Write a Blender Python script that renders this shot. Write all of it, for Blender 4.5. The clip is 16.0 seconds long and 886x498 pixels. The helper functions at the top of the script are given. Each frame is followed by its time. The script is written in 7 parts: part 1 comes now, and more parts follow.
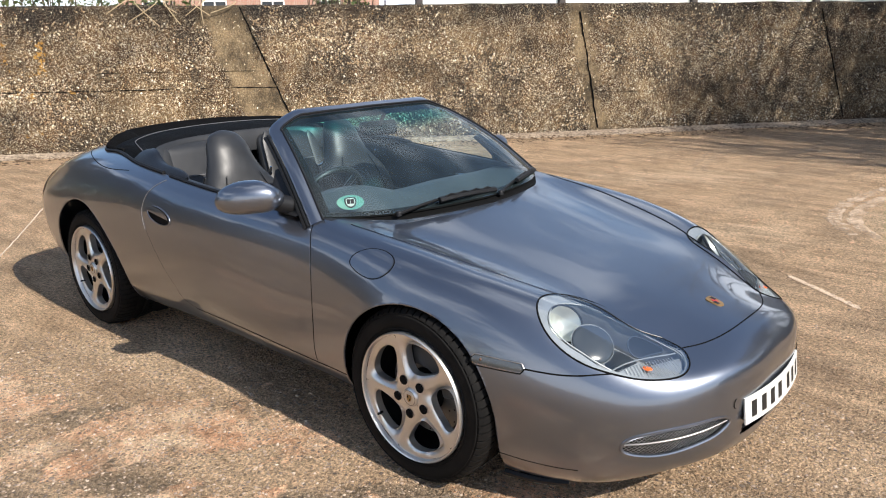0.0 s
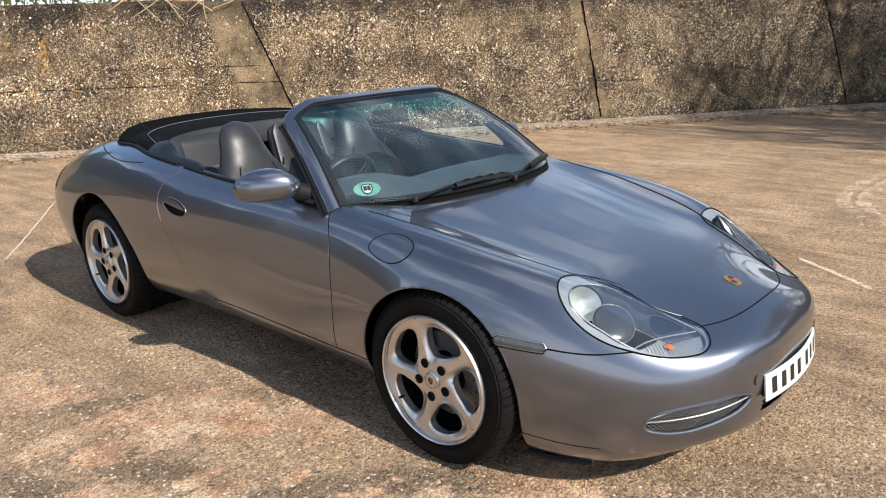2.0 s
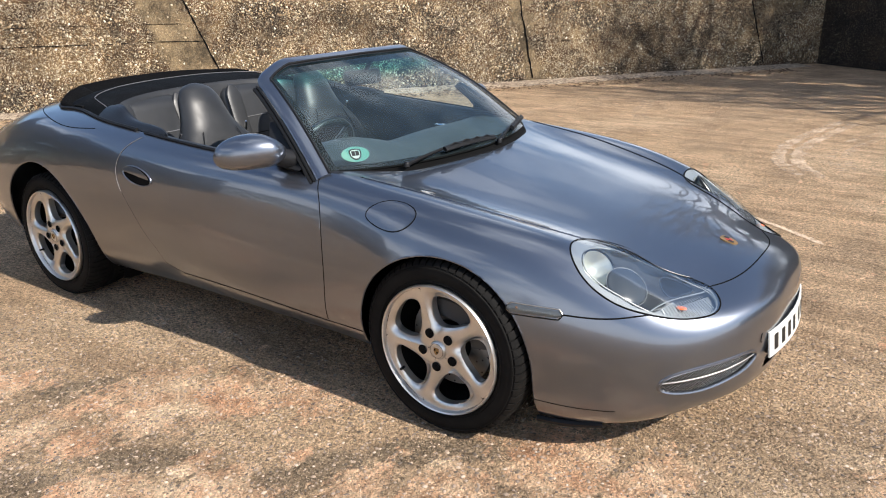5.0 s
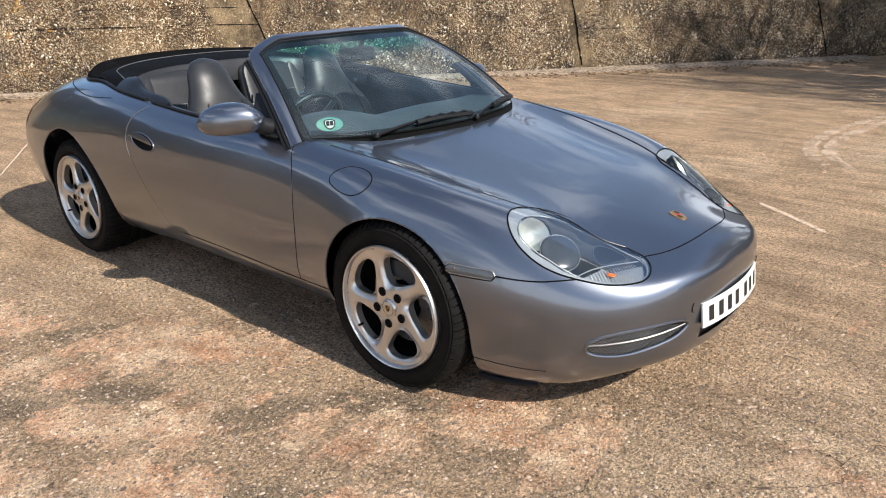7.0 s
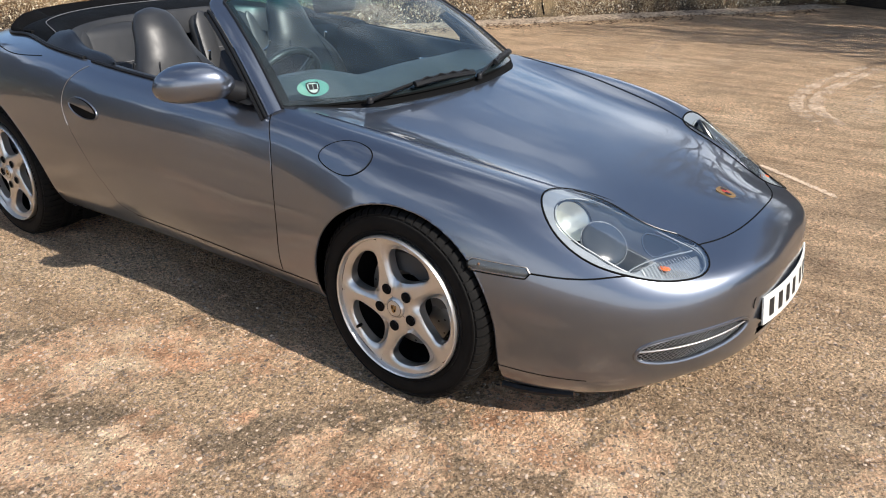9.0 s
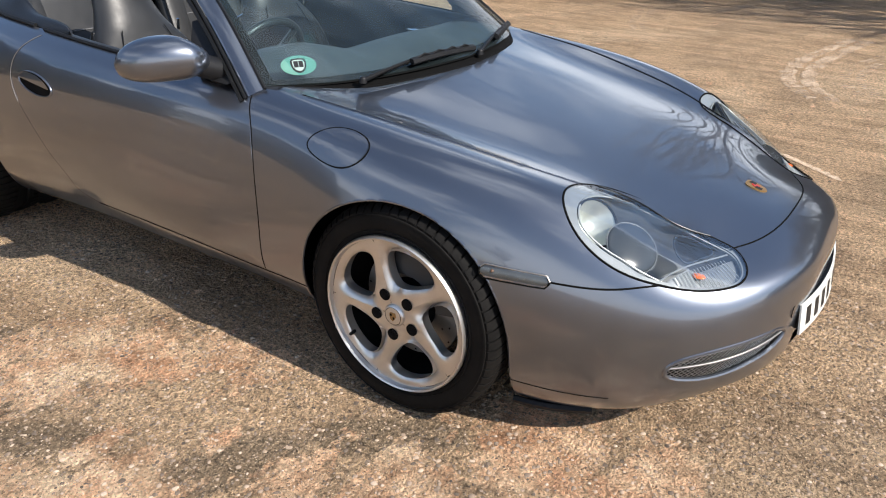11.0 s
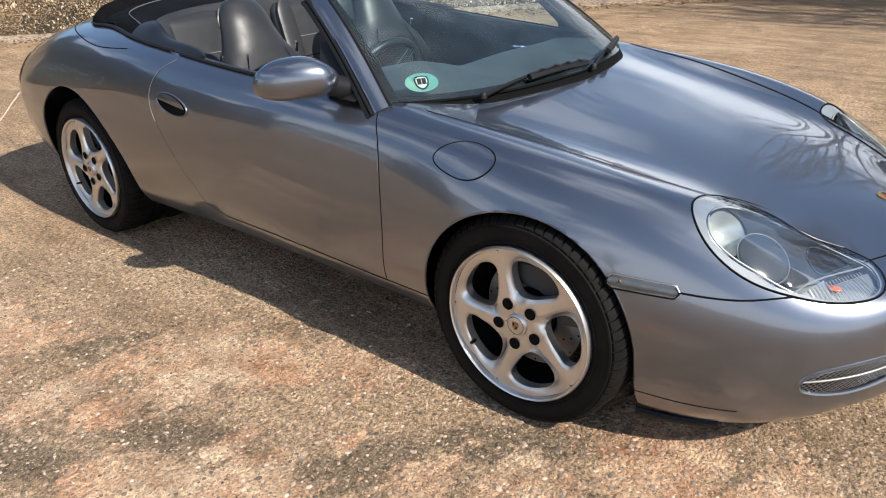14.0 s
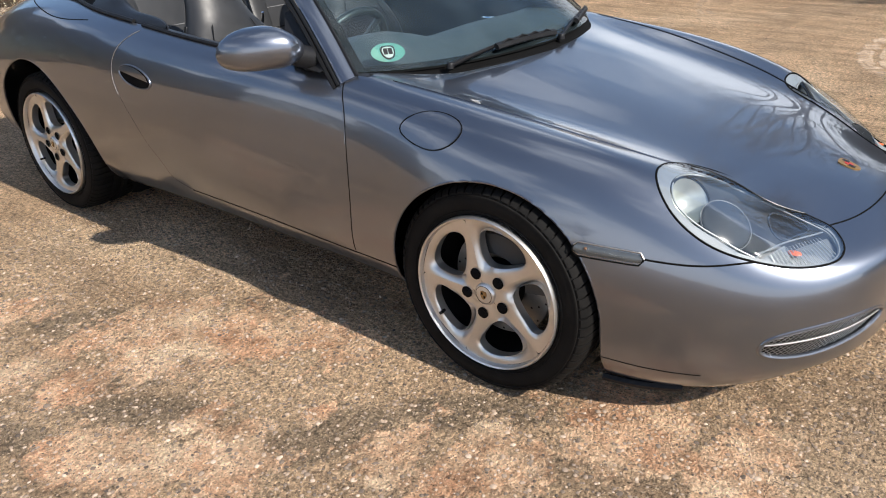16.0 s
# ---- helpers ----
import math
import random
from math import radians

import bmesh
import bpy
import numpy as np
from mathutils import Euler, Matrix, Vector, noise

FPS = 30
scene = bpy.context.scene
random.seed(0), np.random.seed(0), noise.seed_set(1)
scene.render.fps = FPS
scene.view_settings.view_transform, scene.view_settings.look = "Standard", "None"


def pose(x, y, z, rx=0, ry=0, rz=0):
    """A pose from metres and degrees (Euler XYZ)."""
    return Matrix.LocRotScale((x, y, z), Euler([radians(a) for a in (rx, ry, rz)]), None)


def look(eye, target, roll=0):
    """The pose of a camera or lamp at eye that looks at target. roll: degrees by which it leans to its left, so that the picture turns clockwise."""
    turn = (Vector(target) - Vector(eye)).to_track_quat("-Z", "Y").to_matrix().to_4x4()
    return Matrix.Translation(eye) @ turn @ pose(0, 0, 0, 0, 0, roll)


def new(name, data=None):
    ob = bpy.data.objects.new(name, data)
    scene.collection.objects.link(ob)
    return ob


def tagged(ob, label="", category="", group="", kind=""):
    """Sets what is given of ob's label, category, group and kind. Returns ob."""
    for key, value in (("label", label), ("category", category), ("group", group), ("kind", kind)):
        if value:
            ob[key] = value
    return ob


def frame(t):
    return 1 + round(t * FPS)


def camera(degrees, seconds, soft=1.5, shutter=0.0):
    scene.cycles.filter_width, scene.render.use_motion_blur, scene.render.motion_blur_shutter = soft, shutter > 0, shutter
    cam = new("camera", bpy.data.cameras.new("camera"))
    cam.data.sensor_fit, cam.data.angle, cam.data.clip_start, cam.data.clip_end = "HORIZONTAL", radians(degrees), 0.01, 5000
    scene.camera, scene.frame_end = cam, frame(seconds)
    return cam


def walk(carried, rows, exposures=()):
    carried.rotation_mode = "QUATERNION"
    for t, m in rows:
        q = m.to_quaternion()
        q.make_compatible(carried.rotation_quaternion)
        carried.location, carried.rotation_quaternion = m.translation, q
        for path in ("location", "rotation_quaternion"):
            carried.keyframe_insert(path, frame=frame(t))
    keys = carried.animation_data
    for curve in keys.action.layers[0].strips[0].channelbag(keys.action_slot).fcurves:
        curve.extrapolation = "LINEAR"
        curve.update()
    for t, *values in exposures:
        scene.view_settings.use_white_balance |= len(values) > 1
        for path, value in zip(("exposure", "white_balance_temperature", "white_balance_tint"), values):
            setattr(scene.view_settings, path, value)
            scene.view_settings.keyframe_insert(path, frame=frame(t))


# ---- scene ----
cam = camera(60.9, 16.0, soft=1.05)
PATH = [
    (0, (2.821, -2.467, 1.52), (1.542, -1.033, 0.966), -0.8),
    (0.5, (2.83, -2.476, 1.512), (1.538, -1.054, 0.956), -0.9),
    (1, (2.833, -2.492, 1.509), (1.528, -1.08, 0.955), -1.9),
    (1.5, (2.823, -2.514, 1.502), (1.515, -1.105, 0.947), -2.2),
    (2, (2.794, -2.526, 1.492), (1.514, -1.099, 0.923), -1.8),
    (2.5, (2.696, -2.493, 1.471), (1.451, -1.041, 0.886), -1.0),
    (3, (2.512, -2.43, 1.458), (1.329, -0.932, 0.861), -1.9),
    (3.5, (2.384, -2.481, 1.471), (1.374, -0.875, 0.838), -2.4),
    (4, (2.339, -2.562, 1.485), (1.382, -0.926, 0.847), -0.9),
    (4.2, (2.354, -2.591, 1.49), (1.328, -0.994, 0.858), -0.8),
    (6.3, (2.864, -2.665, 1.473), (1.725, -1.179, 0.77), -1.4),
    (6.5, (2.906, -2.615, 1.457), (1.735, -1.15, 0.762), -1.2),
    (7, (2.946, -2.546, 1.454), (1.719, -1.126, 0.763), -0.9),
    (7.5, (2.94, -2.515, 1.452), (1.719, -1.095, 0.75), -1.1),
    (8, (2.854, -2.491, 1.449), (1.662, -1.056, 0.728), -0.8),
    (8.5, (2.682, -2.46, 1.448), (1.549, -0.993, 0.697), -0.5),
    (9, (2.504, -2.348, 1.414), (1.416, -0.877, 0.605), -0.4),
    (9.2, (2.433, -2.276, 1.408), (1.349, -0.814, 0.579), -0.2),
    (11.5, (2.268, -2.196, 1.401), (1.279, -0.704, 0.509), 0.9),
    (12, (2.265, -2.208, 1.399), (1.256, -0.724, 0.516), 0.3),
    (12.5, (2.213, -2.267, 1.437), (1.126, -0.814, 0.596), -0.8),
    (13, (2.174, -2.314, 1.441), (0.994, -0.905, 0.65), -1.5),
    (13.5, (2.183, -2.32, 1.407), (0.991, -0.936, 0.591), -1.5),
    (14, (2.198, -2.313, 1.406), (1.025, -0.931, 0.56), -1.7),
    (14.5, (2.212, -2.305, 1.407), (1.063, -0.917, 0.541), -2.1),
    (15, (2.217, -2.298, 1.405), (1.088, -0.9, 0.526), -2.1),
    (15.5, (2.221, -2.303, 1.397), (1.103, -0.904, 0.506), -1.9),
    (16, (2.223, -2.306, 1.391), (1.115, -0.908, 0.488), -1.5),
]
walk(cam, [(t, look(eye, target, roll)) for t, eye, target, roll in PATH], exposures=((0, 0.38), (2.5, 0.38), (3.5, 0.45), (4.2, 0.49), (6.3, 0.36), (9.2, 0.36), (11.5, 0.38), (12.5, 0.45), (14, 0.41), (16, 0.36)))

# ---- light ----
SUN = Vector((1.20, -0.01, 1.00)).normalized()
world = bpy.data.worlds.new("sky")
scene.world = world
world.use_nodes = True
wt = world.node_tree
wt.nodes.clear()
w_out = wt.nodes.new("ShaderNodeOutputWorld")
w_bg = wt.nodes.new("ShaderNodeBackground")
w_sky = wt.nodes.new("ShaderNodeTexSky")
w_sky.sky_type = "NISHITA"
w_sky.sun_disc = False
w_sky.sun_elevation = math.asin(SUN.z)
w_sky.sun_rotation = math.atan2(SUN.x, SUN.y)
w_sky.air_density = 1.0
w_sky.dust_density = 0.4
w_sky.ozone_density = 2.2
w_co = wt.nodes.new("ShaderNodeTexCoord")
w_map = wt.nodes.new("ShaderNodeMapping")
w_map.inputs["Scale"].default_value = (1.0, 1.0, 2.6)
w_no = wt.nodes.new("ShaderNodeTexNoise")
w_no.inputs["Scale"].default_value = 1.35
w_no.inputs["Detail"].default_value = 4.5
w_no.inputs["Roughness"].default_value = 0.55
w_ra = wt.nodes.new("ShaderNodeValToRGB")
w_ra.color_ramp.elements[0].position = 0.525
w_ra.color_ramp.elements[1].position = 0.66
w_mx = wt.nodes.new("ShaderNodeMixRGB")
w_mx.inputs[2].default_value = (8.6, 9.2, 10.2, 1)
wt.links.new(w_co.outputs["Generated"], w_map.inputs[0])
wt.links.new(w_map.outputs[0], w_no.inputs["Vector"])
w_sep = wt.nodes.new("ShaderNodeSeparateXYZ")
wt.links.new(w_co.outputs["Generated"], w_sep.inputs[0])
# cloud thickens towards the horizon
w_low = wt.nodes.new("ShaderNodeMapRange")
w_low.inputs["From Min"].default_value = 0.0
w_low.inputs["From Max"].default_value = 0.42
w_low.inputs["To Min"].default_value = 0.16
w_low.inputs["To Max"].default_value = 0.0
wt.links.new(w_sep.outputs[2], w_low.inputs[0])
w_add = wt.nodes.new("ShaderNodeMath")
wt.links.new(w_no.outputs["Fac"], w_add.inputs[0])
wt.links.new(w_low.outputs[0], w_add.inputs[1])
wt.links.new(w_add.outputs[0], w_ra.inputs[0])
wt.links.new(w_ra.outputs[0], w_mx.inputs[0])
wt.links.new(w_sky.outputs[0], w_mx.inputs[1])
wt.links.new(w_mx.outputs[0], w_bg.inputs["Color"])
w_bg.inputs["Strength"].default_value = 0.135
wt.links.new(w_bg.outputs[0], w_out.inputs[0])

sun = new("sun", bpy.data.lights.new("sun", "SUN"))
sun.data.energy = 5.4
sun.data.angle = radians(0.55)
sun.data.color = (1.0, 0.93, 0.845)
sun.matrix_world = look(SUN * 40, (0, 0, 0))


# ---- materials ----
class Mat:
    """A small wrapper that builds node materials."""

    def __init__(self, name, color=(0.5, 0.5, 0.5), rough=0.5, metal=0.0, **extra):
        self.m = bpy.data.materials.new(name)
        self.m.use_nodes = True
        self.t = self.m.node_tree
        self.b = self.t.nodes["Principled BSDF"]
        self.b.inputs["Base Color"].default_value = (*color, 1)
        self.b.inputs["Roughness"].default_value = rough
        self.b.inputs["Metallic"].default_value = metal
        for k, v in extra.items():
            self.b.inputs[k.replace("_", " ")].default_value = v
        self.co = self.node("ShaderNodeTexCoord")

    def node(self, kind, **inputs):
        n = self.t.nodes.new(kind)
        for k, v in inputs.items():
            n.inputs[k.replace("_", " ")].default_value = v
        return n

    def link(self, a, b):
        self.t.links.new(a, b)

    def where(self, scale=(1, 1, 1)):
        mp = self.node("ShaderNodeMapping")
        mp.inputs["Scale"].default_value = scale
        self.link(self.co.outputs["Object"], mp.inputs[0])
        return mp.outputs[0]

    def noise(self, scale, detail=4, rough=0.55, stretch=(1, 1, 1), distortion=0.0):
        n = self.node("ShaderNodeTexNoise", Scale=scale, Detail=detail, Roughness=rough, Distortion=distortion)
        self.link(self.where(stretch), n.inputs["Vector"])
        return n.outputs["Fac"]

    def cells(self, scale, feature="F1", out="Distance", stretch=(1, 1, 1), rnd=1.0):
        n = self.node("ShaderNodeTexVoronoi", Scale=scale, Randomness=rnd)
        n.feature = feature
        self.link(self.where(stretch), n.inputs["Vector"])
        return n.outputs[out]

    def ramp(self, fac, *stops):
        n = self.node("ShaderNodeValToRGB")
        e = n.color_ramp.elements
        while len(e) < len(stops):
            e.new(0.5)
        for i, (p, c) in enumerate(stops):
            e[i].position = p
            e[i].color = (*c, 1) if isinstance(c, tuple) else (c, c, c, 1)
        self.link(fac, n.inputs[0])
        return n.outputs[0]

    def mix(self, fac, a, b, mode="MIX"):
        n = self.node("ShaderNodeMixRGB")
        n.blend_type = mode
        for sock, v in ((n.inputs[0], fac), (n.inputs[1], a), (n.inputs[2], b)):
            if isinstance(v, (int, float)):
                sock.default_value = v if sock.type == "VALUE" else (v, v, v, 1)
            elif isinstance(v, tuple):
                sock.default_value = (*v, 1)
            else:
                self.link(v, sock)
        return n.outputs[0]

    def math(self, op, a, b=0.0):
        n = self.node("ShaderNodeMath")
        n.operation = op
        for sock, v in ((n.inputs[0], a), (n.inputs[1], b)):
            if isinstance(v, (int, float)):
                sock.default_value = v
            else:
                self.link(v, sock)
        return n.outputs[0]

    def color(self, out):
        self.link(out, self.b.inputs["Base Color"])

    def rough(self, out):
        self.link(out, self.b.inputs["Roughness"])

    def bump(self, height, strength=0.3, distance=0.01):
        n = self.node("ShaderNodeBump", Strength=strength, Distance=distance)
        self.link(height, n.inputs["Height"])
        self.link(n.outputs[0], self.b.inputs["Normal"])


def m_paint():
    a = Mat("grey_metallic_paint", (0.19, 0.2, 0.23), 0.30, 0.9, Coat_Weight=1.0, Coat_Roughness=0.012, Coat_IOR=1.70)
    flake = a.noise(1600, 1, 0.5)
    a.color(a.mix(1.0, a.ramp(flake, (0.3, (0.144, 0.159, 0.190)), (0.7, (0.158, 0.176, 0.211))),
                  a.ramp(a.noise(3.0, 5), (0.3, 0.93), (0.7, 1.0)), "MULTIPLY"))
    dust_haze = a.noise(9, 8, 0.7)
    a.rough(a.ramp(dust_haze, (0.35, 0.30), (0.75, 0.35)))
    return a.m


def m_plain(name, color, rough, metal=0.0, grain=0.0, scale=400, **extra):
    a = Mat(name, color, rough, metal, **extra)
    lo = tuple(c * 0.82 for c in color)
    hi = tuple(min(1, c * 1.15) for c in color)
    a.color(a.ramp(a.noise(14, 7, 0.65), (0.3, lo), (0.7, hi)))
    if grain:
        a.bump(a.noise(scale, 3, 0.6), grain, 0.002)
    return a.m


def m_leather():
    a = Mat("black_leather", (0.02, 0.02, 0.021), 0.36, 0.0, Specular_IOR_Level=0.42)
    a.color(a.ramp(a.noise(6, 6), (0.3, (0.016, 0.0168, 0.018)), (0.7, (0.026, 0.027, 0.029))))
    a.rough(a.ramp(a.noise(20, 5), (0.3, 0.36), (0.7, 0.46)))
    crease = a.noise(9, 3, 0.5, (1, 1, 2.0), 0.8)
    a.bump(crease, 0.16, 0.006)
    return a.m


def m_alloy():
    a = Mat("silver_painted_alloy", (0.72, 0.71, 0.69), 0.34, 0.9, Coat_Weight=0.35, Coat_Roughness=0.12)
    a.color(a.ramp(a.noise(18, 8, 0.7), (0.25, (0.60, 0.58, 0.555)), (0.6, (0.65, 0.635, 0.61))))
    a.rough(a.ramp(a.noise(40, 6), (0.3, 0.31), (0.7, 0.37)))
    return a.m


def m_tyre():
    a = Mat("tyre_rubber", (0.012, 0.011, 0.010), 0.72, Specular_IOR_Level=0.12)
    a.color(a.ramp(a.noise(12, 8, 0.7), (0.3, (0.0045, 0.0044, 0.0043)), (0.75, (0.012, 0.011, 0.010))))
    a.bump(a.noise(180, 4), 0.25, 0.003)
    return a.m


def m_thin_glass(name, tint, gloss=0.0):
    """A pane without refraction: clear see-through tint with Fresnel gloss."""
    a = Mat(name)
    t = a.t
    clear = a.node("ShaderNodeBsdfTransparent", Color=(*tint, 1))
    shine = a.node("ShaderNodeBsdfGlossy", Color=(1, 1, 1, 1), Roughness=0.01)
    fres = a.node("ShaderNodeFresnel", IOR=1.5)
    mixer = a.node("ShaderNodeMixShader")
    boost = a.math("MULTIPLY", fres.outputs[0], 0.22)
    a.link(a.math("ADD", boost, gloss), mixer.inputs[0])
    a.link(clear.outputs[0], mixer.inputs[1])
    a.link(shine.outputs[0], mixer.inputs[2])
    a.link(mixer.outputs[0], t.nodes["Material Output"].inputs[0])
    return a.m


PAINT = m_paint()
LEATHER = m_leather()
ALLOY = m_alloy()
TYRE = m_tyre()
GAP = m_plain("black_gap_rubber", (0.005, 0.005, 0.005), 0.8, Specular_IOR_Level=0.08)
RUBBER = m_plain("black_rubber", (0.008, 0.008, 0.0085), 0.5, grain=0.2, Specular_IOR_Level=0.25)
PLASTIC = m_plain("black_plastic", (0.011, 0.011, 0.012), 0.45, grain=0.2, scale=700, Specular_IOR_Level=0.28)
CLOTH = m_plain("black_canvas", (0.004, 0.004, 0.0042), 0.95, grain=0.6, scale=900, Specular_IOR_Level=0.06)
VINYL = m_plain("dark_grey_vinyl", (0.0055, 0.0058, 0.0064), 0.75, grain=0.3, scale=600, Specular_IOR_Level=0.05)
CARPET = m_plain("black_carpet", (0.008, 0.008, 0.008), 1.0, grain=0.8, scale=500, Specular_IOR_Level=0.05)
DARK = m_plain("underbody_and_shade_black", (0.006, 0.0058, 0.0055), 0.9, grain=0.4, scale=120, Specular_IOR_Level=0.05)
CHROME = Mat("bright_metal", (0.82, 0.82, 0.82), 0.12, 1.0).m
STEEL = m_plain("brushed_steel", (0.34, 0.33, 0.32), 0.42, 0.9)
LAMPGREY = m_plain("pale_grey_lamp_shell", (0.20, 0.225, 0.25), 0.5)


# ---- mesh helpers ----
def spline(pts, n, closed=False):
    """n points evenly spread along a smooth curve through pts."""
    p = np.array(pts, float)
    if closed:
        p = np.vstack([p[-2:], p, p[:3]])
    d = np.r_[0, np.cumsum(np.maximum(np.linalg.norm(np.diff(p, axis=0), axis=1) ** 0.5, 1e-9))]
    c = cubic(d, p)
    lo, hi = (d[2], d[-3]) if closed else (d[0], d[-1])
    fine = c(np.linspace(lo, hi, 400))
    s = np.r_[0, np.cumsum(np.linalg.norm(np.diff(fine, axis=0), axis=1))]
    at = np.linspace(0, s[-1], n, endpoint=not closed)
    return np.stack([np.interp(at, s, fine[:, k]) for k in range(p.shape[1])], 1)


def cubic(x, y):
    """Natural cubic spline through (x, y); y may have several columns."""
    x, y = np.asarray(x, float), np.asarray(y, float)
    n = len(x)
    h = np.diff(x)
    a = np.zeros((n, n))
    r = np.zeros_like(y)
    a[0, 0] = a[-1, -1] = 1
    for i in range(1, n - 1):
        a[i, i - 1], a[i, i], a[i, i + 1] = h[i - 1], 2 * (h[i - 1] + h[i]), h[i]
        r[i] = 6 * ((y[i + 1] - y[i]) / h[i] - (y[i] - y[i - 1]) / h[i - 1])
    m = np.linalg.solve(a, r)

    def ev(t):
        t = np.asarray(t, float)
        i = np.clip(np.searchsorted(x, t) - 1, 0, n - 2)
        u, v, k = (t - x[i]), (x[i + 1] - t), h[i]
        if y.ndim > 1:
            u, v, k = u[:, None], v[:, None], k[:, None]
        return (m[i] * v**3 + m[i + 1] * u**3) / (6 * k) + (y[i] / k - m[i] * k / 6) * v + (y[i + 1] / k - m[i + 1] * k / 6) * u

    return ev


def curve_of(pairs):
    """A smooth function of one number through (x, value) pairs, x rising."""
    xs, ys = [p[0] for p in pairs], [p[1] for p in pairs]
    f = cubic(xs, ys)
    return lambda t: f(np.clip(t, xs[0], xs[-1]))


def mesh(name, verts, faces, mat, smooth=True):
    me = bpy.data.meshes.new(name)
    me.from_pydata([tuple(v) for v in verts], [], [tuple(int(i) for i in f) for f in faces])
    me.materials.append(mat)
    if smooth:
        me.shade_smooth()
    me.update()
    return me


def piece(name, verts, faces, mat, parent=None, label="", smooth=True):
    ob = new(name, mesh(name, verts, faces, mat, smooth))
    ob.parent = parent
    if label:
        ob["label"] = label
    return ob


def part(name, bm, mat, parent=None, label="", smooth=True):
    """Links a bmesh as one mesh object under a thing or a part."""
    me = bpy.data.meshes.new(name)
    bmesh.ops.recalc_face_normals(bm, faces=bm.faces)
    bm.to_mesh(me)
    bm.free()
    me.materials.append(mat)
    if smooth:
        me.shade_smooth()
        me.set_sharp_from_angle(angle=radians(40))
    ob = new(name, me)
    ob.parent = parent
    if label:
        ob["label"] = label
    return ob


def thing(name, label, category, group="", at=(0, 0, 0)):
    e = new(name)
    e.empty_display_size = 0.1
    e.location = at
    return tagged(e, label, category, group)


def tube(bm, pts, r, seg=6, closed=False, flat=1.0):
    """A pipe along pts; r may be a number or one per point."""
    p = [Vector(q) for q in pts]
    n = len(p)
    rad = [r] * n if isinstance(r, (int, float)) else list(r)
    rings = []
    up = None
    for i in range(n):
        a, b = (p[i - 1], p[(i + 1) % n]) if closed else (p[max(i - 1, 0)], p[min(i + 1, n - 1)])
        d = (b - a).normalized()
        if up is None:
            up = d.orthogonal().normalized()
        up = (up - d * up.dot(d)).normalized()
        side = d.cross(up)
        rings.append([bm.verts.new(p[i] + (up * math.cos(k * math.tau / seg) + side * math.sin(k * math.tau / seg) * flat) * rad[i]) for k in range(seg)])
    for i in range(n if closed else n - 1):
        a, b = rings[i], rings[(i + 1) % n]
        for k in range(seg):
            bm.faces.new((a[k], a[(k + 1) % seg], b[(k + 1) % seg], b[k]))
    if not closed:
        bm.faces.new(rings[0][::-1])
        bm.faces.new(rings[-1])
    return bm


def box(bm, x0, x1, y0, y1, z0, z1, bevel=0.0, m=None):
    r = bmesh.ops.create_cube(bm, size=1.0)
    v = r["verts"]
    t = Matrix.Translation(((x0 + x1) / 2, (y0 + y1) / 2, (z0 + z1) / 2)) @ Matrix.Diagonal((x1 - x0, y1 - y0, z1 - z0, 1))
    bmesh.ops.transform(bm, matrix=(m @ t) if m else t, verts=v)
    if bevel:
        es = list({e for q in v for e in q.link_edges})
        bmesh.ops.bevel(bm, geom=es, offset=bevel, segments=3, profile=0.5, affect="EDGES")
    return bm


def lathe(bm, profile, axis=(0, 0, 0), seg=64, closed=False):
    """Spins (radius, y) pairs round the y axis through axis."""
    rings = []
    for r, y in profile:
        rings.append([bm.verts.new((axis[0] + r * math.cos(a), axis[1] + y, axis[2] + r * math.sin(a))) for a in (k * math.tau / seg for k in range(seg))])
    for i in range(len(rings) - (0 if closed else 1)):
        a, b = rings[i], rings[(i + 1) % len(rings)]
        for k in range(seg):
            bm.faces.new((a[k], a[(k + 1) % seg], b[(k + 1) % seg], b[k]))
    return bm


def sheet(grid):
    """Vertices and quads of a rows x columns grid of points."""
    g = np.asarray(grid, float)
    r, c = g.shape[:2]
    faces = [(i * c + j, i * c + j + 1, (i + 1) * c + j + 1, (i + 1) * c + j) for i in range(r - 1) for j in range(c - 1)]
    return g.reshape(-1, 3), faces


def blob(bm, rings, cap=True):
    """Joins rings of equal count into a skin with capped ends."""
    vs = [[bm.verts.new(q) for q in ring] for ring in rings]
    n = len(vs[0])
    for a, b in zip(vs, vs[1:]):
        for k in range(n):
            bm.faces.new((a[k], a[(k + 1) % n], b[(k + 1) % n], b[k]))
    if cap:
        bm.faces.new(vs[0][::-1])
        bm.faces.new(vs[-1])
    return bm


# ---- the place ----
WALL_AT, WALL_DIR = Vector((-3.404, 7.595, 0)), Vector((0.59, 0.8074, 0)).normalized()
WALL_N = Vector((WALL_DIR.y, -WALL_DIR.x, 0))
WALL_H = 1.90


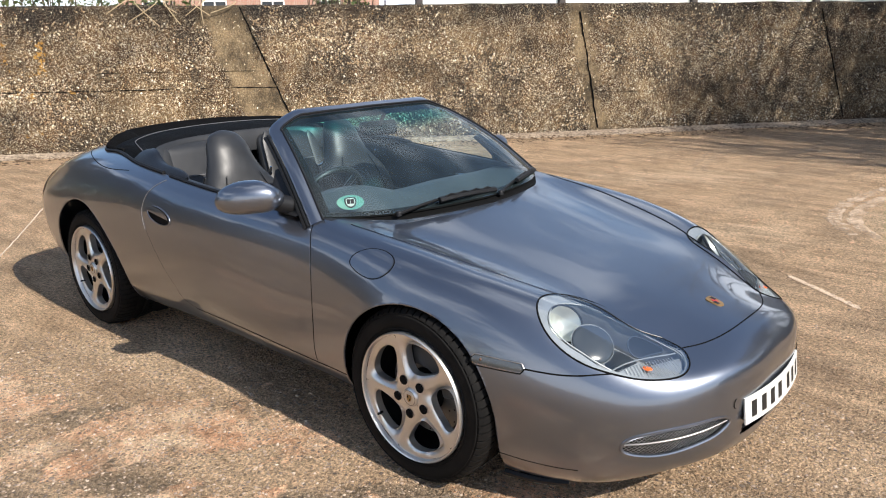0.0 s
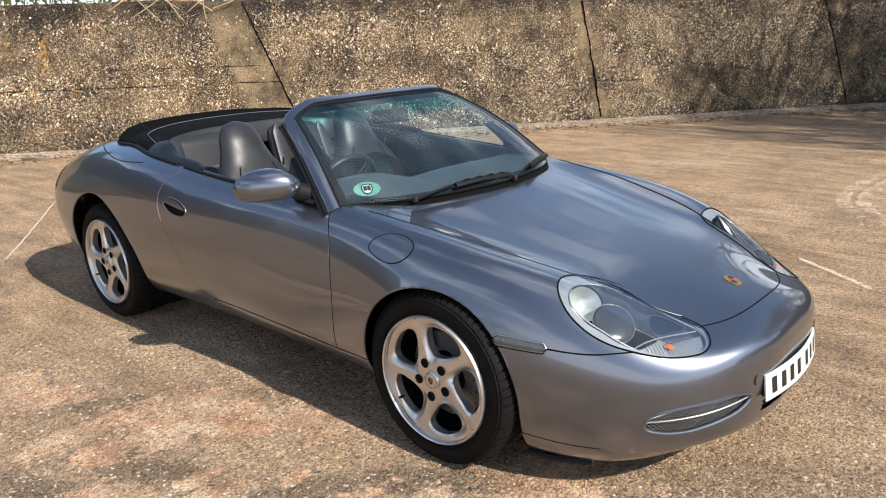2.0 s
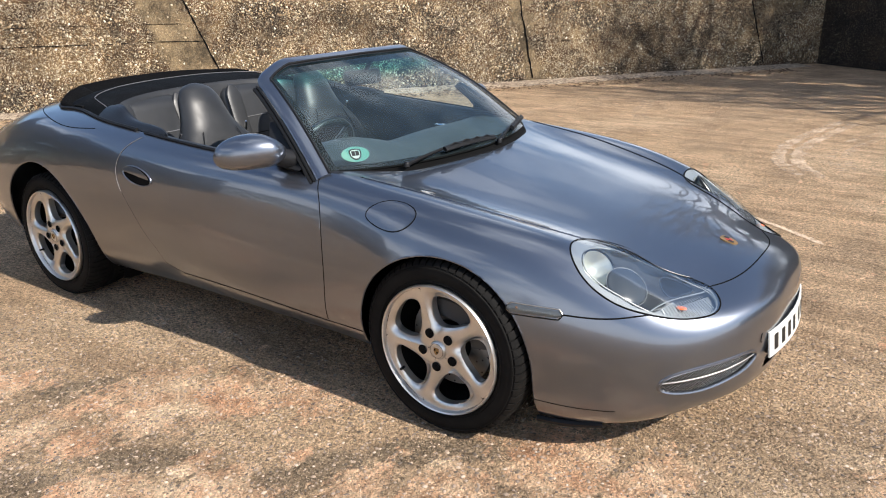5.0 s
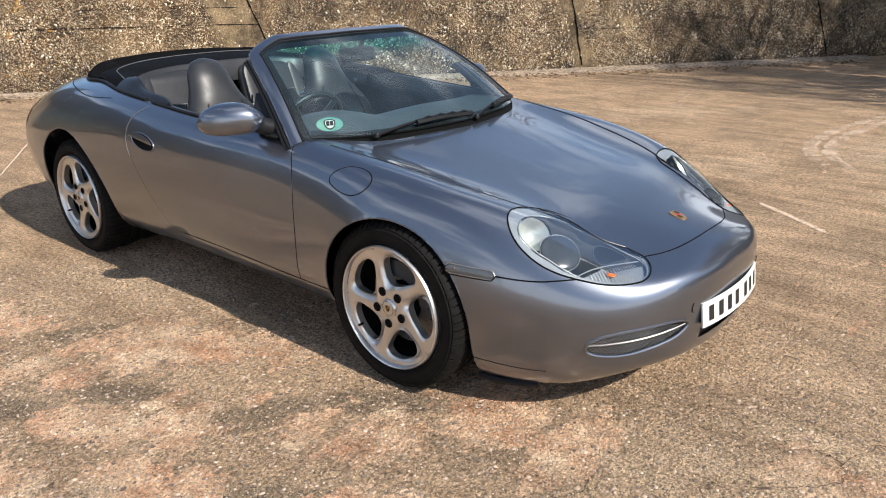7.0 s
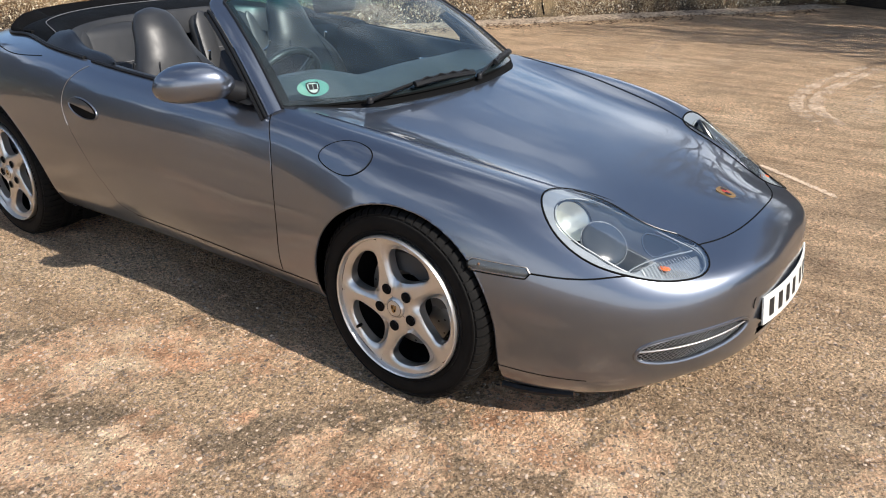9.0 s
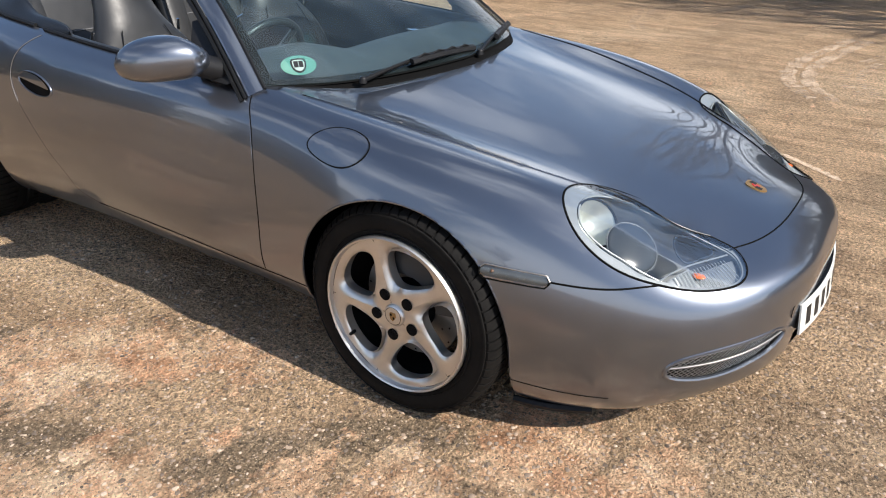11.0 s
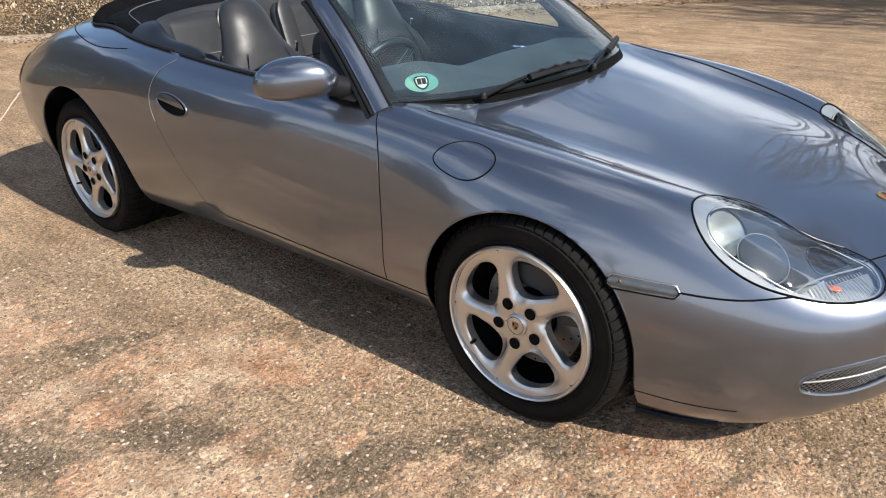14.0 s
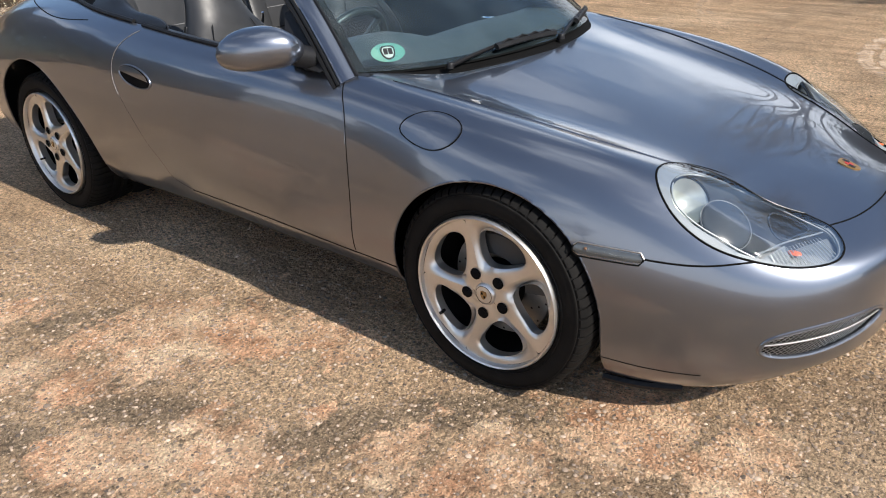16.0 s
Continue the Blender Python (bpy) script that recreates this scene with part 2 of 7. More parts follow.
def m_ground():
    a = Mat("worn_concrete_yard", (0.4, 0.32, 0.25), 0.92, Specular_IOR_Level=0.3)
    mid = a.noise(1.5, 10, 0.66)
    ragged = a.noise(4.8, 10, 0.70, (1.55, 0.8, 1), 0.1)
    chips = a.noise(58, 4, 0.72, distortion=0.3)
    fine = a.noise(95, 6, 0.85)

    def patches(spots):
        """1 in the middle of oval spots (x, y, half length, half width, turn), 0 at their rim."""
        out = None
        for x, y, rx, ry, turn in spots:
            mp = a.node("ShaderNodeMapping")
            mp.vector_type = "TEXTURE"
            mp.inputs["Location"].default_value = (x, y, 0)
            mp.inputs["Rotation"].default_value = (0, 0, radians(turn))
            mp.inputs["Scale"].default_value = (rx, ry, 1)
            a.link(a.co.outputs["Object"], mp.inputs[0])
            ln = a.node("ShaderNodeVectorMath")
            ln.operation = "LENGTH"
            a.link(mp.outputs[0], ln.inputs[0])
            one = a.math("MAXIMUM", a.math("SUBTRACT", 1.0, ln.outputs["Value"]), 0.0)
            out = one if out is None else a.math("MAXIMUM", out, one)
        return out

    # where the top skin has flaked away
    bias = patches(((0.24, -1.14, .60, .36, 25), (0.60, -.90, .26, .16, 20), (-.05, -1.58, .16, .24, 0), (0.16, -1.57, .16, .20, 0), (0.58, -1.64, .42, .17, 25), (0.80, -1.46, .26, .20, 30),
                    (0.60, -1.40, .07, .16, 0), (1.14, -1.20, .14, .20, 0), (0.86, -1.18, .06, .10, 0), (1.58, -.72, .34, .30, 40), (1.92, -.72, .20, .34, 0), (1.38, -1.06, .20, .30, 0),
                    (1.05, -1.72, .36, .26, 40), (0.60, -2.00, .40, .18, 20), (-.70, -1.60, .70, .34, 25), (2.60, -.40, .30, .22, 0), (1.65, -1.40, .40, .25, 30)))
    score = a.math("ADD", a.math("ADD", a.math("MULTIPLY", mid, 0.35), a.math("MULTIPLY", ragged, 0.75)), a.math("SUBTRACT", a.math("MULTIPLY", bias, 0.34), 0.045))
    score = a.math("ADD", score, a.math("MULTIPLY", a.math("SUBTRACT", a.noise(16, 8, 0.72, (1.5, 0.8, 1)), 0.5), 0.30))
    worn = a.ramp(score, (0.600, 0.0), (0.622, 0.8), (0.68, 1.0))
    skin = a.ramp(a.noise(2.2, 10, 0.68), (0.3, (0.44, 0.302, 0.195)), (0.5, (0.57, 0.405, 0.268)), (0.7, (0.67, 0.484, 0.325)))
    grey = a.ramp(a.noise(1.3, 11, 0.72, distortion=0.7), (0.48, 0.0), (0.58, 0.7))
    skin = a.mix(grey, skin, (0.37, 0.268, 0.182))
    # dark gritty belts between the flaked places
    belts = patches(((-.14, -1.30, .42, .14, 45), (0.46, -1.46, .34, .11, 35), (0.95, -1.24, .36, .15, 60), (0.18, -1.80, .40, .12, 24), (1.25, -.90, .40, .13, 35), (0.25, -1.42, .20, .08, 30), (1.40, -1.50, .4, .2, 30)))
    skin = a.mix(a.ramp(a.math("ADD", a.math("MULTIPLY", belts, 0.5), a.math("MULTIPLY", ragged, 0.7)), (0.47, 0.0), (0.60, 0.72)), skin, (0.200, 0.155, 0.108))
    bare = a.ramp(a.noise(7, 11, 0.74), (0.34, (0.42, 0.250, 0.155)), (0.44, (0.72, 0.470, 0.310)), (0.58, (0.97, 0.74, 0.53)))
    bare = a.mix(a.ramp(a.noise(2.4, 5, 0.6), (0.45, 0.0), (0.6, 0.8)), bare, a.mix(1.0, bare, (1.0, 0.84, 0.78), "MULTIPLY"))
    col = a.mix(worn, skin, bare)
    # thin sand swept about the far yard
    sand = patches(((2.75, -.60, 1.2, .7, 20), (-.55, -.85, .9, .45, 25), (1.9, 4.4, 1.3, .9, 20), (.8, 3.3, .8, .5, 20), (-.6, 5.2, 1.4, .5, 40), (2.6, 3.2, 1.2, .5, 10), (-4.0, 1.6, 2.5, .7, 45), (3.2, 6.0, 2.0, 1.0, 0)))
    swept = a.ramp(a.math("ADD", a.math("MULTIPLY", sand, 0.30), a.math("MULTIPLY", a.noise(2.6, 9, 0.66, (1, 1.6, 1), 0.6), 0.75)), (0.44, 0.0), (0.60, 0.70))
    col = a.mix(swept, col, (0.71, 0.540, 0.380))
    # drawn-out streaks of washed dust
    mp = a.node("ShaderNodeMapping")
    mp.inputs["Rotation"].default_value = (0, 0, radians(-36))
    mp.inputs["Scale"].default_value = (0.55, 3.2, 1)
    a.link(a.co.outputs["Object"], mp.inputs[0])
    drawn = a.node("ShaderNodeTexNoise", Scale=1.9, Detail=9, Roughness=0.68, Distortion=0.4)
    a.link(mp.outputs[0], drawn.inputs["Vector"])
    col = a.mix(1.0, col, a.ramp(drawn.outputs["Fac"], (0.36, (0.74, 0.72, 0.70)), (0.50, 1.0), (0.64, (1.20, 1.21, 1.23))), "MULTIPLY")
    # gritty dark hollows, thickest round the flaked places
    grit = a.ramp(a.noise(30, 9, 0.85), (0.43, 1.0), (0.53, 0.0))
    rim = a.ramp(a.math("ABSOLUTE", a.math("SUBTRACT", score, 0.604)), (0.0, 1.0), (0.09, 0.30))
    col = a.mix(a.math("MULTIPLY", a.math("MULTIPLY", grit, rim), 0.62), col, (0.125, 0.096, 0.068))
    for sc, lo, hi, amount, tone in ((95, 0.14, 0.30, 0.8, (0.85, 0.70, 0.54)), (170, 0.15, 0.34, 0.8, (0.76, 0.60, 0.45)), (120, 0.14, 0.34, 0.9, (0.085, 0.060, 0.042)), (70, 0.06, 0.17, 0.75, (0.12, 0.09, 0.065))):
        dist = a.cells(sc, "F1", "Distance")
        pick = a.ramp(a.cells(sc, "F1", "Color"), (0.54, 0.0), (0.66, 1.0))
        col = a.mix(a.math("MULTIPLY", a.math("MULTIPLY", a.ramp(dist, (lo, 1.0), (hi, 0.0)), pick), amount), col, tone)
    coarse = a.math("SUBTRACT", 1.0, a.math("MULTIPLY", worn, 0.45))
    col = a.mix(coarse, col, a.ramp(fine, (0.35, 0.62), (0.65, 1.40)), "MULTIPLY")
    col = a.mix(coarse, col, a.ramp(chips, (0.37, 0.50), (0.47, 1.0), (0.61, 1.38)), "MULTIPLY")
    col = a.mix(1.0, col, (1.03, 0.985, 0.90), "MULTIPLY")
    a.color(col)
    lumps = a.cells(95, "F1", "Distance")
    h = a.math("ADD", a.math("MULTIPLY", worn, -0.5), a.math("MULTIPLY", fine, 0.6))
    h = a.math("ADD", h, a.math("MULTIPLY", chips, 1.4))
    h = a.math("SUBTRACT", h, a.math("MULTIPLY", lumps, 0.5))
    h = a.math("ADD", h, a.math("MULTIPLY", a.noise(17, 6, 0.65), 1.6))
    a.bump(h, 1.0, 0.04)
    return a.m


def m_wall(name="exposed_aggregate_concrete", tone=1.0, few=0.0):
    a = Mat(name, (0.25, 0.2, 0.15), 0.92)
    stain = a.noise(0.9, 8, 0.65, (1, 1, 1.9), 0.7)
    base = a.ramp(stain, (0.34, (0.030, 0.016, 0.007)), (0.46, (0.078, 0.043, 0.018)), (0.58, (0.17, 0.105, 0.050)), (0.74, (0.34, 0.245, 0.140)))
    rust = a.ramp(a.noise(1.6, 7, 0.7, (1, 1, 1.4)), (0.52, 0.0), (0.66, 0.7))
    base = a.mix(rust, base, (0.12, 0.055, 0.025))
    # smooth, paler bands beside the two joints and along the pour lines
    dot = a.node("ShaderNodeVectorMath")
    dot.operation = "DOT_PRODUCT"
    dot.inputs[1].default_value = WALL_DIR
    a.link(a.where(), dot.inputs[0])
    sep = a.node("ShaderNodeSeparateXYZ")
    a.link(a.where(), sep.inputs[0])
    along, up = dot.outputs["Value"], sep.outputs[2]
    wob = a.math("MULTIPLY", a.math("SUBTRACT", a.noise(4, 7, 0.7), 0.5), 0.9)
    smooth = None
    for u0, slope, width in ((JOINT_A[0], JOINT_A[1], 0.60), (JOINT_B[0] + 0.12, JOINT_B[1], 0.28)):
        d = a.math("SUBTRACT", a.math("ADD", along, wob), a.math("ADD", a.math("MULTIPLY", up, slope), u0 - width * 0.5))
        m = a.ramp(a.math("ABSOLUTE", a.math("DIVIDE", d, width)), (0.42, 1.0), (0.62, 0.0))
        smooth = m if smooth is None else a.math("MAXIMUM", smooth, m)
    band = a.math("MULTIPLY", a.ramp(a.noise(1.1, 8, 0.6, (1, 1, 5.0)), (0.56, 0.0), (0.64, 0.8)), a.ramp(a.noise(0.5, 3), (0.45, 0.0), (0.6, 1.0)))
    smooth = a.math("MAXIMUM", smooth, band)
    base = a.mix(a.math("MULTIPLY", smooth, 0.75), base, (0.38, 0.295, 0.19))
    cover = a.math("MULTIPLY", a.ramp(a.noise(1.5, 7, 0.6), (0.30, 0.45), (0.48, 1.0)), a.math("SUBTRACT", 1.0, a.math("MULTIPLY", smooth, 0.8)))
    col = base
    relief = None
    for sc, cut in ((72, 0.46), (125, 0.48)):
        peb = a.cells(sc, "F1", "Distance", rnd=1.0)
        pcol = a.cells(sc, "F1", "Color", rnd=1.0)
        stone = a.ramp(pcol, (0.50, (0.42, 0.29, 0.17)), (0.58, (0.70, 0.55, 0.37)), (0.64, (0.92, 0.80, 0.62)), (0.74, (0.98, 0.92, 0.80)))
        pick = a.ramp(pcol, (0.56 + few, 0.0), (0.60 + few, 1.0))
        mask = a.math("MULTIPLY", a.math("MULTIPLY", a.ramp(peb, (cut - 0.10, 1.0), (cut, 0.0)), cover), pick)
        col = a.mix(mask, col, stone)
        relief = mask if relief is None else a.math("MAXIMUM", relief, mask)
    grime = a.ramp(a.noise(2.8, 9, 0.72, (1, 1, 0.8)), (0.38, 0.22), (0.62, 0.90))
    col = a.mix(1.0, col, grime, "MULTIPLY")
    topdirt = a.ramp(a.math("ADD", up, a.math("MULTIPLY", wob, 0.25)), (0.0, 0.75), (0.12, 1.0), (0.86, 1.0), (0.98, 0.42))
    n = topdirt.node
    for e, p in zip(n.color_ramp.elements, (0.0, 0.08, 0.80, 0.93)):
        e.position = p
    mr = a.math("DIVIDE", a.math("ADD", up, a.math("MULTIPLY", wob, 0.25)), 1.95)
    a.link(mr, n.inputs[0])
    col = a.mix(1.0, col, topdirt, "MULTIPLY")
    col = a.mix(1.0, col, a.ramp(a.noise(45, 6, 0.75), (0.32, 0.35), (0.68, 1.6)), "MULTIPLY")
    spot = a.node("ShaderNodeVectorMath")
    spot.operation = "DISTANCE"
    spot.inputs[1].default_value = WALL_AT + WALL_DIR * (-3.3 - WALL_AT.dot(WALL_DIR)) + Vector((0, 0, 0.85))
    a.link(a.where(), spot.inputs[0])
    patch = a.math("MULTIPLY", a.ramp(a.math("DIVIDE", spot.outputs["Value"], 3.0), (0.1, 1.0), (0.45, 0.0)), 0.10)
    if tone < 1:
        # shade of the east wall, multiplied into the colour
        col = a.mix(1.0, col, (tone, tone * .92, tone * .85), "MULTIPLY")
    lichen = a.math("MULTIPLY", a.ramp(a.math("ADD", a.noise(4.6, 7, 0.75), patch), (0.69, 0.0), (0.72, 1.0)), 0.85)
    col = a.mix(lichen, col, (0.52, 0.28, 0.05))
    col = a.mix(1.0, col, (1.0, 0.95, 0.82), "MULTIPLY")
    a.color(col)
    a.bump(a.math("ADD", a.math("MULTIPLY", relief, 1.0), a.noise(40, 6, 0.7)), 0.9, 0.022)
    return a.m


# joints of the wall: distance along it at the ground, and lean per metre of height
JOINT_A, JOINT_B, JOINT_C = (0.010, -0.392), (4.512, -0.205), (8.90, -0.375)
GROUND = m_ground()
AGG = m_wall()
# darkened copy of AGG: the east wall's shade is in its colour
AGG_SHADED = m_wall("shaded_aggregate_concrete", 0.20, 0.09)


def build_ground():
    n = 150
    half = np.r_[np.linspace(0, 14, n), 16, 20, 28, 45, 90, 250, 900]
    ax = np.r_[-half[:0:-1], half]
    verts = []
    for x in ax:
        for y in ax:
            z = 0.0
            if abs(x) < 14 and abs(y) < 14:
                near = min(1.0, math.hypot(x, y) / 2.5)
                z = (0.0025 * noise.noise((x * 0.35, y * 0.35, 1.7)) * near - 0.002)
            verts.append((x, y, z))
    k = len(ax)
    faces = [(i * k + j, (i + 1) * k + j, (i + 1) * k + j + 1, i * k + j + 1) for i in range(k - 1) for j in range(k - 1)]
    ob = piece("ground", verts, faces, GROUND)
    tagged(ob, "worn pinkish concrete yard with exposed aggregate", "ground", kind="structure")


build_ground()


def wall_panel(name, start, along, out, length, height, thick=0.35, label="", mat=None):
    """One run of cast wall with an uneven, slightly bowed face."""
    nu, nv = int(length / 0.06), 34
    verts, faces = [], []
    for i in range(nu + 1):
        for j in range(nv + 1):
            u, v = length * i / nu, height * j / nv
            p = start + along * u + Vector((0, 0, v))
            bumpy = 0.02 * noise.noise(p * 0.8) + 0.010 * noise.noise(p * 3.1) + 0.005 * noise.noise(p * 11)
            top = 0.025 * noise.noise((u * 1.3, 7.1, height)) * (j == nv)
            verts.append(p + out * bumpy + Vector((0, 0, top)))
    c = nv + 1
    faces = [(i * c + j, (i + 1) * c + j, (i + 1) * c + j + 1, i * c + j + 1) for i in range(nu) for j in range(nv)]
    base = len(verts)
    for i in range(nu + 1):
        u = length * i / nu
        p = start + along * u - out * thick
        verts += [p, Vector((p.x, p.y, height + 0.01 * noise.noise((u, 3, 1))))]
    for i in range(nu):
        b0, b1 = base + 2 * i, base + 2 * i + 2
        faces += [(b0, b0 + 1, b1 + 1, b1), (i * c + nv, (i + 1) * c + nv, b1 + 1, b0 + 1)]
    ob = piece(name, verts, faces, mat or AGG)
    return tagged(ob, label, "wall", kind="structure")


CORNER = WALL_AT + WALL_DIR * (10.05 - WALL_AT.dot(WALL_DIR))
wall_panel("wall_north", CORNER - WALL_DIR * 17, WALL_DIR, WALL_N, 17.4, WALL_H, label="weathered exposed aggregate concrete wall with brown stains")
wall_panel("wall_east", CORNER, WALL_N, -WALL_DIR, 16, WALL_H + 0.1, label="concrete wall meeting the long one, its shade put into the colour", mat=AGG_SHADED)



def m_pebble(name="washed_pebbles", tone_down=1.0):
    a = Mat(name, (0.5, 0.4, 0.3), 0.72)
    geo = a.node("ShaderNodeNewGeometry")
    tone = a.ramp(geo.outputs["Random Per Island"], (0.0, (0.16, 0.085, 0.04)), (0.30, (0.31, 0.205, 0.105)), (0.62, (0.52, 0.395, 0.235)), (0.86, (0.76, 0.655, 0.47)), (1.0, (0.94, 0.88, 0.74)))
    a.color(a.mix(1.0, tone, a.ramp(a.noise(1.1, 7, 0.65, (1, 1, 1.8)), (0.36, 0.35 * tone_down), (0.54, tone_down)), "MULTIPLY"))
    return a.m


PEBBLE = m_pebble()
# same stones darkened for the shade on the east wall
PEBBLE_SHADED = m_pebble("shaded_pebbles", 0.22)


def wall_pebbles(name, start, along, out, length, height, count, seed, label, thin=None, mat=None):
    """Rounded stones that stand proud of the cast face, thinner where the skin has stayed smooth."""
    rng = np.random.default_rng(seed)
    ring = np.arange(6) * math.tau / 6
    verts, faces = [], []
    for _ in range(count):
        u, v = rng.uniform(0, length), rng.uniform(0.01, height - 0.02)
        p = start + along * u + Vector((0, 0, v))
        dense = 0.58 + 0.75 * noise.noise((p.x * .55, p.y * .55, p.z * 2.6)) + 0.35 * noise.noise(p * 2.7)
        if thin:
            dense *= thin(p)
        if rng.random() > dense:
            continue
        c = p + out * (0.02 * noise.noise(p * 0.8) + 0.010 * noise.noise(p * 3.1) + 0.005 * noise.noise(p * 11))
        r = 0.005 + 0.0100 * rng.random() ** 1.8
        sx, sy, a0 = r * rng.uniform(.8, 1.45), r * rng.uniform(.7, 1.1), rng.uniform(0, 6.3)
        b = len(verts)
        for k, lift in ((1.0, -.002), (.72, r * .42)):
            for a in ring:
                x, z = sx * k * math.cos(a), sy * k * math.sin(a)
                x, z = x * math.cos(a0) - z * math.sin(a0), x * math.sin(a0) + z * math.cos(a0)
                q = c + along * x + out * lift
                verts.append((q.x, q.y, q.z + z))
        q = c + out * r * .62
        verts.append((q.x, q.y, q.z))
        for k in range(6):
            n = (k + 1) % 6
            faces += [(b + k, b + n, b + 6 + n, b + 6 + k), (b + 6 + k, b + 6 + n, b + 12)]
    tagged(piece(name, verts, faces, mat or PEBBLE), label, "pebbles", kind="stuff")


def bare_bands(p):
    u, z = p.dot(WALL_DIR), p.z
    k = 1.0
    for (u0, lean), lo, hi in ((JOINT_A, -.62, .02), (JOINT_B, -.13, .22), (JOINT_C, -.05, .45)):
        d = u - (u0 + lean * z) + .10 * noise.noise((z * 3.0, u * 2.0, 3))
        if lo < d < hi:
            k = min(k, .16)
    # smoother courses near the pour lines, and a mossy crest
    if -2.4 < u < -.2 and abs(z - 1.02 - .05 * noise.noise((u * 2, 0, 0))) < .09:
        k = min(k, .35)
    return k * (.35 if z > 1.72 + .08 * noise.noise((u * 2.2, 5, 0)) else 1.0)


wall_pebbles("wall_pebbles", CORNER - WALL_DIR * 17, WALL_DIR, WALL_N, 17.0, WALL_H, 72000, 3, "cream and tan pebbles exposed in the concrete wall face", bare_bands)
wall_pebbles("wall_pebbles", CORNER, WALL_N, -WALL_DIR, 5, WALL_H, 2500, 4, "sparse pebbles in the shaded concrete wall, darkened in colour", lambda p: .75 if p.z < .55 else .16, PEBBLE_SHADED)


# ---- car body surface ----
# half sections: x, then |y|, z from the sill's lower edge up to the middle line
SECTIONS = (
    (2.106, ((.08, .230), (.17, .30), (.22, .43), (.20, .48), (.165, .495), (.12, .501), (.06, .504), (0, .506))),
    (2.071, ((.24, .200), (.33, .265), (.355, .42), (.335, .485), (.295, .512), (.21, .528), (.10, .541), (0, .545))),
    (2.00, ((.41, .198), (.472, .25), (.498, .41), (.47, .485), (.415, .512), (.30, .540), (.15, .568), (0, .577))),
    (1.90, ((.53, .172), (.58, .25), (.602, .41), (.568, .49), (.48, .535), (.335, .555), (.17, .590), (0, .600))),
    (1.80, ((.60, .140), (.645, .25), (.668, .41), (.635, .52), (.55, .590), (.42, .604), (.21, .623), (0, .630))),
    (1.65, ((.66, .120), (.712, .25), (.738, .42), (.71, .55), (.61, .669), (.48, .669), (.24, .672), (0, .674))),
    (1.50, ((.70, .117), (.752, .27), (.778, .43), (.752, .58), (.65, .724), (.50, .704), (.26, .703), (0, .707))),
    (1.30, ((.74, .17), (.795, .28), (.82, .44), (.80, .61), (.69, .768), (.54, .741), (.28, .739), (0, .744))),
    (1.10, ((.76, .19), (.82, .28), (.842, .45), (.828, .62), (.70, .799), (.56, .774), (.30, .777), (0, .782))),
    (0.90, ((.74, .20), (.80, .29), (.822, .45), (.815, .62), (.715, .817), (.59, .804), (.31, .815), (0, .823))),
    (0.60, ((.72, .20), (.79, .30), (.802, .45), (.80, .62), (.742, .825), (.65, .85), (.35, .87), (0, .88))),
    (0.20, ((.72, .20), (.79, .30), (.815, .45), (.828, .63), (.78, .845), (.70, .87), (.35, .89), (0, .90))),
    (-0.30, ((.72, .20), (.79, .30), (.832, .45), (.858, .65), (.80, .87), (.71, .90), (.35, .93), (0, .94))),
    (-0.70, ((.74, .20), (.805, .30), (.842, .46), (.862, .66), (.80, .89), (.70, .93), (.35, .96), (0, .97))),
    (-1.10, ((.77, .21), (.825, .31), (.850, .47), (.862, .66), (.78, .885), (.66, .945), (.33, .985), (0, .99))),
    (-1.50, ((.77, .22), (.815, .33), (.842, .48), (.838, .65), (.735, .858), (.60, .916), (.30, .953), (0, .963))),
    (-1.85, ((.70, .26), (.76, .36), (.79, .50), (.77, .66), (.66, .785), (.53, .817), (.26, .842), (0, .847))),
    (-2.09, ((.57, .30), (.64, .40), (.67, .53), (.635, .65), (.54, .725), (.43, .75), (.21, .765), (0, .77))),
    (-2.20, ((.38, .36), (.44, .43), (.46, .53), (.43, .60), (.36, .635), (.27, .645), (.14, .65), (0, .65))),
)
AXLE_F, AXLE_R, WHEEL_Z = 1.175, -1.175, 0.318
ARCH_F, ARCH_R = 0.336, 0.386
NU, NV = 520, 150


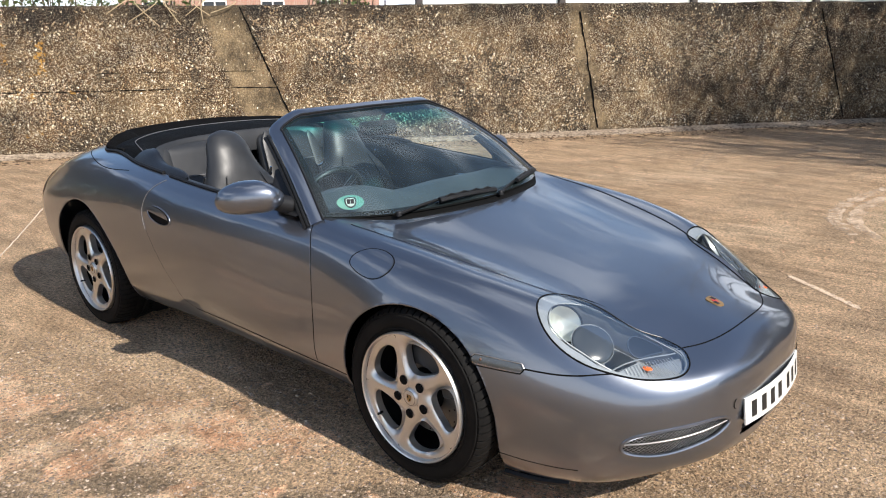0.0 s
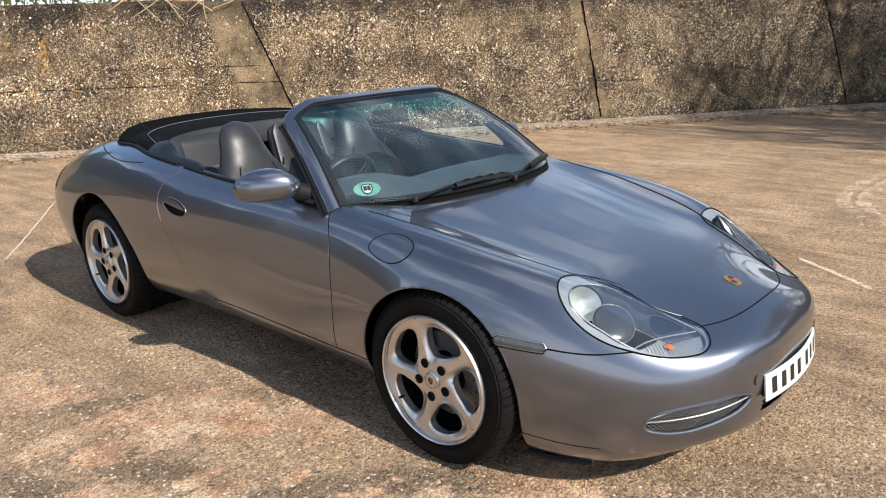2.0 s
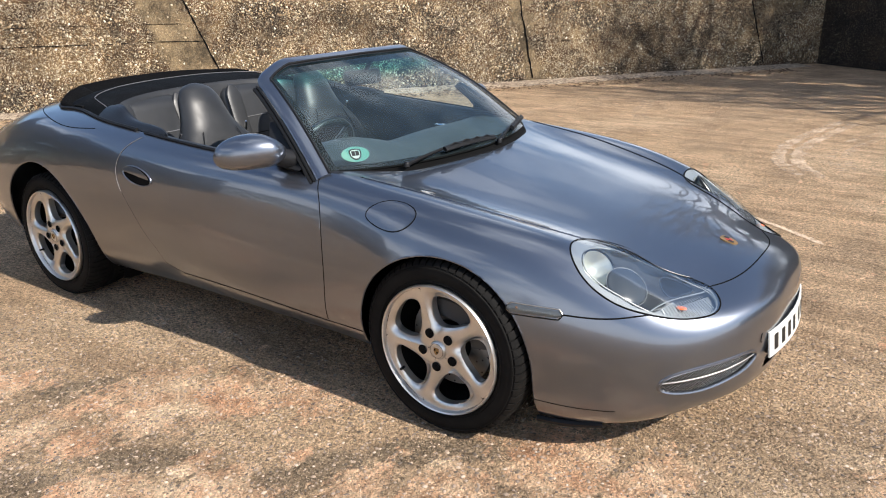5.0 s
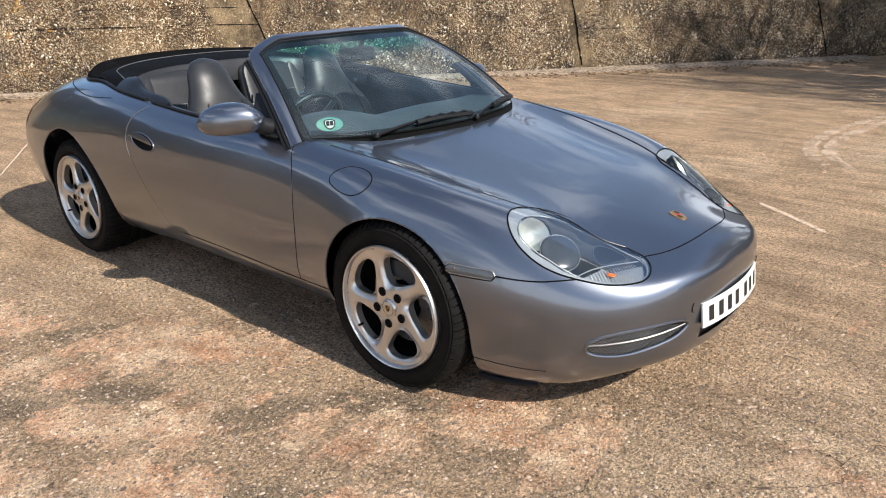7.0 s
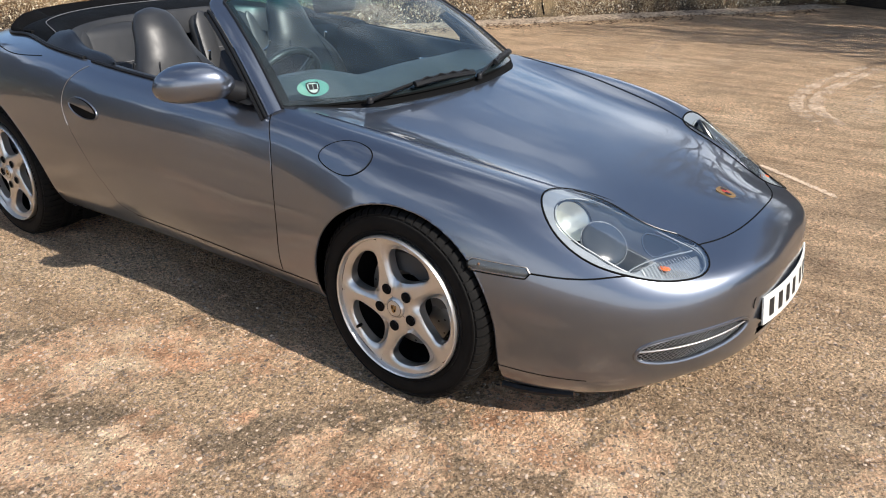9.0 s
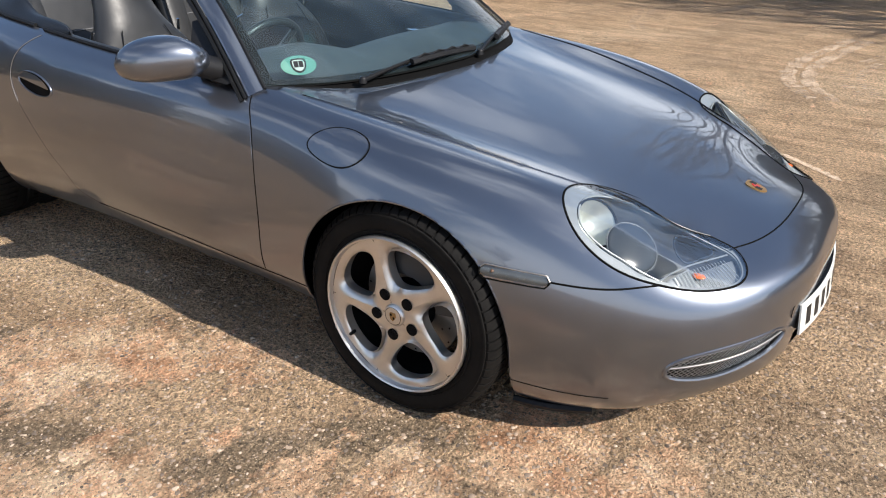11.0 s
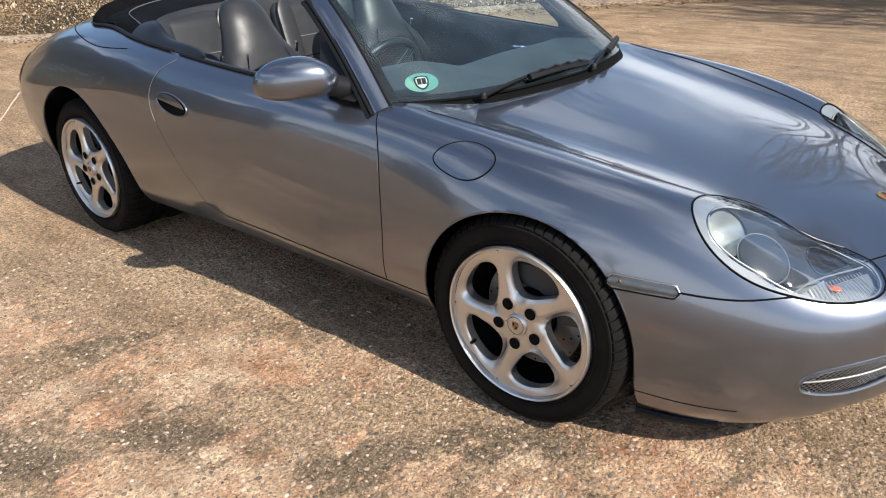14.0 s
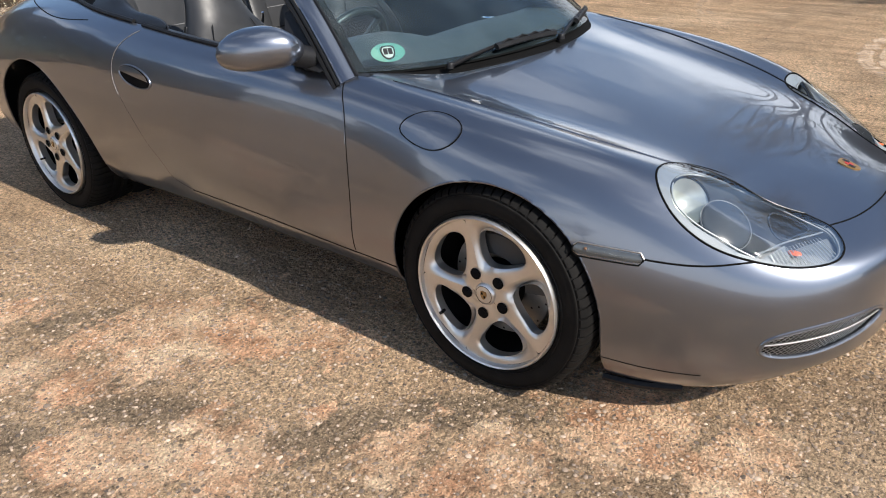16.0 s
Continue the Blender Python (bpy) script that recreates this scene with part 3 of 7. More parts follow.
def body_grid():
    rows = [np.array([[2.114, 0, .43]] * 9)]
    for x, s in SECTIONS:
        rows.append(np.array([[x, 0, s[0][1]]] + [[x, y, z] for y, z in s]))
    rows.append(np.array([[-2.235, 0, .52]] * 9))
    rows = np.array(rows)
    mid = rows[:, 3:7].mean(1)
    s = np.r_[0, np.cumsum(np.linalg.norm(np.diff(mid, axis=0), axis=1))]
    along = cubic(s, rows.reshape(len(rows), -1))
    # finer near nose and lamps
    t = np.linspace(0, 1, NU) ** 1.15 * s[-1]
    g = along(t).reshape(NU, 9, 3)
    out = np.zeros((NU, NV, 3))
    for i in range(NU):
        p = g[i]
        d = np.r_[0, np.cumsum(np.linalg.norm(np.diff(p, axis=0), axis=1) ** 0.6 + 1e-6)]
        # mirrored ghost rows keep the middle line level
        d2 = np.r_[d, d[-1] + (d[-1] - d[-2::-1][:3])]
        p2 = np.vstack([p, p[-2::-1][:3] * [1, -1, 1]])
        fine = cubic(d2, p2)(np.linspace(0, d[-1], 500))
        a = np.r_[0, np.cumsum(np.linalg.norm(np.diff(fine, axis=0), axis=1) + 1e-9)]
        q = np.linspace(0, 1, NV) ** 0.92 * a[-1]
        out[i] = np.stack([np.interp(q, a, fine[:, k]) for k in range(3)], 1)
    # even out the loft
    def blur(a, sigma, axis):
        r = int(3 * sigma)
        k = np.exp(-0.5 * (np.arange(-r, r + 1) / sigma) ** 2)
        k /= k.sum()
        return sum(w * np.take(a, range(i, i + a.shape[axis] - 2 * r), axis) for i, w in enumerate(k))

    r = 27
    u = np.concatenate([2 * out[:1] - out[r:0:-1] * [1, 1, 1], out, 2 * out[-1:] - out[-2:-r - 2:-1]], 0)
    u[:r, :, 1], u[-r:, :, 1] = -out[r:0:-1, :, 1], -out[-2:-r - 2:-1, :, 1]
    u[:r, :, 0], u[-r:, :, 0] = out[r:0:-1, :, 0], out[-2:-r - 2:-1, :, 0]
    out = blur(u, 9, 0)
    r = 12
    v = np.concatenate([2 * out[:, :1] - out[:, r:0:-1], out, out[:, -2:-r - 2:-1] * [1, -1, 1]], 1)
    out = blur(v, 4, 1)
    out[:, -1, 1] = 0
    return out


G = body_grid()
G[:, :, 1] *= -1  # the driver's side is at -y

du, dv = np.gradient(G, axis=0), np.gradient(G, axis=1)
GN = np.cross(du, dv)
GN /= np.maximum(np.linalg.norm(GN, axis=2, keepdims=True), 1e-9)
flip = np.sign((GN * (G - np.array([0, 0, 0.45]))).sum(2).mean())
GN *= flip

from mathutils.bvhtree import BVHTree

_v, _f = sheet(G)
SKIN = BVHTree.FromPolygons([tuple(v) for v in _v], [tuple(f) for f in _f])


def on_skin(p, lift=0.0):
    """The nearest place on the driver's-side skin, and its outward normal."""
    q = Vector(p)
    loc, nor, _, _ = SKIN.find_nearest(q)
    if nor.dot(loc - Vector((loc.x * 0.9, 0, 0.45))) < 0:
        nor = -nor
    return loc + nor * lift, nor


def side_hit(x, z, lift=0.0):
    loc, nor, _, _ = SKIN.ray_cast(Vector((x, -3, z)), Vector((0, 1, 0)))
    if loc is None:
        return on_skin((x, -0.8, z), lift)[0]
    return loc - Vector((0, lift, 0))


def top_hit(x, y, lift=0.0):
    loc, nor, _, _ = SKIN.ray_cast(Vector((x, -abs(y), 3)), Vector((0, 0, -1)))
    if loc is None:
        return on_skin((x, -abs(y), 0.6), lift)[0]
    return loc + Vector((0, 0, lift))


# outlines on the skin
HOOD_EDGE = curve_of(((0.70, .655), (0.81, .642), (1.0, .622), (1.25, .575), (1.5, .508), (1.6, .468), (1.75, .412), (1.85, .372), (1.918, .345)))
HOOD_NOSE = curve_of(((0.0, 2.0), (0.11, 1.996), (0.256, 1.962), (0.345, 1.918)))  # x over |y|
LAMP = spline([(1.567, -.624), (1.549, -.580), (1.552, -.500), (1.600, -.440), (1.689, -.405), (1.798, -.375), (1.885, -.348), (1.930, -.343), (1.967, -.378),
               (1.976, -.430), (1.926, -.509), (1.870, -.562), (1.806, -.608), (1.747, -.640), (1.679, -.660), (1.610, -.656)], 120, True)
SEAM_Z = curve_of(((1.35, .535), (1.43, .534), (1.6, .527), (1.75, .524), (1.83, .530), (1.95, .505)))  # wing to bumper
DOOR_F = curve_of(((0.2, .665), (.30, .660), (.45, .672), (.60, .672), (.70, .660), (.77, .638), (.84, .592), (1.0, .50)))  # x over z
DOOR_R = curve_of(((0.2, .05), (.312, -.18), (.33, -.25), (.38, -.305), (.45, -.345), (.56, -.40), (.65, -.452), (.74, -.484), (.80, -.472), (.855, -.428), (.895, -.365)))
SILL_Z = curve_of(((-.75, .325), (-.5, .32), (-.22, .313), (.05, .310), (.33, .303), (.65, .293), (.84, .298)))


def in_poly(x, y, poly):
    inside = np.zeros(np.shape(x), bool)
    n = len(poly)
    for i in range(n):
        (x1, y1), (x2, y2) = poly[i], poly[(i + 1) % n]
        hit = ((y1 > y) != (y2 > y)) & (x < (x2 - x1) * (y - y1) / (y2 - y1 + 1e-12) + x1)
        inside ^= hit
    return inside


COCKPIT = curve_of(((-1.43, 0.02), (-1.418, .25), (-1.375, .46), (-1.27, .59), (-1.08, .665), (-0.8, .712), (-.5, .735), (0, .732), (.4, .712), (.6, .69), (.72, .655)))
COWL = curve_of(((0, .900), (.2, .881), (.4, .824), (.55, .737), (.66, .637)))  # rear edge of the hood, x over |y|
c = (G[:-1, :-1] + G[1:, :-1] + G[1:, 1:] + G[:-1, 1:]) / 4
cx, cy, cz = c[..., 0], np.abs(c[..., 1]), c[..., 2]
vv = np.arange(NV - 1)[None, :] / (NV - 1.0)
rf, rr = np.hypot(cx - AXLE_F, cz - WHEEL_Z), np.hypot(cx - AXLE_R, cz - WHEEL_Z)
hole = ((rf < ARCH_F) | (rr < ARCH_R)) & (cz < 0.72) & (cy > 0.45)
hole |= ((np.abs(cx - AXLE_F) < ARCH_F) | (np.abs(cx - AXLE_R) < ARCH_R)) & (cz < WHEEL_Z) & (cy > 0.45)
top = (vv > 0.45)
GRILLE = spline([(-.606, .308), (-.596, .334), (-.539, .358), (-.43, .369), (-.333, .364), (-.302, .343), (-.342, .311), (-.414, .292), (-.507, .272), (-.568, .273), (-.599, .287)], 90, True)
hole |= in_poly(-cy, cz, GRILLE) & (cx > 1.8)
hole |= (cx > 1.9) & (cy < 0.225) & (np.abs(cz - 0.285) < 0.024)
hole |= top & (cx > -1.43) & (cx < 0.72) & (cy < COCKPIT(cx)) & (cx < np.maximum(0.60, COWL(np.minimum(cy, 0.66))))
hole |= top & (cx >= 0.6) & (cy < 0.66) & (cx < COWL(cy))
lamp = in_poly(cx, -cy, LAMP) & (cz > 0.45) & top
nose_x = HOOD_NOSE(cy)
hood = top & (cx > 0.6) & (cy < HOOD_EDGE(cx)) & (cx < np.where(cy < .325, nose_x, 1.915))
bumper_f = (cx > AXLE_F) & ~hood & ((cz < SEAM_Z(cx)) | (cx > 1.93) | ((cx > 1.9) & (cy < .35)))
sill = (cx < AXLE_F) & (cx > AXLE_R) & (cz < SILL_Z(cx))
door = (cx < DOOR_F(cz)) & (cx > DOOR_R(cz)) & (cz >= SILL_Z(cx)) & ~sill
wing_f = (cx >= DOOR_F(cz)) & ~hood & ~bumper_f & ~sill
bumper_r = (cx < -1.6) & (cz < 0.62 - 0.1 * (cx + 1.6))
PANELS = {}
left = ~(hole | lamp)
for nm, sel in (("hood", hood), ("front_bumper", bumper_f), ("sill", sill), ("door", door), ("front_wing", wing_f), ("rear_bumper", bumper_r)):
    PANELS[nm] = sel & left
    left = left & ~sel
PANELS["rear_wing"] = left

# draw the ragged edges of the arches onto true circles
for ax, rad in ((AXLE_F, ARCH_F), (AXLE_R, ARCH_R)):
    vr = np.hypot(G[..., 0] - ax, G[..., 2] - WHEEL_Z)
    kept = np.zeros((NU, NV), bool)
    gone = np.zeros((NU, NV), bool)
    for a, b in ((0, 0), (1, 0), (0, 1), (1, 1)):
        kept[a:NU - 1 + a, b:NV - 1 + b] |= ~hole
        gone[a:NU - 1 + a, b:NV - 1 + b] |= hole
    edge = kept & gone & (np.abs(vr - rad) < 0.03) & (np.abs(G[..., 1]) > 0.5)
    low = kept & gone & (G[..., 2] < WHEEL_Z) & (np.abs(np.abs(G[..., 0] - ax) - rad) < 0.03) & (np.abs(G[..., 1]) > 0.5)
    k = np.where(edge & (G[..., 2] >= WHEEL_Z), rad / np.maximum(vr, 1e-6), 1.0)
    G[..., 0] = np.where(low, ax + np.sign(G[..., 0] - ax) * rad, ax + (G[..., 0] - ax) * k)
    G[..., 2] = WHEEL_Z + (G[..., 2] - WHEEL_Z) * k

# the same for the lamp openings
on_l, off_l = np.zeros((NU, NV), bool), np.zeros((NU, NV), bool)
for a, b in ((0, 0), (1, 0), (0, 1), (1, 1)):
    on_l[a:NU - 1 + a, b:NV - 1 + b] |= lamp
    off_l[a:NU - 1 + a, b:NV - 1 + b] |= ~lamp
rim_line = spline(LAMP, 700, True)
for i, j in zip(*np.nonzero(on_l & off_l)):
    d = np.hypot(rim_line[:, 0] - G[i, j, 0], rim_line[:, 1] - G[i, j, 1])
    k = int(d.argmin())
    if d[k] < 0.014:
        G[i, j] = top_hit(*rim_line[k])

car = thing("sports_car", "dark grey metallic two-door convertible sports car with its roof folded", "car")


def panel(name, sel, label=""):
    """One panel of the skin, on both sides; panels that cross the middle are one mesh."""
    groups = [(1, -1)] if name in ("hood", "front_bumper", "rear_bumper", "rear_wing") else [(1,), (-1,)]
    ii, jj = np.nonzero(sel)
    for sides in groups:
        verts, nors, faces = [], [], []
        for s in sides:
            idx = {}
            for i, j in zip(ii.tolist(), jj.tolist()):
                q = []
                for a, b in ((i, j), (i + 1, j), (i + 1, j + 1), (i, j + 1)):
                    if (a, b) not in idx:
                        idx[a, b] = len(verts)
                        verts.append((G[a, b, 0], s * G[a, b, 1], G[a, b, 2]))
                        nors.append((GN[a, b, 0], s * GN[a, b, 1], GN[a, b, 2]))
                    q.append(idx[a, b])
                faces.append(q if (s > 0) == (flip > 0) else q[::-1])
        ob = piece(name, verts, faces, PAINT, car, label)
        ob.data.normals_split_custom_set_from_vertices(nors)


for nm in PANELS:
    panel(nm, PANELS[nm])


def seam(pts, r=0.003, name="panel_gap", mat=None, project=True, both=True, n=70, sink=0.0012, closed=False):
    line = spline(pts, n, closed)
    if project:
        line = [on_skin(p, -sink)[0] for p in line]
    for s in ((1, -1) if both else (1,)):
        bm = bmesh.new()
        tube(bm, [(p[0], s * p[1], p[2]) for p in line], r, 6, closed)
        part(name, bm, mat or GAP, car)


zz = np.linspace(.30, .84, 14)
seam([side_hit(float(DOOR_F(z)), z) for z in zz], r=.0026)
# raised paint bead added for the sunlit line on the door's front edge
seam([side_hit(float(DOOR_F(z)) - .0040, z) for z in np.linspace(.66, .80, 8)], r=.0012, name="edge_highlight", mat=PAINT, sink=-.0003)
zz = np.linspace(.315, .885, 18)
seam([side_hit(float(DOOR_R(z)), z) for z in zz], r=.0016)
# steel-bright bead stands for the sunlit edge behind the door
seam([side_hit(float(DOOR_R(z)) - .0036, z) for z in np.linspace(.66, .885, 12)], r=.0015, name="edge_highlight", mat=STEEL, sink=-.0006)
xx = np.linspace(-.19, .84, 16)
seam([side_hit(x, float(SILL_Z(x))) for x in xx])
seam([side_hit(x, float(SEAM_Z(x))) for x in np.linspace(1.47, 1.822, 11)])
seam([top_hit(x, float(HOOD_EDGE(x))) for x in np.linspace(.74, 1.912, 24)])
# paint bead added to draw the highlight along the bonnet gap
seam([top_hit(x, float(HOOD_EDGE(x)) + .0055) for x in np.linspace(.76, 1.56, 20)], r=.0020, name="edge_highlight", mat=PAINT, sink=-.0004)
seam([top_hit(float(HOOD_NOSE(y)), y) for y in np.linspace(.350, 0, 14)])
seam([top_hit(x, y) for x, y in LAMP[::4]], closed=True, n=150, r=0.0031, sink=0.0002)


# ---- wheel housings and underside ----
def underside():
    for ax, s in ((AXLE_F, -1), (AXLE_F, 1), (AXLE_R, -1), (AXLE_R, 1)):
        bm = bmesh.new()
        r = (ARCH_F if ax > 0 else ARCH_R) + 0.004
        out, inn = (0.69, 0.42)
        rings = []
        for y in (out, out - 0.03, 0.6, inn):
            k = r + (0.012 if y < out else 0)
            rings.append([(ax + k * math.cos(a), s * y, WHEEL_Z + k * math.sin(a)) for a in np.linspace(-0.55, math.pi + 0.55, 40)])
        vs = [[bm.verts.new(q) for q in ring] for ring in rings]
        for a, b in zip(vs, vs[1:]):
            for k in range(39):
                bm.faces.new((a[k], a[k + 1], b[k + 1], b[k]))
        bm.faces.new(vs[-1])
        part("wheel_housing", bm, DARK, car)
    bm = bmesh.new()
    box(bm, -1.95, 1.85, -0.42, 0.42, 0.16, 0.20, 0.02)
    box(bm, -0.82, 0.82, -0.60, 0.60, 0.19, 0.23, 0.02)
    box(bm, 1.52, 1.90, -0.5, 0.5, 0.155, 0.19, 0.02)
    part("underside", bm, DARK, car)
    # inner lip of each arch
    for ax, rad in ((AXLE_F, ARCH_F), (AXLE_R, ARCH_R)):
        line = []
        for a in np.linspace(-0.42, math.pi + 0.42, 60):
            x, z = ax + rad * (math.cos(a) if math.sin(a) > 0 else math.copysign(1, math.cos(a))), WHEEL_Z + rad * math.sin(a)
            p = side_hit(x, z, -0.004)
            line.append(p)
        for s in (1, -1):
            bm = bmesh.new()
            tube(bm, [(p.x, s * p.y, p.z) for p in line], 0.0045, 6)
            part("arch_lip", bm, PAINT, car)
    # black chin strip under the front bumper
    bm = bmesh.new()
    low = [(1.50, -.690, .112), (1.60, -.66, .109), (1.70, -.615, .113)]
    line = spline(low, 30)
    tube(bm, line, 0.011, 6)
    part("chin_strip", bm, RUBBER, car)
    bm = bmesh.new()
    tube(bm, [(p[0], -p[1], p[2]) for p in line], 0.011, 6)
    part("chin_strip", bm, RUBBER, car)


underside()


# ---- windscreen and frame ----
W_LOW = spline([(0.615, -.685, .845), (0.70, -.60, .846), (0.80, -.44, .848), (0.865, -.2, .85), (0.885, 0, .85)], 40)
W_TOP = spline([(0.115, -.500, 1.160), (0.165, -.40, 1.176), (0.20, -.2, 1.184), (0.21, 0, 1.187)], 40)
W_LOW = np.vstack([W_LOW, W_LOW[-2::-1] * [1, -1, 1]])
W_TOP = np.vstack([W_TOP, W_TOP[-2::-1] * [1, -1, 1]])


def screen_at(i, t, lift=0.0):
    a, b = W_LOW[i], W_TOP[i]
    p = a + (b - a) * t
    n = np.array([0.43, 0.30 * a[1] / 0.7, 0.85])
    return p + n / np.linalg.norm(n) * (0.028 * math.sin(math.pi * t) + lift)


def m_screen():
    a = Mat("windscreen_glass")
    sep = a.node("ShaderNodeSeparateXYZ")
    a.link(a.where(), sep.inputs[0])
    tint = a.ramp(a.math("DIVIDE", a.math("SUBTRACT", sep.outputs[2], 0.8), 0.4), (0.0, (0.76, 0.91, 0.94)), (0.74, (0.74, 0.92, 0.95)), (0.83, (0.12, 0.62, 0.62)), (1.0, (0.03, 0.20, 0.34)))
    clear = a.node("ShaderNodeBsdfTransparent")
    a.link(tint, clear.inputs[0])
    shine = a.node("ShaderNodeBsdfGlossy", Roughness=0.012)
    fres = a.node("ShaderNodeFresnel", IOR=1.52)
    film = a.ramp(a.noise(5, 6, 0.6, (1, 3, 1)), (0.35, 0.0), (0.8, 0.025))
    mixer = a.node("ShaderNodeMixShader")
    a.link(a.math("ADD", a.math("MULTIPLY", fres.outputs[0], 0.85), film), mixer.inputs[0])
    a.link(clear.outputs[0], mixer.inputs[1])
    a.link(shine.outputs[0], mixer.inputs[2])
    # haze of sky glare, put into the glass as a pale blue layer
    dust_haze = a.node("ShaderNodeBsdfDiffuse", Color=(0.50, 0.70, 0.80, 1))
    lay = a.node("ShaderNodeMixShader")
    a.link(a.ramp(a.noise(3, 6, 0.6, (1, 2, 1)), (0.3, 0.006), (0.75, 0.030)), lay.inputs[0])
    a.link(mixer.outputs[0], lay.inputs[1])
    a.link(dust_haze.outputs[0], lay.inputs[2])
    a.link(lay.outputs[0], a.t.nodes["Material Output"].inputs[0])
    return a.m


SCREEN = m_screen()
nW = len(W_LOW)
g = [[screen_at(i, t) for i in range(nW)] for t in np.linspace(0.0, 1, 24)]
v, f = sheet(g)
windscreen = piece("windscreen", v, f, SCREEN, car, "green-tinted laminated windscreen with a darker top band")
# printed black border of the glass
for nm, rows in (("low", np.linspace(0.0, 0.045, 3)), ("high", np.linspace(0.915, 1, 3))):
    v, f = sheet([[screen_at(i, t, -0.009) for i in range(nW)] for t in rows])
    piece("glass_border", v, f, GAP, windscreen)
for sl in (range(0, 3), range(nW - 5, nW)):
    v, f = sheet([[screen_at(i, t, -0.007) for i in sl] for t in np.linspace(0, 1, 20)])
    piece("glass_border", v, f, GAP, windscreen)


def screen_frame():
    """Pillars and header in one sweep, with a rounded box section."""
    near = [screen_at(0, t) for t in np.linspace(-0.03, 0.87, 24)]
    topr = [screen_at(i, 1.0) for i in range(8, nW - 8, 2)]
    far = [screen_at(nW - 1, t) for t in np.linspace(0.87, -0.03, 24)]
    path = spline(near + topr + far, 150)
    mid = np.array([0.45, 0, 0.95])
    n = len(path)
    rings, inner, outer, under = [], [], [], []
    for i in range(n):
        d = path[min(i + 1, n - 1)] - path[max(i - 1, 0)]
        d /= np.linalg.norm(d)
        nor = np.array([0.43, 0.55 * path[i][1] / 0.7, 0.85])
        nor -= d * nor.dot(d)
        nor /= np.linalg.norm(nor)
        side = np.cross(d, nor)
        if side.dot(path[i] - mid) < 0:
            side = -side
        w = 0.052 + 0.006 * min(1.0, abs(2 * i / (n - 1) - 1) / 0.5) ** 3
        ring = []
        for k in range(16):
            a = k * math.tau / 16
            cs, sn = math.cos(a), math.sin(a)
            e = 0.40
            u = math.copysign(abs(cs) ** e, cs) * w / 2
            q = math.copysign(abs(sn) ** e, sn) * 0.011
            ring.append(path[i] + side * (u + w / 2 - 0.004) + nor * (q - 0.002 - 0.012 * max(0, u / w)))
        rings.append(ring)
        inner.append(path[i] + side * 0.0 + nor * 0.008)
        outer.append(path[i] + side * (w + 0.003) - nor * 0.003)
        under.append(path[i] + side * (w + 0.014) - nor * 0.012)
    bm = bmesh.new()
    blob(bm, rings)
    frame_ob = part("windscreen_frame", bm, PAINT, car)
    for nm, line, r in (("glass_seal", inner, 0.0058), ("frame_seal", outer, 0.0055), ("frame_seal", under, 0.0085)):
        # the outer seals end where the pillars turn into the header
        runs = [line] if nm == "glass_seal" else [[q for q, p in zip(line, path) if p[2] < 1.125 and p[1] * sgn > 0] for sgn in (1, -1)]
        for run in runs:
            bm = bmesh.new()
            tube(bm, run, r, 6)
            part(nm, bm, RUBBER, frame_ob)
    # black triangular cover between pillar foot and door
    for s in (1, -1):
        bm = bmesh.new()
        tri = [(.525, -.742, .846), (.395, -.744, .856), (.345, -.712, .922), (.298, -.655, .990), (.335, -.622, 1.005), (.545, -.705, .862)]
        a = [bm.verts.new((x, s * y, z)) for x, y, z in tri]
        b = [bm.verts.new((x - .01, s * (y + .03), z - .01)) for x, y, z in tri]
        bm.faces.new(a)
        bm.faces.new(b[::-1])
        for k in range(6):
            bm.faces.new((a[k], a[(k + 1) % 6], b[(k + 1) % 6], b[k]))
        part("mirror_sail", bm, PLASTIC, car)


screen_frame()


# ---- scuttle, wipers ----
def scuttle():
    rows = []
    for k in np.linspace(0, 1, 5):
        row = []
        for y in np.linspace(-.600, .600, 50):
            xl = float(np.interp(y, W_LOW[:, 1], W_LOW[:, 0]))
            x = (xl - .02) * (1 - k) + (float(COWL(abs(y))) + 0.06) * k
            z = 0.838 * (1 - k) + (top_hit(float(COWL(abs(y))) + 0.06, min(abs(y), .64)).z - .012) * k
            row.append((x, y, z))
        rows.append(row)
    v, f = sheet(rows)
    piece("scuttle_panel", v, f, GAP, car)
    seam([top_hit(float(COWL(y)), y) for y in np.linspace(0.0, .62, 12)], r=0.005, name="scuttle_seal", both=False)
    line = [top_hit(float(COWL(y)), y, -0.001) for y in np.linspace(0.0, .62, 20)]
    bm = bmesh.new()
    tube(bm, [(p.x, -p.y, p.z) for p in line], 0.005, 6)
    part("scuttle_seal", bm, GAP, car)


scuttle()


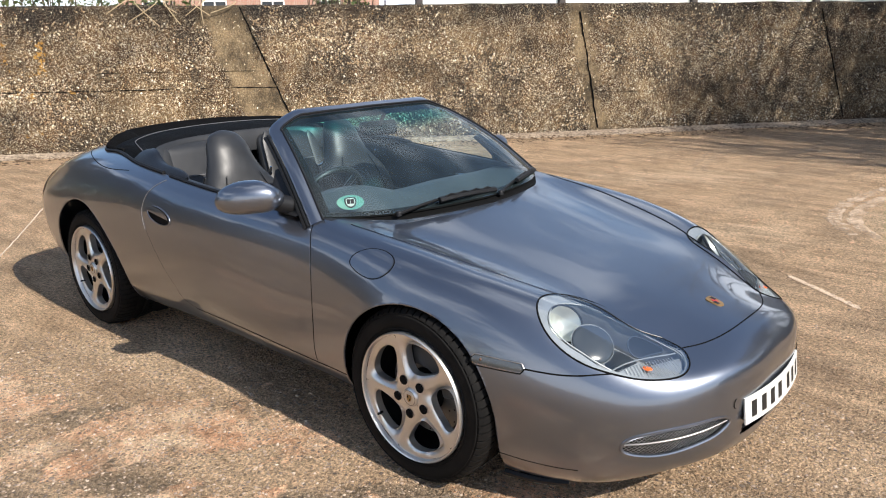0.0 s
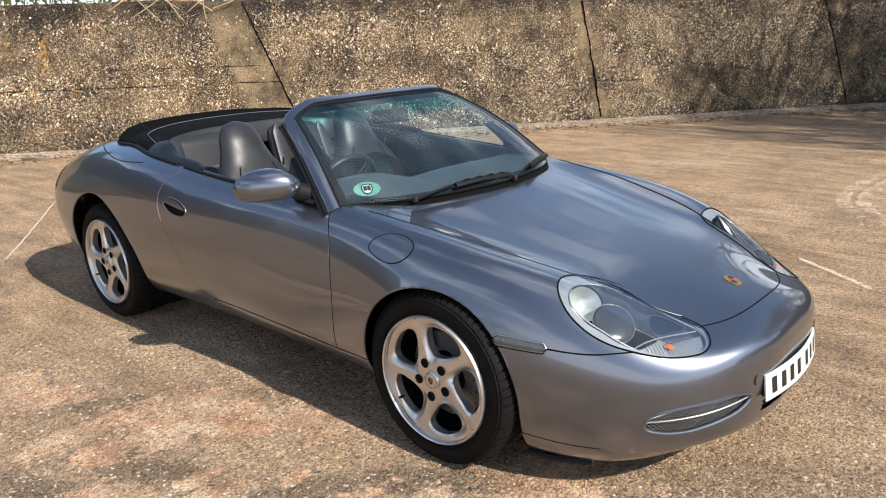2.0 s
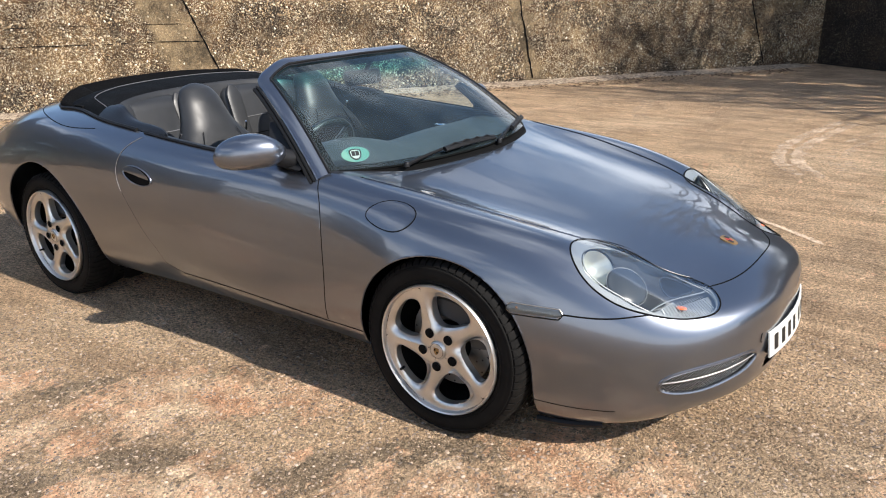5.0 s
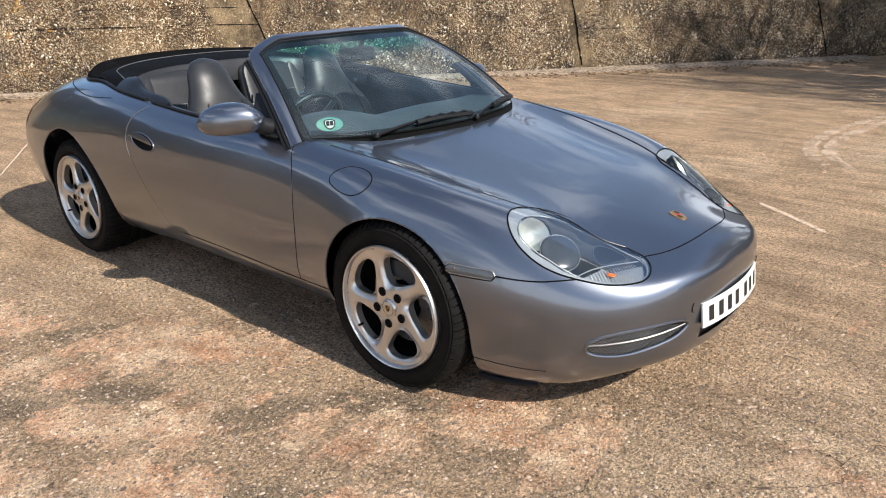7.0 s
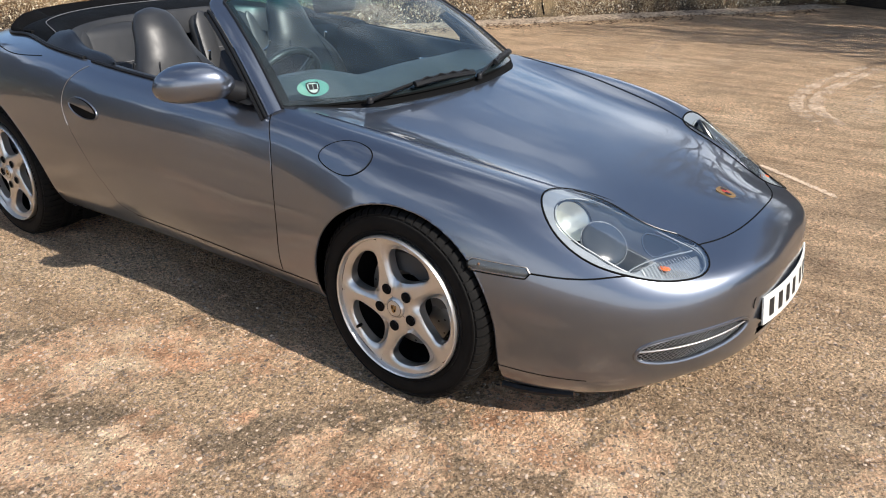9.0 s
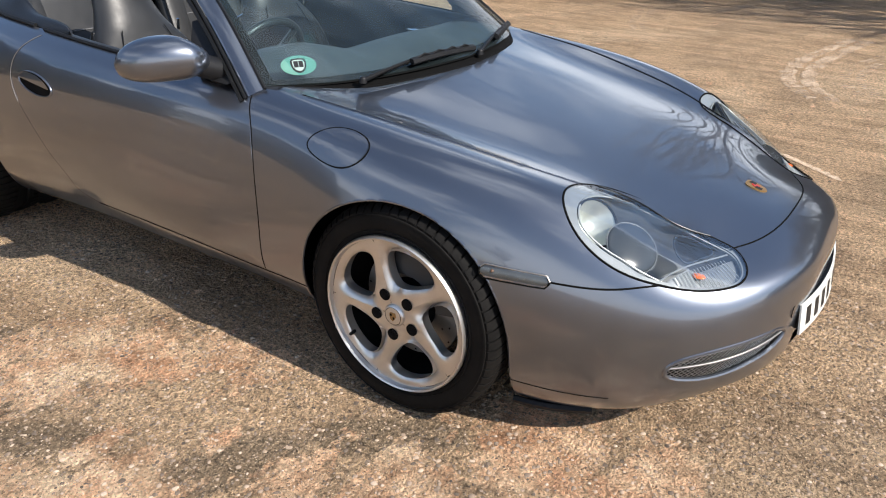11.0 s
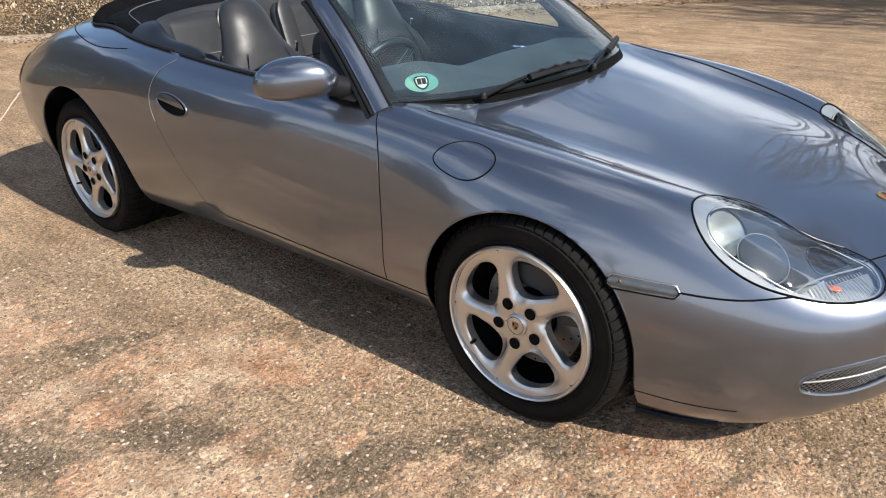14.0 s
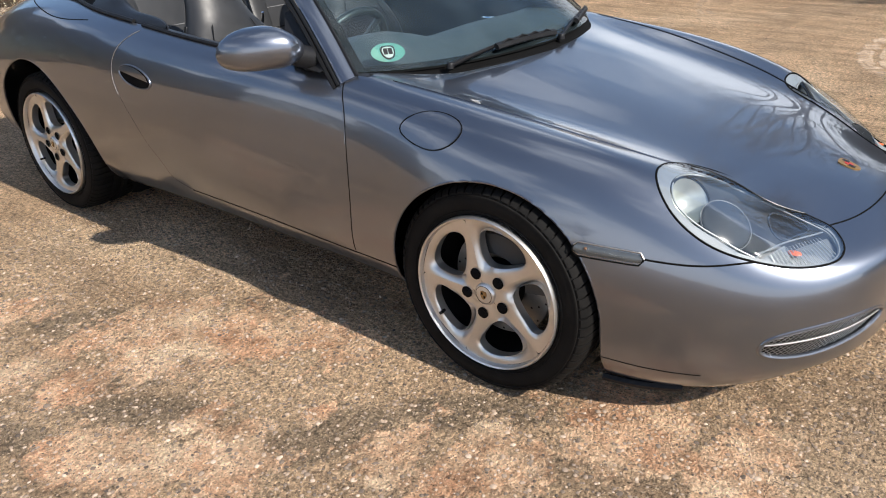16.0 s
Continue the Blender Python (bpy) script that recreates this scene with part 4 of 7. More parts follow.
def wiper(tip, elbow, pivot):
    w = new("wiper")
    w.parent = car
    tip, elbow, pivot = Vector(tip), Vector(elbow), Vector(pivot)
    bm = bmesh.new()
    arm = spline([pivot, pivot.lerp(elbow, .5) + Vector((0, 0, .012)), elbow + Vector((0, 0, .014))], 16)
    tube(bm, arm, [0.012 - 0.005 * k / 15 for k in range(16)], 8, flat=0.6)
    part("arm", bm, RUBBER, w)
    bm = bmesh.new()
    other = elbow + (elbow - tip) * 0.75
    line = spline([tip, elbow + Vector((.004, 0, .006)), other], 24)
    tube(bm, line, 0.0085, 6, flat=1.5)
    for k in (4, 9, 14, 19):
        tube(bm, [Vector(line[k - 2]) + Vector((0, 0, .007)), Vector(line[k]) + Vector((0, 0, .014)), Vector(line[k + 2]) + Vector((0, 0, .007))], 0.0035, 5)
    part("blade", bm, RUBBER, w)
    bm = bmesh.new()
    prof = [(.0001, .004), (.007, .0035), (.010, .001), (.011, -.004), (.012, -.015)]
    lathe(bm, prof, seg=24)
    bmesh.ops.transform(bm, matrix=Matrix.Translation(pivot + Vector((0, 0, .008))) @ Matrix.Rotation(radians(90), 4, "X"), verts=bm.verts)
    part("pivot_cap", bm, PLASTIC, w)


wiper((0.868, .07, .866), (0.862, -.13, .872), (0.815, -.47, .848))
wiper((0.715, .58, .862), (0.80, .38, .872), (0.888, .08, .850))


# ---- cabin ----
def belt(x):
    p = top_hit(x, float(COCKPIT(x)) + 0.004)
    return p


def cabin():
    xs = np.linspace(-0.42, 0.66, 30)
    for s in (1, -1):
        rows = []
        for x in xs:
            p = belt(x)
            rows.append([(x, s * (p.y + dy), p.z + dz if dz > -.2 else p.z + dz) for dy, dz in
                         ((-.004, -.004), (.012, .006), (.028, .007), (.044, .0), (.066, -.03), (.088, -.09), (.086, -.16), (.105, -.19), (.105, -.25), (.085, -.28), (.09, -.55))])
        v, f = sheet(rows)
        door_trim = piece("door_trim", v, f, LEATHER, car)
        line = [belt(x) + Vector((0, 0.002, 0.004)) for x in np.linspace(-.40, .56, 40)]
        bm = bmesh.new()
        tube(bm, [(p.x, s * p.y, p.z) for p in line], 0.0075, 6)
        part("window_seal", bm, RUBBER, car)
        for z0, z1, out in ((.60, .635, .030), (.50, .53, .022), (.44, .465, .018)):
            bm = bmesh.new()
            line = [belt(x) for x in np.linspace(-.34, .50, 12)]
            tube(bm, [(p.x, s * (p.y + .088 + out * .4), (z0 + z1) / 2) for p in line], (z1 - z0) * .5, 8, flat=1.4)
            part("door_ledge", bm, LEATHER, door_trim)
        # inner handle and pull
        bm = bmesh.new()
        p = belt(.22)
        tube(bm, [(.16, s * (p.y + .093), .77), (.19, s * (p.y + .115), .775), (.28, s * (p.y + .115), .775), (.31, s * (p.y + .093), .77)], 0.008, 8)
        part("inner_handle", bm, CHROME, door_trim)
    # floor and bulkheads
    bm = bmesh.new()
    box(bm, -1.05, 0.70, -.70, .70, 0.23, 0.26)
    box(bm, -0.2, 0.62, -.10, .10, 0.25, 0.48, 0.03)
    part("cabin_floor", bm, CARPET, car)
    bm = bmesh.new()
    box(bm, 0.62, 0.66, -.60, .60, 0.25, 0.79)
    part("bulkhead", bm, CARPET, car)
    # dashboard
    rows = []
    prof = ((0.86, .828), (0.74, .838), (0.62, .846), (0.50, .846), (0.43, .838), (0.395, .815), (0.40, .76), (0.43, .66), (0.45, .52), (0.50, .42))
    for y in np.linspace(-.64, .64, 45):
        lift = 0.045 * math.exp(-((y + .37) / .19) ** 4)
        xin = -0.22 * abs(y) ** 2.2
        # the top ends just behind the glass
        front = float(np.interp(y, W_LOW[:, 1], W_LOW[:, 0])) - .035
        rows.append([(min(x + xin * (1 if x > .6 else .25) - (0.05 * math.exp(-((y + .37) / .2) ** 4) if .38 < x < .55 else 0), front - .02 * k), y,
                      z + lift * math.exp(-((x - .44) / .13) ** 2) + 0.004 * math.sin(y * 9)) for k, (x, z) in enumerate(prof)])
    v, f = sheet(rows)
    dash = piece("dashboard", v, f, m_plain("dash_vinyl", (0.060, 0.066, 0.072), 0.5, grain=0.3, scale=600), car)
    bm = bmesh.new()
    for k in range(5):
        y = -.37 + (k - 2) * .075
        lathe(bm, [(.0, .0), (.036 if k != 2 else .05, .0), (.038 if k != 2 else .052, .008)], seg=24)
        bmesh.ops.transform(bm, matrix=Matrix.Translation((0.372, y, .80)) @ Matrix.Rotation(radians(90), 4, "Z"), verts=bm.verts[-72:])
    part("instruments", bm, PLASTIC, dash)
    # steering wheel
    sw = new("steering_wheel")
    sw.parent = car
    m = pose(0.270, -.37, .790, 0, -64, 0)
    bm = bmesh.new()
    ring = [m @ Vector((.185 * math.cos(a), .185 * math.sin(a), 0)) for a in (k * math.tau / 64 for k in range(64))]
    tube(bm, ring, 0.0145, 10, True)
    part("rim", bm, LEATHER, sw)
    bm = bmesh.new()
    lathe(bm, [(0.0, .03), (.05, .028), (.075, .015), (.08, -.02), (.03, -.04)], seg=32)
    bmesh.ops.transform(bm, matrix=m @ Matrix.Rotation(radians(90), 4, "X"), verts=bm.verts)
    part("hub", bm, LEATHER, sw)
    for a in (20, 160, 230, 310):
        bm = bmesh.new()
        c, s = math.cos(radians(a + 90)), math.sin(radians(a + 90))
        tube(bm, [m @ Vector((.06 * c, .06 * s, -.01)), m @ Vector((.18 * c, .18 * s, 0))], 0.012, 8, flat=1.8)
        part("spoke", bm, LEATHER, sw)
    bm = bmesh.new()
    tube(bm, [m @ Vector((0, 0, -.03)), m @ Vector((0, 0, -.25))], 0.035, 12)
    part("column", bm, PLASTIC, sw)
    # inside mirror
    im = new("inside_mirror")
    im.parent = car
    bm = bmesh.new()
    box(bm, -.022, .022, -.098, .098, -.035, .035, 0.018, pose(0.165, 0.055, 1.080, 0, -12, -14))
    part("housing", bm, PLASTIC, im)
    bm = bmesh.new()
    tube(bm, [(.18, .055, 1.10), (.235, .03, 1.155)], 0.011, 8)
    part("stem", bm, PLASTIC, im)


cabin()


def seat(y):
    """High-backed bucket seat with a built-in headrest and side bolsters."""
    st = new("front_seat")
    st.parent = car
    bm = bmesh.new()
    prof = ((.33, -.275, .23, .075), (.45, -.30, .245, .085), (.58, -.335, .25, .085), (.70, -.375, .245, .08), (.79, -.41, .208, .075), (.85, -.435, .168, .072),
            (.90, -.455, .144, .070), (.95, -.475, .128, .066), (1.00, -.495, .112, .060), (1.030, -.508, .090, .048), (1.050, -.518, .058, .032), (1.060, -.523, .022, .010))
    zz = [p[0] for p in prof]
    cx_, wy, th = (cubic(zz, [p[k] for p in prof]) for k in (1, 2, 3))
    rings = []
    for z in np.r_[np.linspace(.33, 1.02, 34), np.linspace(1.028, 1.060, 9)]:
        c0, w, t = float(cx_(z)), max(float(wy(z)) * .94, .012), max(float(th(z)), .008)
        ring = []
        for k in range(40):
            a = k * math.tau / 40
            cs, sn = math.cos(a), math.sin(a)
            e = 0.75 + .22 * min(1, max(0, (z - .82) / .12))
            u, q = math.copysign(abs(sn) ** e, sn) * w, math.copysign(abs(cs) ** e, cs) * t
            bol = 0.035 * (abs(u) / w) ** 3 * (1 if z < .80 else max(0, 1 - (z - .80) / .08)) if q > 0 else 0
            ring.append((c0 + q + bol, y + u, z))
        rings.append(ring)
    blob(bm, rings)
    part("backrest", bm, LEATHER, st)
    bm = bmesh.new()
    rings = []
    for k in range(15):
        t = k / 14
        x = -.32 + .50 * t
        h = .10 * (1 - abs(2 * t - 1) ** 5) + .02
        rings.append([(x, y + math.copysign(abs(math.sin(a)) ** .6, math.sin(a)) * .245, .40 + .03 * t + math.copysign(abs(math.cos(a)) ** .7, math.cos(a)) * h) for a in (j * math.tau / 28 for j in range(28))])
    blob(bm, rings)
    part("cushion", bm, LEATHER, st)
    for sgn in (1, -1):
        bm = bmesh.new()
        z2 = np.linspace(.50, .86, 20)
        tube(bm, [(float(cx_(z)) + float(th(z)) * .92 + .010, y + sgn * float(wy(z)) * .58, z) for z in z2], 0.002, 5)
        part("piping", bm, RUBBER, st)
    for sgn in (1, -1):
        bm = bmesh.new()
        tube(bm, [(-.40, y + sgn * .19, .865), (-.41, y + sgn * .195, .835), (-.43, y + sgn * .21, .82)], 0.006, 6)
        part("belt_guide", bm, CHROME, st)


seat(-.37)
seat(.37)


SEAM = m_plain("pale_piping", (0.16, 0.16, 0.165), 0.5)


def rear_bench():
    rb = new("rear_bench")
    rb.parent = car
    for y in (-.34, .34):
        bm = bmesh.new()
        rings = []
        for k in range(22):
            t = k / 21
            z = .50 + .47 * t
            x = -.80 - .17 * t
            w = .245 * (1 - .12 * t) * (1 if t < .9 else max(.3, 1 - ((t - .9) / .1) ** 3 * .6))
            d = .055 * (1 if t < .92 else max(.2, 1 - ((t - .92) / .08) ** 2))
            rings.append([(x + math.copysign(abs(math.cos(a)) ** .6, math.cos(a)) * d, y + math.copysign(abs(math.sin(a)) ** .5, math.sin(a)) * w, z) for a in (j * math.tau / 32 for j in range(32))])
        blob(bm, rings)
        back = part("bench_back", bm, LEATHER, rb)
        for t in (.30, .36, .42, .62):
            bm = bmesh.new()
            z, x = .50 + .47 * t, -.80 - .17 * t + .056
            tube(bm, [(x, y - .19, z), (x + .001, y, z), (x, y + .19, z)], 0.0022, 5)
            part("stitch_line", bm, SEAM if t == .62 else GAP, back)
        for yy in (-.13, .13):
            bm = bmesh.new()
            tube(bm, [(-.80 - .17 * t + .056, y + yy, .50 + .47 * t) for t in np.linspace(.45, .95, 10)], 0.0016, 5)
            part("piping", bm, GAP, back)
    bm = bmesh.new()
    box(bm, -.98, -.55, -.60, .60, .36, .50, 0.04)
    part("bench_cushion", bm, LEATHER, rb)
    for y in (-.34, .34):
        for yy in (-.18, .18):
            bm = bmesh.new()
            wide = .050
            rings = []
            for k in range(18):
                t = k / 17
                z, x = .54 + .43 * t, -.80 - .17 * (t * .915 + .085) + .050
                g_ = max(.35, 1 - abs(2 * t - 1) ** 12)
                rings.append([(x + .014 * g_ * max(0, math.cos(a)) ** .6 - .01 * max(0, -math.cos(a)), y + yy * (1 - .10 * t) + wide * math.sin(a) * g_, z) for a in (j * math.tau / 20 for j in range(20))])
            blob(bm, rings)
            part("bench_bolster", bm, LEATHER, rb)
    for s in (1, -1):
        rows = []
        for x in np.linspace(-.98, -.40, 14):
            t = (x + .98) / .58
            rows.append([(x, s * (.60 + .05 * t + dy), z) for dy, z in ((.03, .40), (.015, .55), (0, .70), (-.012, .80), (-.004, .865), (.018, .895))])
        piece("quarter_panel", *sheet(rows), LEATHER, car)
    bm = bmesh.new()
    box(bm, -1.06, -1.0, -.66, .66, .25, .96)
    part("rear_bulkhead", bm, CARPET, car)


rear_bench()


TRIM = m_plain("blue_grey_trim", (0.0065, 0.0075, 0.010), 0.45, grain=0.15, scale=600)


def folded_roof():
    """The black cover over the folded roof: a U round the rear of the cabin, its raised rim and its piping."""
    n = 90
    xs = np.r_[np.linspace(-.46, -1.2, 30), np.linspace(-1.22, -1.425, 15)]
    outer = [(x, -float(COCKPIT(x)), belt(x).z + .004) for x in xs]
    outer = spline(outer + [(-1.435, 0.0, top_hit(-1.44, 0.0).z + .004)], n)
    inner = spline([(-.44, -.665, .905), (-.62, -.640, .918), (-.80, -.60, .945), (-.905, -.50, .968), (-.955, -.30, .985), (-.965, 0, .99)], n)
    outer = np.vstack([outer, outer[-2::-1] * [1, -1, 1]])
    inner = np.vstack([inner, inner[-2::-1] * [1, -1, 1]])
    m = len(outer)
    rows = []
    for t in np.linspace(0, 1, 18):
        p = inner + (outer - inner) * t
        s = np.abs(np.linspace(-1, 1, m))
        hump = 0.030 * np.clip((1 - s) * 3.0, 0, 1) * math.sin(math.pi * min(1, t * 1.15)) ** 0.8
        p = p + np.outer(hump, [0, 0, 1])
        for i in range(m):
            p[i, 2] += 0.004 * noise.noise((p[i, 0] * 9, p[i, 1] * 9, 2.2))
        rows.append(p)
    cover = piece("roof_cover", *sheet(rows), VINYL, car, "black folded-roof cover")
    # inward drop of the cover
    rows = [inner, inner + [0.012, 0, -.012], inner * [1, .97, 1] + [0.02, 0, -.12]]
    piece("cover_fall", *sheet(rows), LEATHER, car)
    # raised canvas rim round the back
    k0, k1 = 34, m - 34
    rim = []
    for i in range(k0, k1):
        s = (i - k0) / (k1 - 1 - k0)
        up = 0.045 * min(1, 6 * s, 6 * (1 - s))
        rim.append(outer[i] * [1, .985, 1] + [0.012, 0, up])
    rows = [outer[k0:k1] + [0, 0, -.002], outer[k0:k1] * [1, .998, 1] + np.outer(np.array(rim)[:, 2] - outer[k0:k1, 2], [0, 0, .7]), np.array(rim) + [0.004, 0, .004], np.array(rim) * [.985, .97, 1] + [0, 0, -.004], np.array(rim) * [.95, .92, 1] + [0, 0, -.03]]
    piece("roof_rim", *sheet(rows), CLOTH, car, "black canvas rim of the folded roof")
    mid = inner + (outer - inner) * 0.42
    line = [mid[i] + [0, 0, 0.036 * min(1, (1 - abs(2 * i / (m - 1) - 1)) * 3.0) * math.sin(math.pi * min(1, .42 * 1.15)) ** .8 - .001] for i in range(22, m - 22)]
    bm = bmesh.new()
    tube(bm, line, 0.0022, 6)
    part("piping", bm, m_plain("grey_piping", (0.10, 0.10, 0.105), 0.6), cover)
    bm = bmesh.new()
    tube(bm, [tuple(p + [0, 0, .002]) for p in outer], 0.009, 6)
    part("cover_seal", bm, RUBBER, car)
    # hard trim at the cover's front ends
    for s in (1, -1):
        outer_l = [(x, float(COCKPIT(x)) - .004, belt(x).z + .004) for x in np.linspace(-.80, -.265, 30)]
        inner_l = spline([(-.80, .600, .975), (-.69, .632, .978), (-.625, .648, .952), (-.545, .664, .928), (-.46, .676, .924), (-.37, .688, .920), (-.30, .703, .908), (-.268, .722, .893)], 30)
        rows = []
        for o_, i_ in zip(outer_l, inner_l):
            o_, i_ = Vector(o_), Vector(i_)
            row = [o_]
            for q in (.12, .3, .5, .7, .85, .95):
                row.append(o_.lerp(i_, q) + Vector((0, 0, .016 * math.sin(math.pi * min(1, q * 1.05)))))
            row += [i_, i_ + Vector((0, -.004, -.006)), i_ + Vector((0, -.006, -.06))]
            rows.append([(p.x, -s * p.y, p.z) for p in row])
        piece("quarter_trim", *sheet(rows), TRIM, car, "dark blue-grey quarter trim")


folded_roof()


# ---- wheels ----
WINDOW = ((.089, 10), (.102, 22), (.130, 27), (.165, 27), (.191, 21), (.201, 0), (.196, -18), (.176, -26), (.142, -23), (.108, -13))


def wheel_parts(parent, rot, face, wide):
    """All parts of one wheel about its own centre; the outer side is at -y."""
    hw = wide / 2
    bm = bmesh.new()
    prof = [(.228, hw * .80), (.240, hw * .94), (.258, hw * 1.0), (.283, hw * 1.0), (.298, hw * .95), (.306, hw * .85), (.309, hw * .68)]
    prof = [(r, -y) for r, y in prof]
    full = prof + [(.310, -hw * .4), (.310, 0), (.310, hw * .4)] + [(r, -y) for r, y in prof[::-1]]
    lathe(bm, full, seg=120)
    tyre = part("tyre", bm, TYRE, parent)
    # tread grooves: raised blocks across the shoulder and ribs round the crown
    bm = bmesh.new()
    for k in range(66):
        a0 = k * math.tau / 66
        for s in (-1, 1):
            q = []
            for da, r, y in ((0, .3010, .965), (.074, .3010, .965), (.080, .3130, .85), (.090, .3180, .64), (.105, .3205, .30), (.028, .3205, .30), (.012, .3180, .64), (.004, .3130, .85)):
                a = a0 + da + (0.02 if s > 0 else 0)
                q.append(bm.verts.new((r * math.cos(a), s * y * hw, r * math.sin(a))))
            lo = [bm.verts.new((v.co.x * .955, v.co.y, v.co.z * .955)) for v in q]
            bm.faces.new((q[0], q[1], q[2], q[7]))
            bm.faces.new((q[7], q[2], q[3], q[6]))
            bm.faces.new((q[6], q[3], q[4], q[5]))
            for i in range(8):
                bm.faces.new((q[i], q[(i + 1) % 8], lo[(i + 1) % 8], lo[i]))
    for y in (-.2, .2):
        lathe(bm, [(.306, (y - .1) * hw), (.3205, (y - .08) * hw), (.3205, (y + .08) * hw), (.306, (y + .1) * hw)], seg=72)
    part("tread", bm, TYRE, tyre)
    bm = bmesh.new()
    for r in (.249, .294):
        lathe(bm, [(r - .0015, -hw * .985), (r, -hw * 1.008), (r + .0015, -hw * .985)], seg=96)
    part("sidewall_ridge", bm, TYRE, tyre)
    # rim barrel and outer lip
    bm = bmesh.new()
    lathe(bm, [(.2228, face + .0025), (.2262, face - .010), (.2310, face - .013), (.2345, face - .008), (.2350, face + .004), (.231, face + .02)], seg=120)
    rim = part("rim", bm, ALLOY, parent)
    # barrel coloured black for the shade behind the spokes
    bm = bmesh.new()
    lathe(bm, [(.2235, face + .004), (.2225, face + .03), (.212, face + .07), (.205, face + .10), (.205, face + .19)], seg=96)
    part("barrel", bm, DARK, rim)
    # face with five swirled openings
    n, k = 72, 9
    one = spline([(r * math.cos(radians(a)), r * math.sin(radians(a))) for r, a in WINDOW], n, True)
    start = np.argmin(np.abs(np.degrees(np.arctan2(one[:, 1], one[:, 0])) - 0) + (np.hypot(one[:, 0], one[:, 1]) < .15) * 99)
    one = np.roll(one, -start, 0)
    # border of the 72 degree sector, matched by direction from the opening's middle
    mid = np.array([.146, 0.0])
    border = []
    for p in one:
        d = (p - mid) / np.linalg.norm(p - mid)
        lo, hi = 0.0, 0.4
        for _ in range(40):
            m = (lo + hi) / 2
            q = mid + d * m
            r, a = np.hypot(*q), abs(np.degrees(np.arctan2(q[1], q[0])))
            ok = r < .2228 and a < 36 and r > .030 and q[0] > 0
            lo, hi = (m, hi) if ok else (lo, m)
        border.append(mid + d * lo)
    border = np.array(border)

    def height(r):
        # dished towards the hub, proud at the rim
        return face + np.interp(r, [.03, .06, .10, .15, .20, .2228], [.004, .002, .004, .006, .003, .002])

    bm = bmesh.new()
    for w in range(5):
        c, s = math.cos(radians(rot + 72 * w)), math.sin(radians(rot + 72 * w))
        rows = []
        for j in range(k + 5):
            if j < 5:   # wall of the opening, rounding over
                e = j / 4.0
                p = one + (one - mid) * (0.03 * (1 - e) ** 2)
                y = height(np.hypot(one[:, 0], one[:, 1])) + .030 * (1 - e) ** 1.5 + .007
            else:
                e = (j - 4) / k
                p = one + (border - one) * e
                away = np.linalg.norm(p - one, axis=1)
                y = height(np.hypot(p[:, 0], p[:, 1])) + .007 * np.exp(-away / .006)
                # one flank of each spoke is scooped, the other crisp
                ang = np.degrees(np.arctan2(p[:, 1], p[:, 0]))
                y = y + .024 * np.clip(ang / 22, 0, 1) * np.clip((36 - np.abs(ang)) / 8, 0, 1) * np.exp(-away / .016)
            rows.append([bm.verts.new((p[i, 0] * c - p[i, 1] * s, y[i], p[i, 0] * s + p[i, 1] * c)) for i in range(n)])
        for a, b in zip(rows, rows[1:]):
            for i in range(n):
                bm.faces.new((a[i], a[(i + 1) % n], b[(i + 1) % n], b[i]))
    bmesh.ops.remove_doubles(bm, verts=bm.verts, dist=0.0006)
    lathe(bm, [(.0, face + .003), (.022, face + .003), (.034, face + .004)], seg=40)
    part("spoke_face", bm, ALLOY, rim)
    bm = bmesh.new()
    lathe(bm, [(.0, face - .006), (.024, face - .006), (.030, face - .004), (.0335, face + .001), (.034, face + .008)], seg=40)
    cap = part("centre_cap", bm, ALLOY, parent)
    bm = bmesh.new()
    shield = [(-.009, .011), (0, .012), (.009, .011), (.010, 0), (.006, -.009), (0, -.014), (-.006, -.009), (-.010, 0)]
    a = [bm.verts.new((x, face - .0085, z)) for x, z in shield]
    b = [bm.verts.new((x * 1.05, face - .004, z * 1.05)) for x, z in shield]
    bm.faces.new(a)
    for i in range(8):
        bm.faces.new((a[i], a[(i + 1) % 8], b[(i + 1) % 8], b[i]))
    part("badge", bm, GOLD, cap)
    bm = bmesh.new()
    for x0, z0 in ((-.0075, .001), (.0015, -.008)):
        bm.faces.new([bm.verts.new((x0 + dx, face - .0088, z0 + dz)) for dx, dz in ((0, 0), (.006, 0), (.006, .008), (0, .008))])
    part("badge_field", bm, GAP, cap, smooth=False)
    bm = bmesh.new()
    lathe(bm, [(.0255, face - .0058), (.0262, face - .0064), (.0269, face - .0055)], seg=40)
    part("cap_groove", bm, GAP, cap)
    for w in range(5):
        ang = radians(rot - 24 + 72 * w)
        at = Vector((.064 * math.cos(ang), 0, .064 * math.sin(ang)))
        # flat black discs and black bolt heads stand for shaded bolt holes
        bm = bmesh.new()
        lathe(bm, [(.0172, face - .0005), (.0174, face + .001), (.0158, face + .001), (.0145, face + .0005)], tuple(at), 24)
        lathe(bm, [(.0, face - .0016), (.0160, face - .0014)], tuple(at), 24)
        part("bolt_hole_shade", bm, GAP, rim)
        bm = bmesh.new()
        lathe(bm, [(.0, face - .0030), (.006, face - .0030), (.0075, face - .0022), (.0078, face + .002)], tuple(at), 6)
        part("wheel_bolt", bm, GAP, rim)
    ang = radians(rot - 144)
    bm = bmesh.new()
    tube(bm, [(.192 * math.cos(ang), face + .012, .192 * math.sin(ang)), (.188 * math.cos(ang), face - .012, .188 * math.sin(ang))], 0.005, 8)
    part("valve", bm, RUBBER, rim)
    # brake disc and caliper
    bm = bmesh.new()
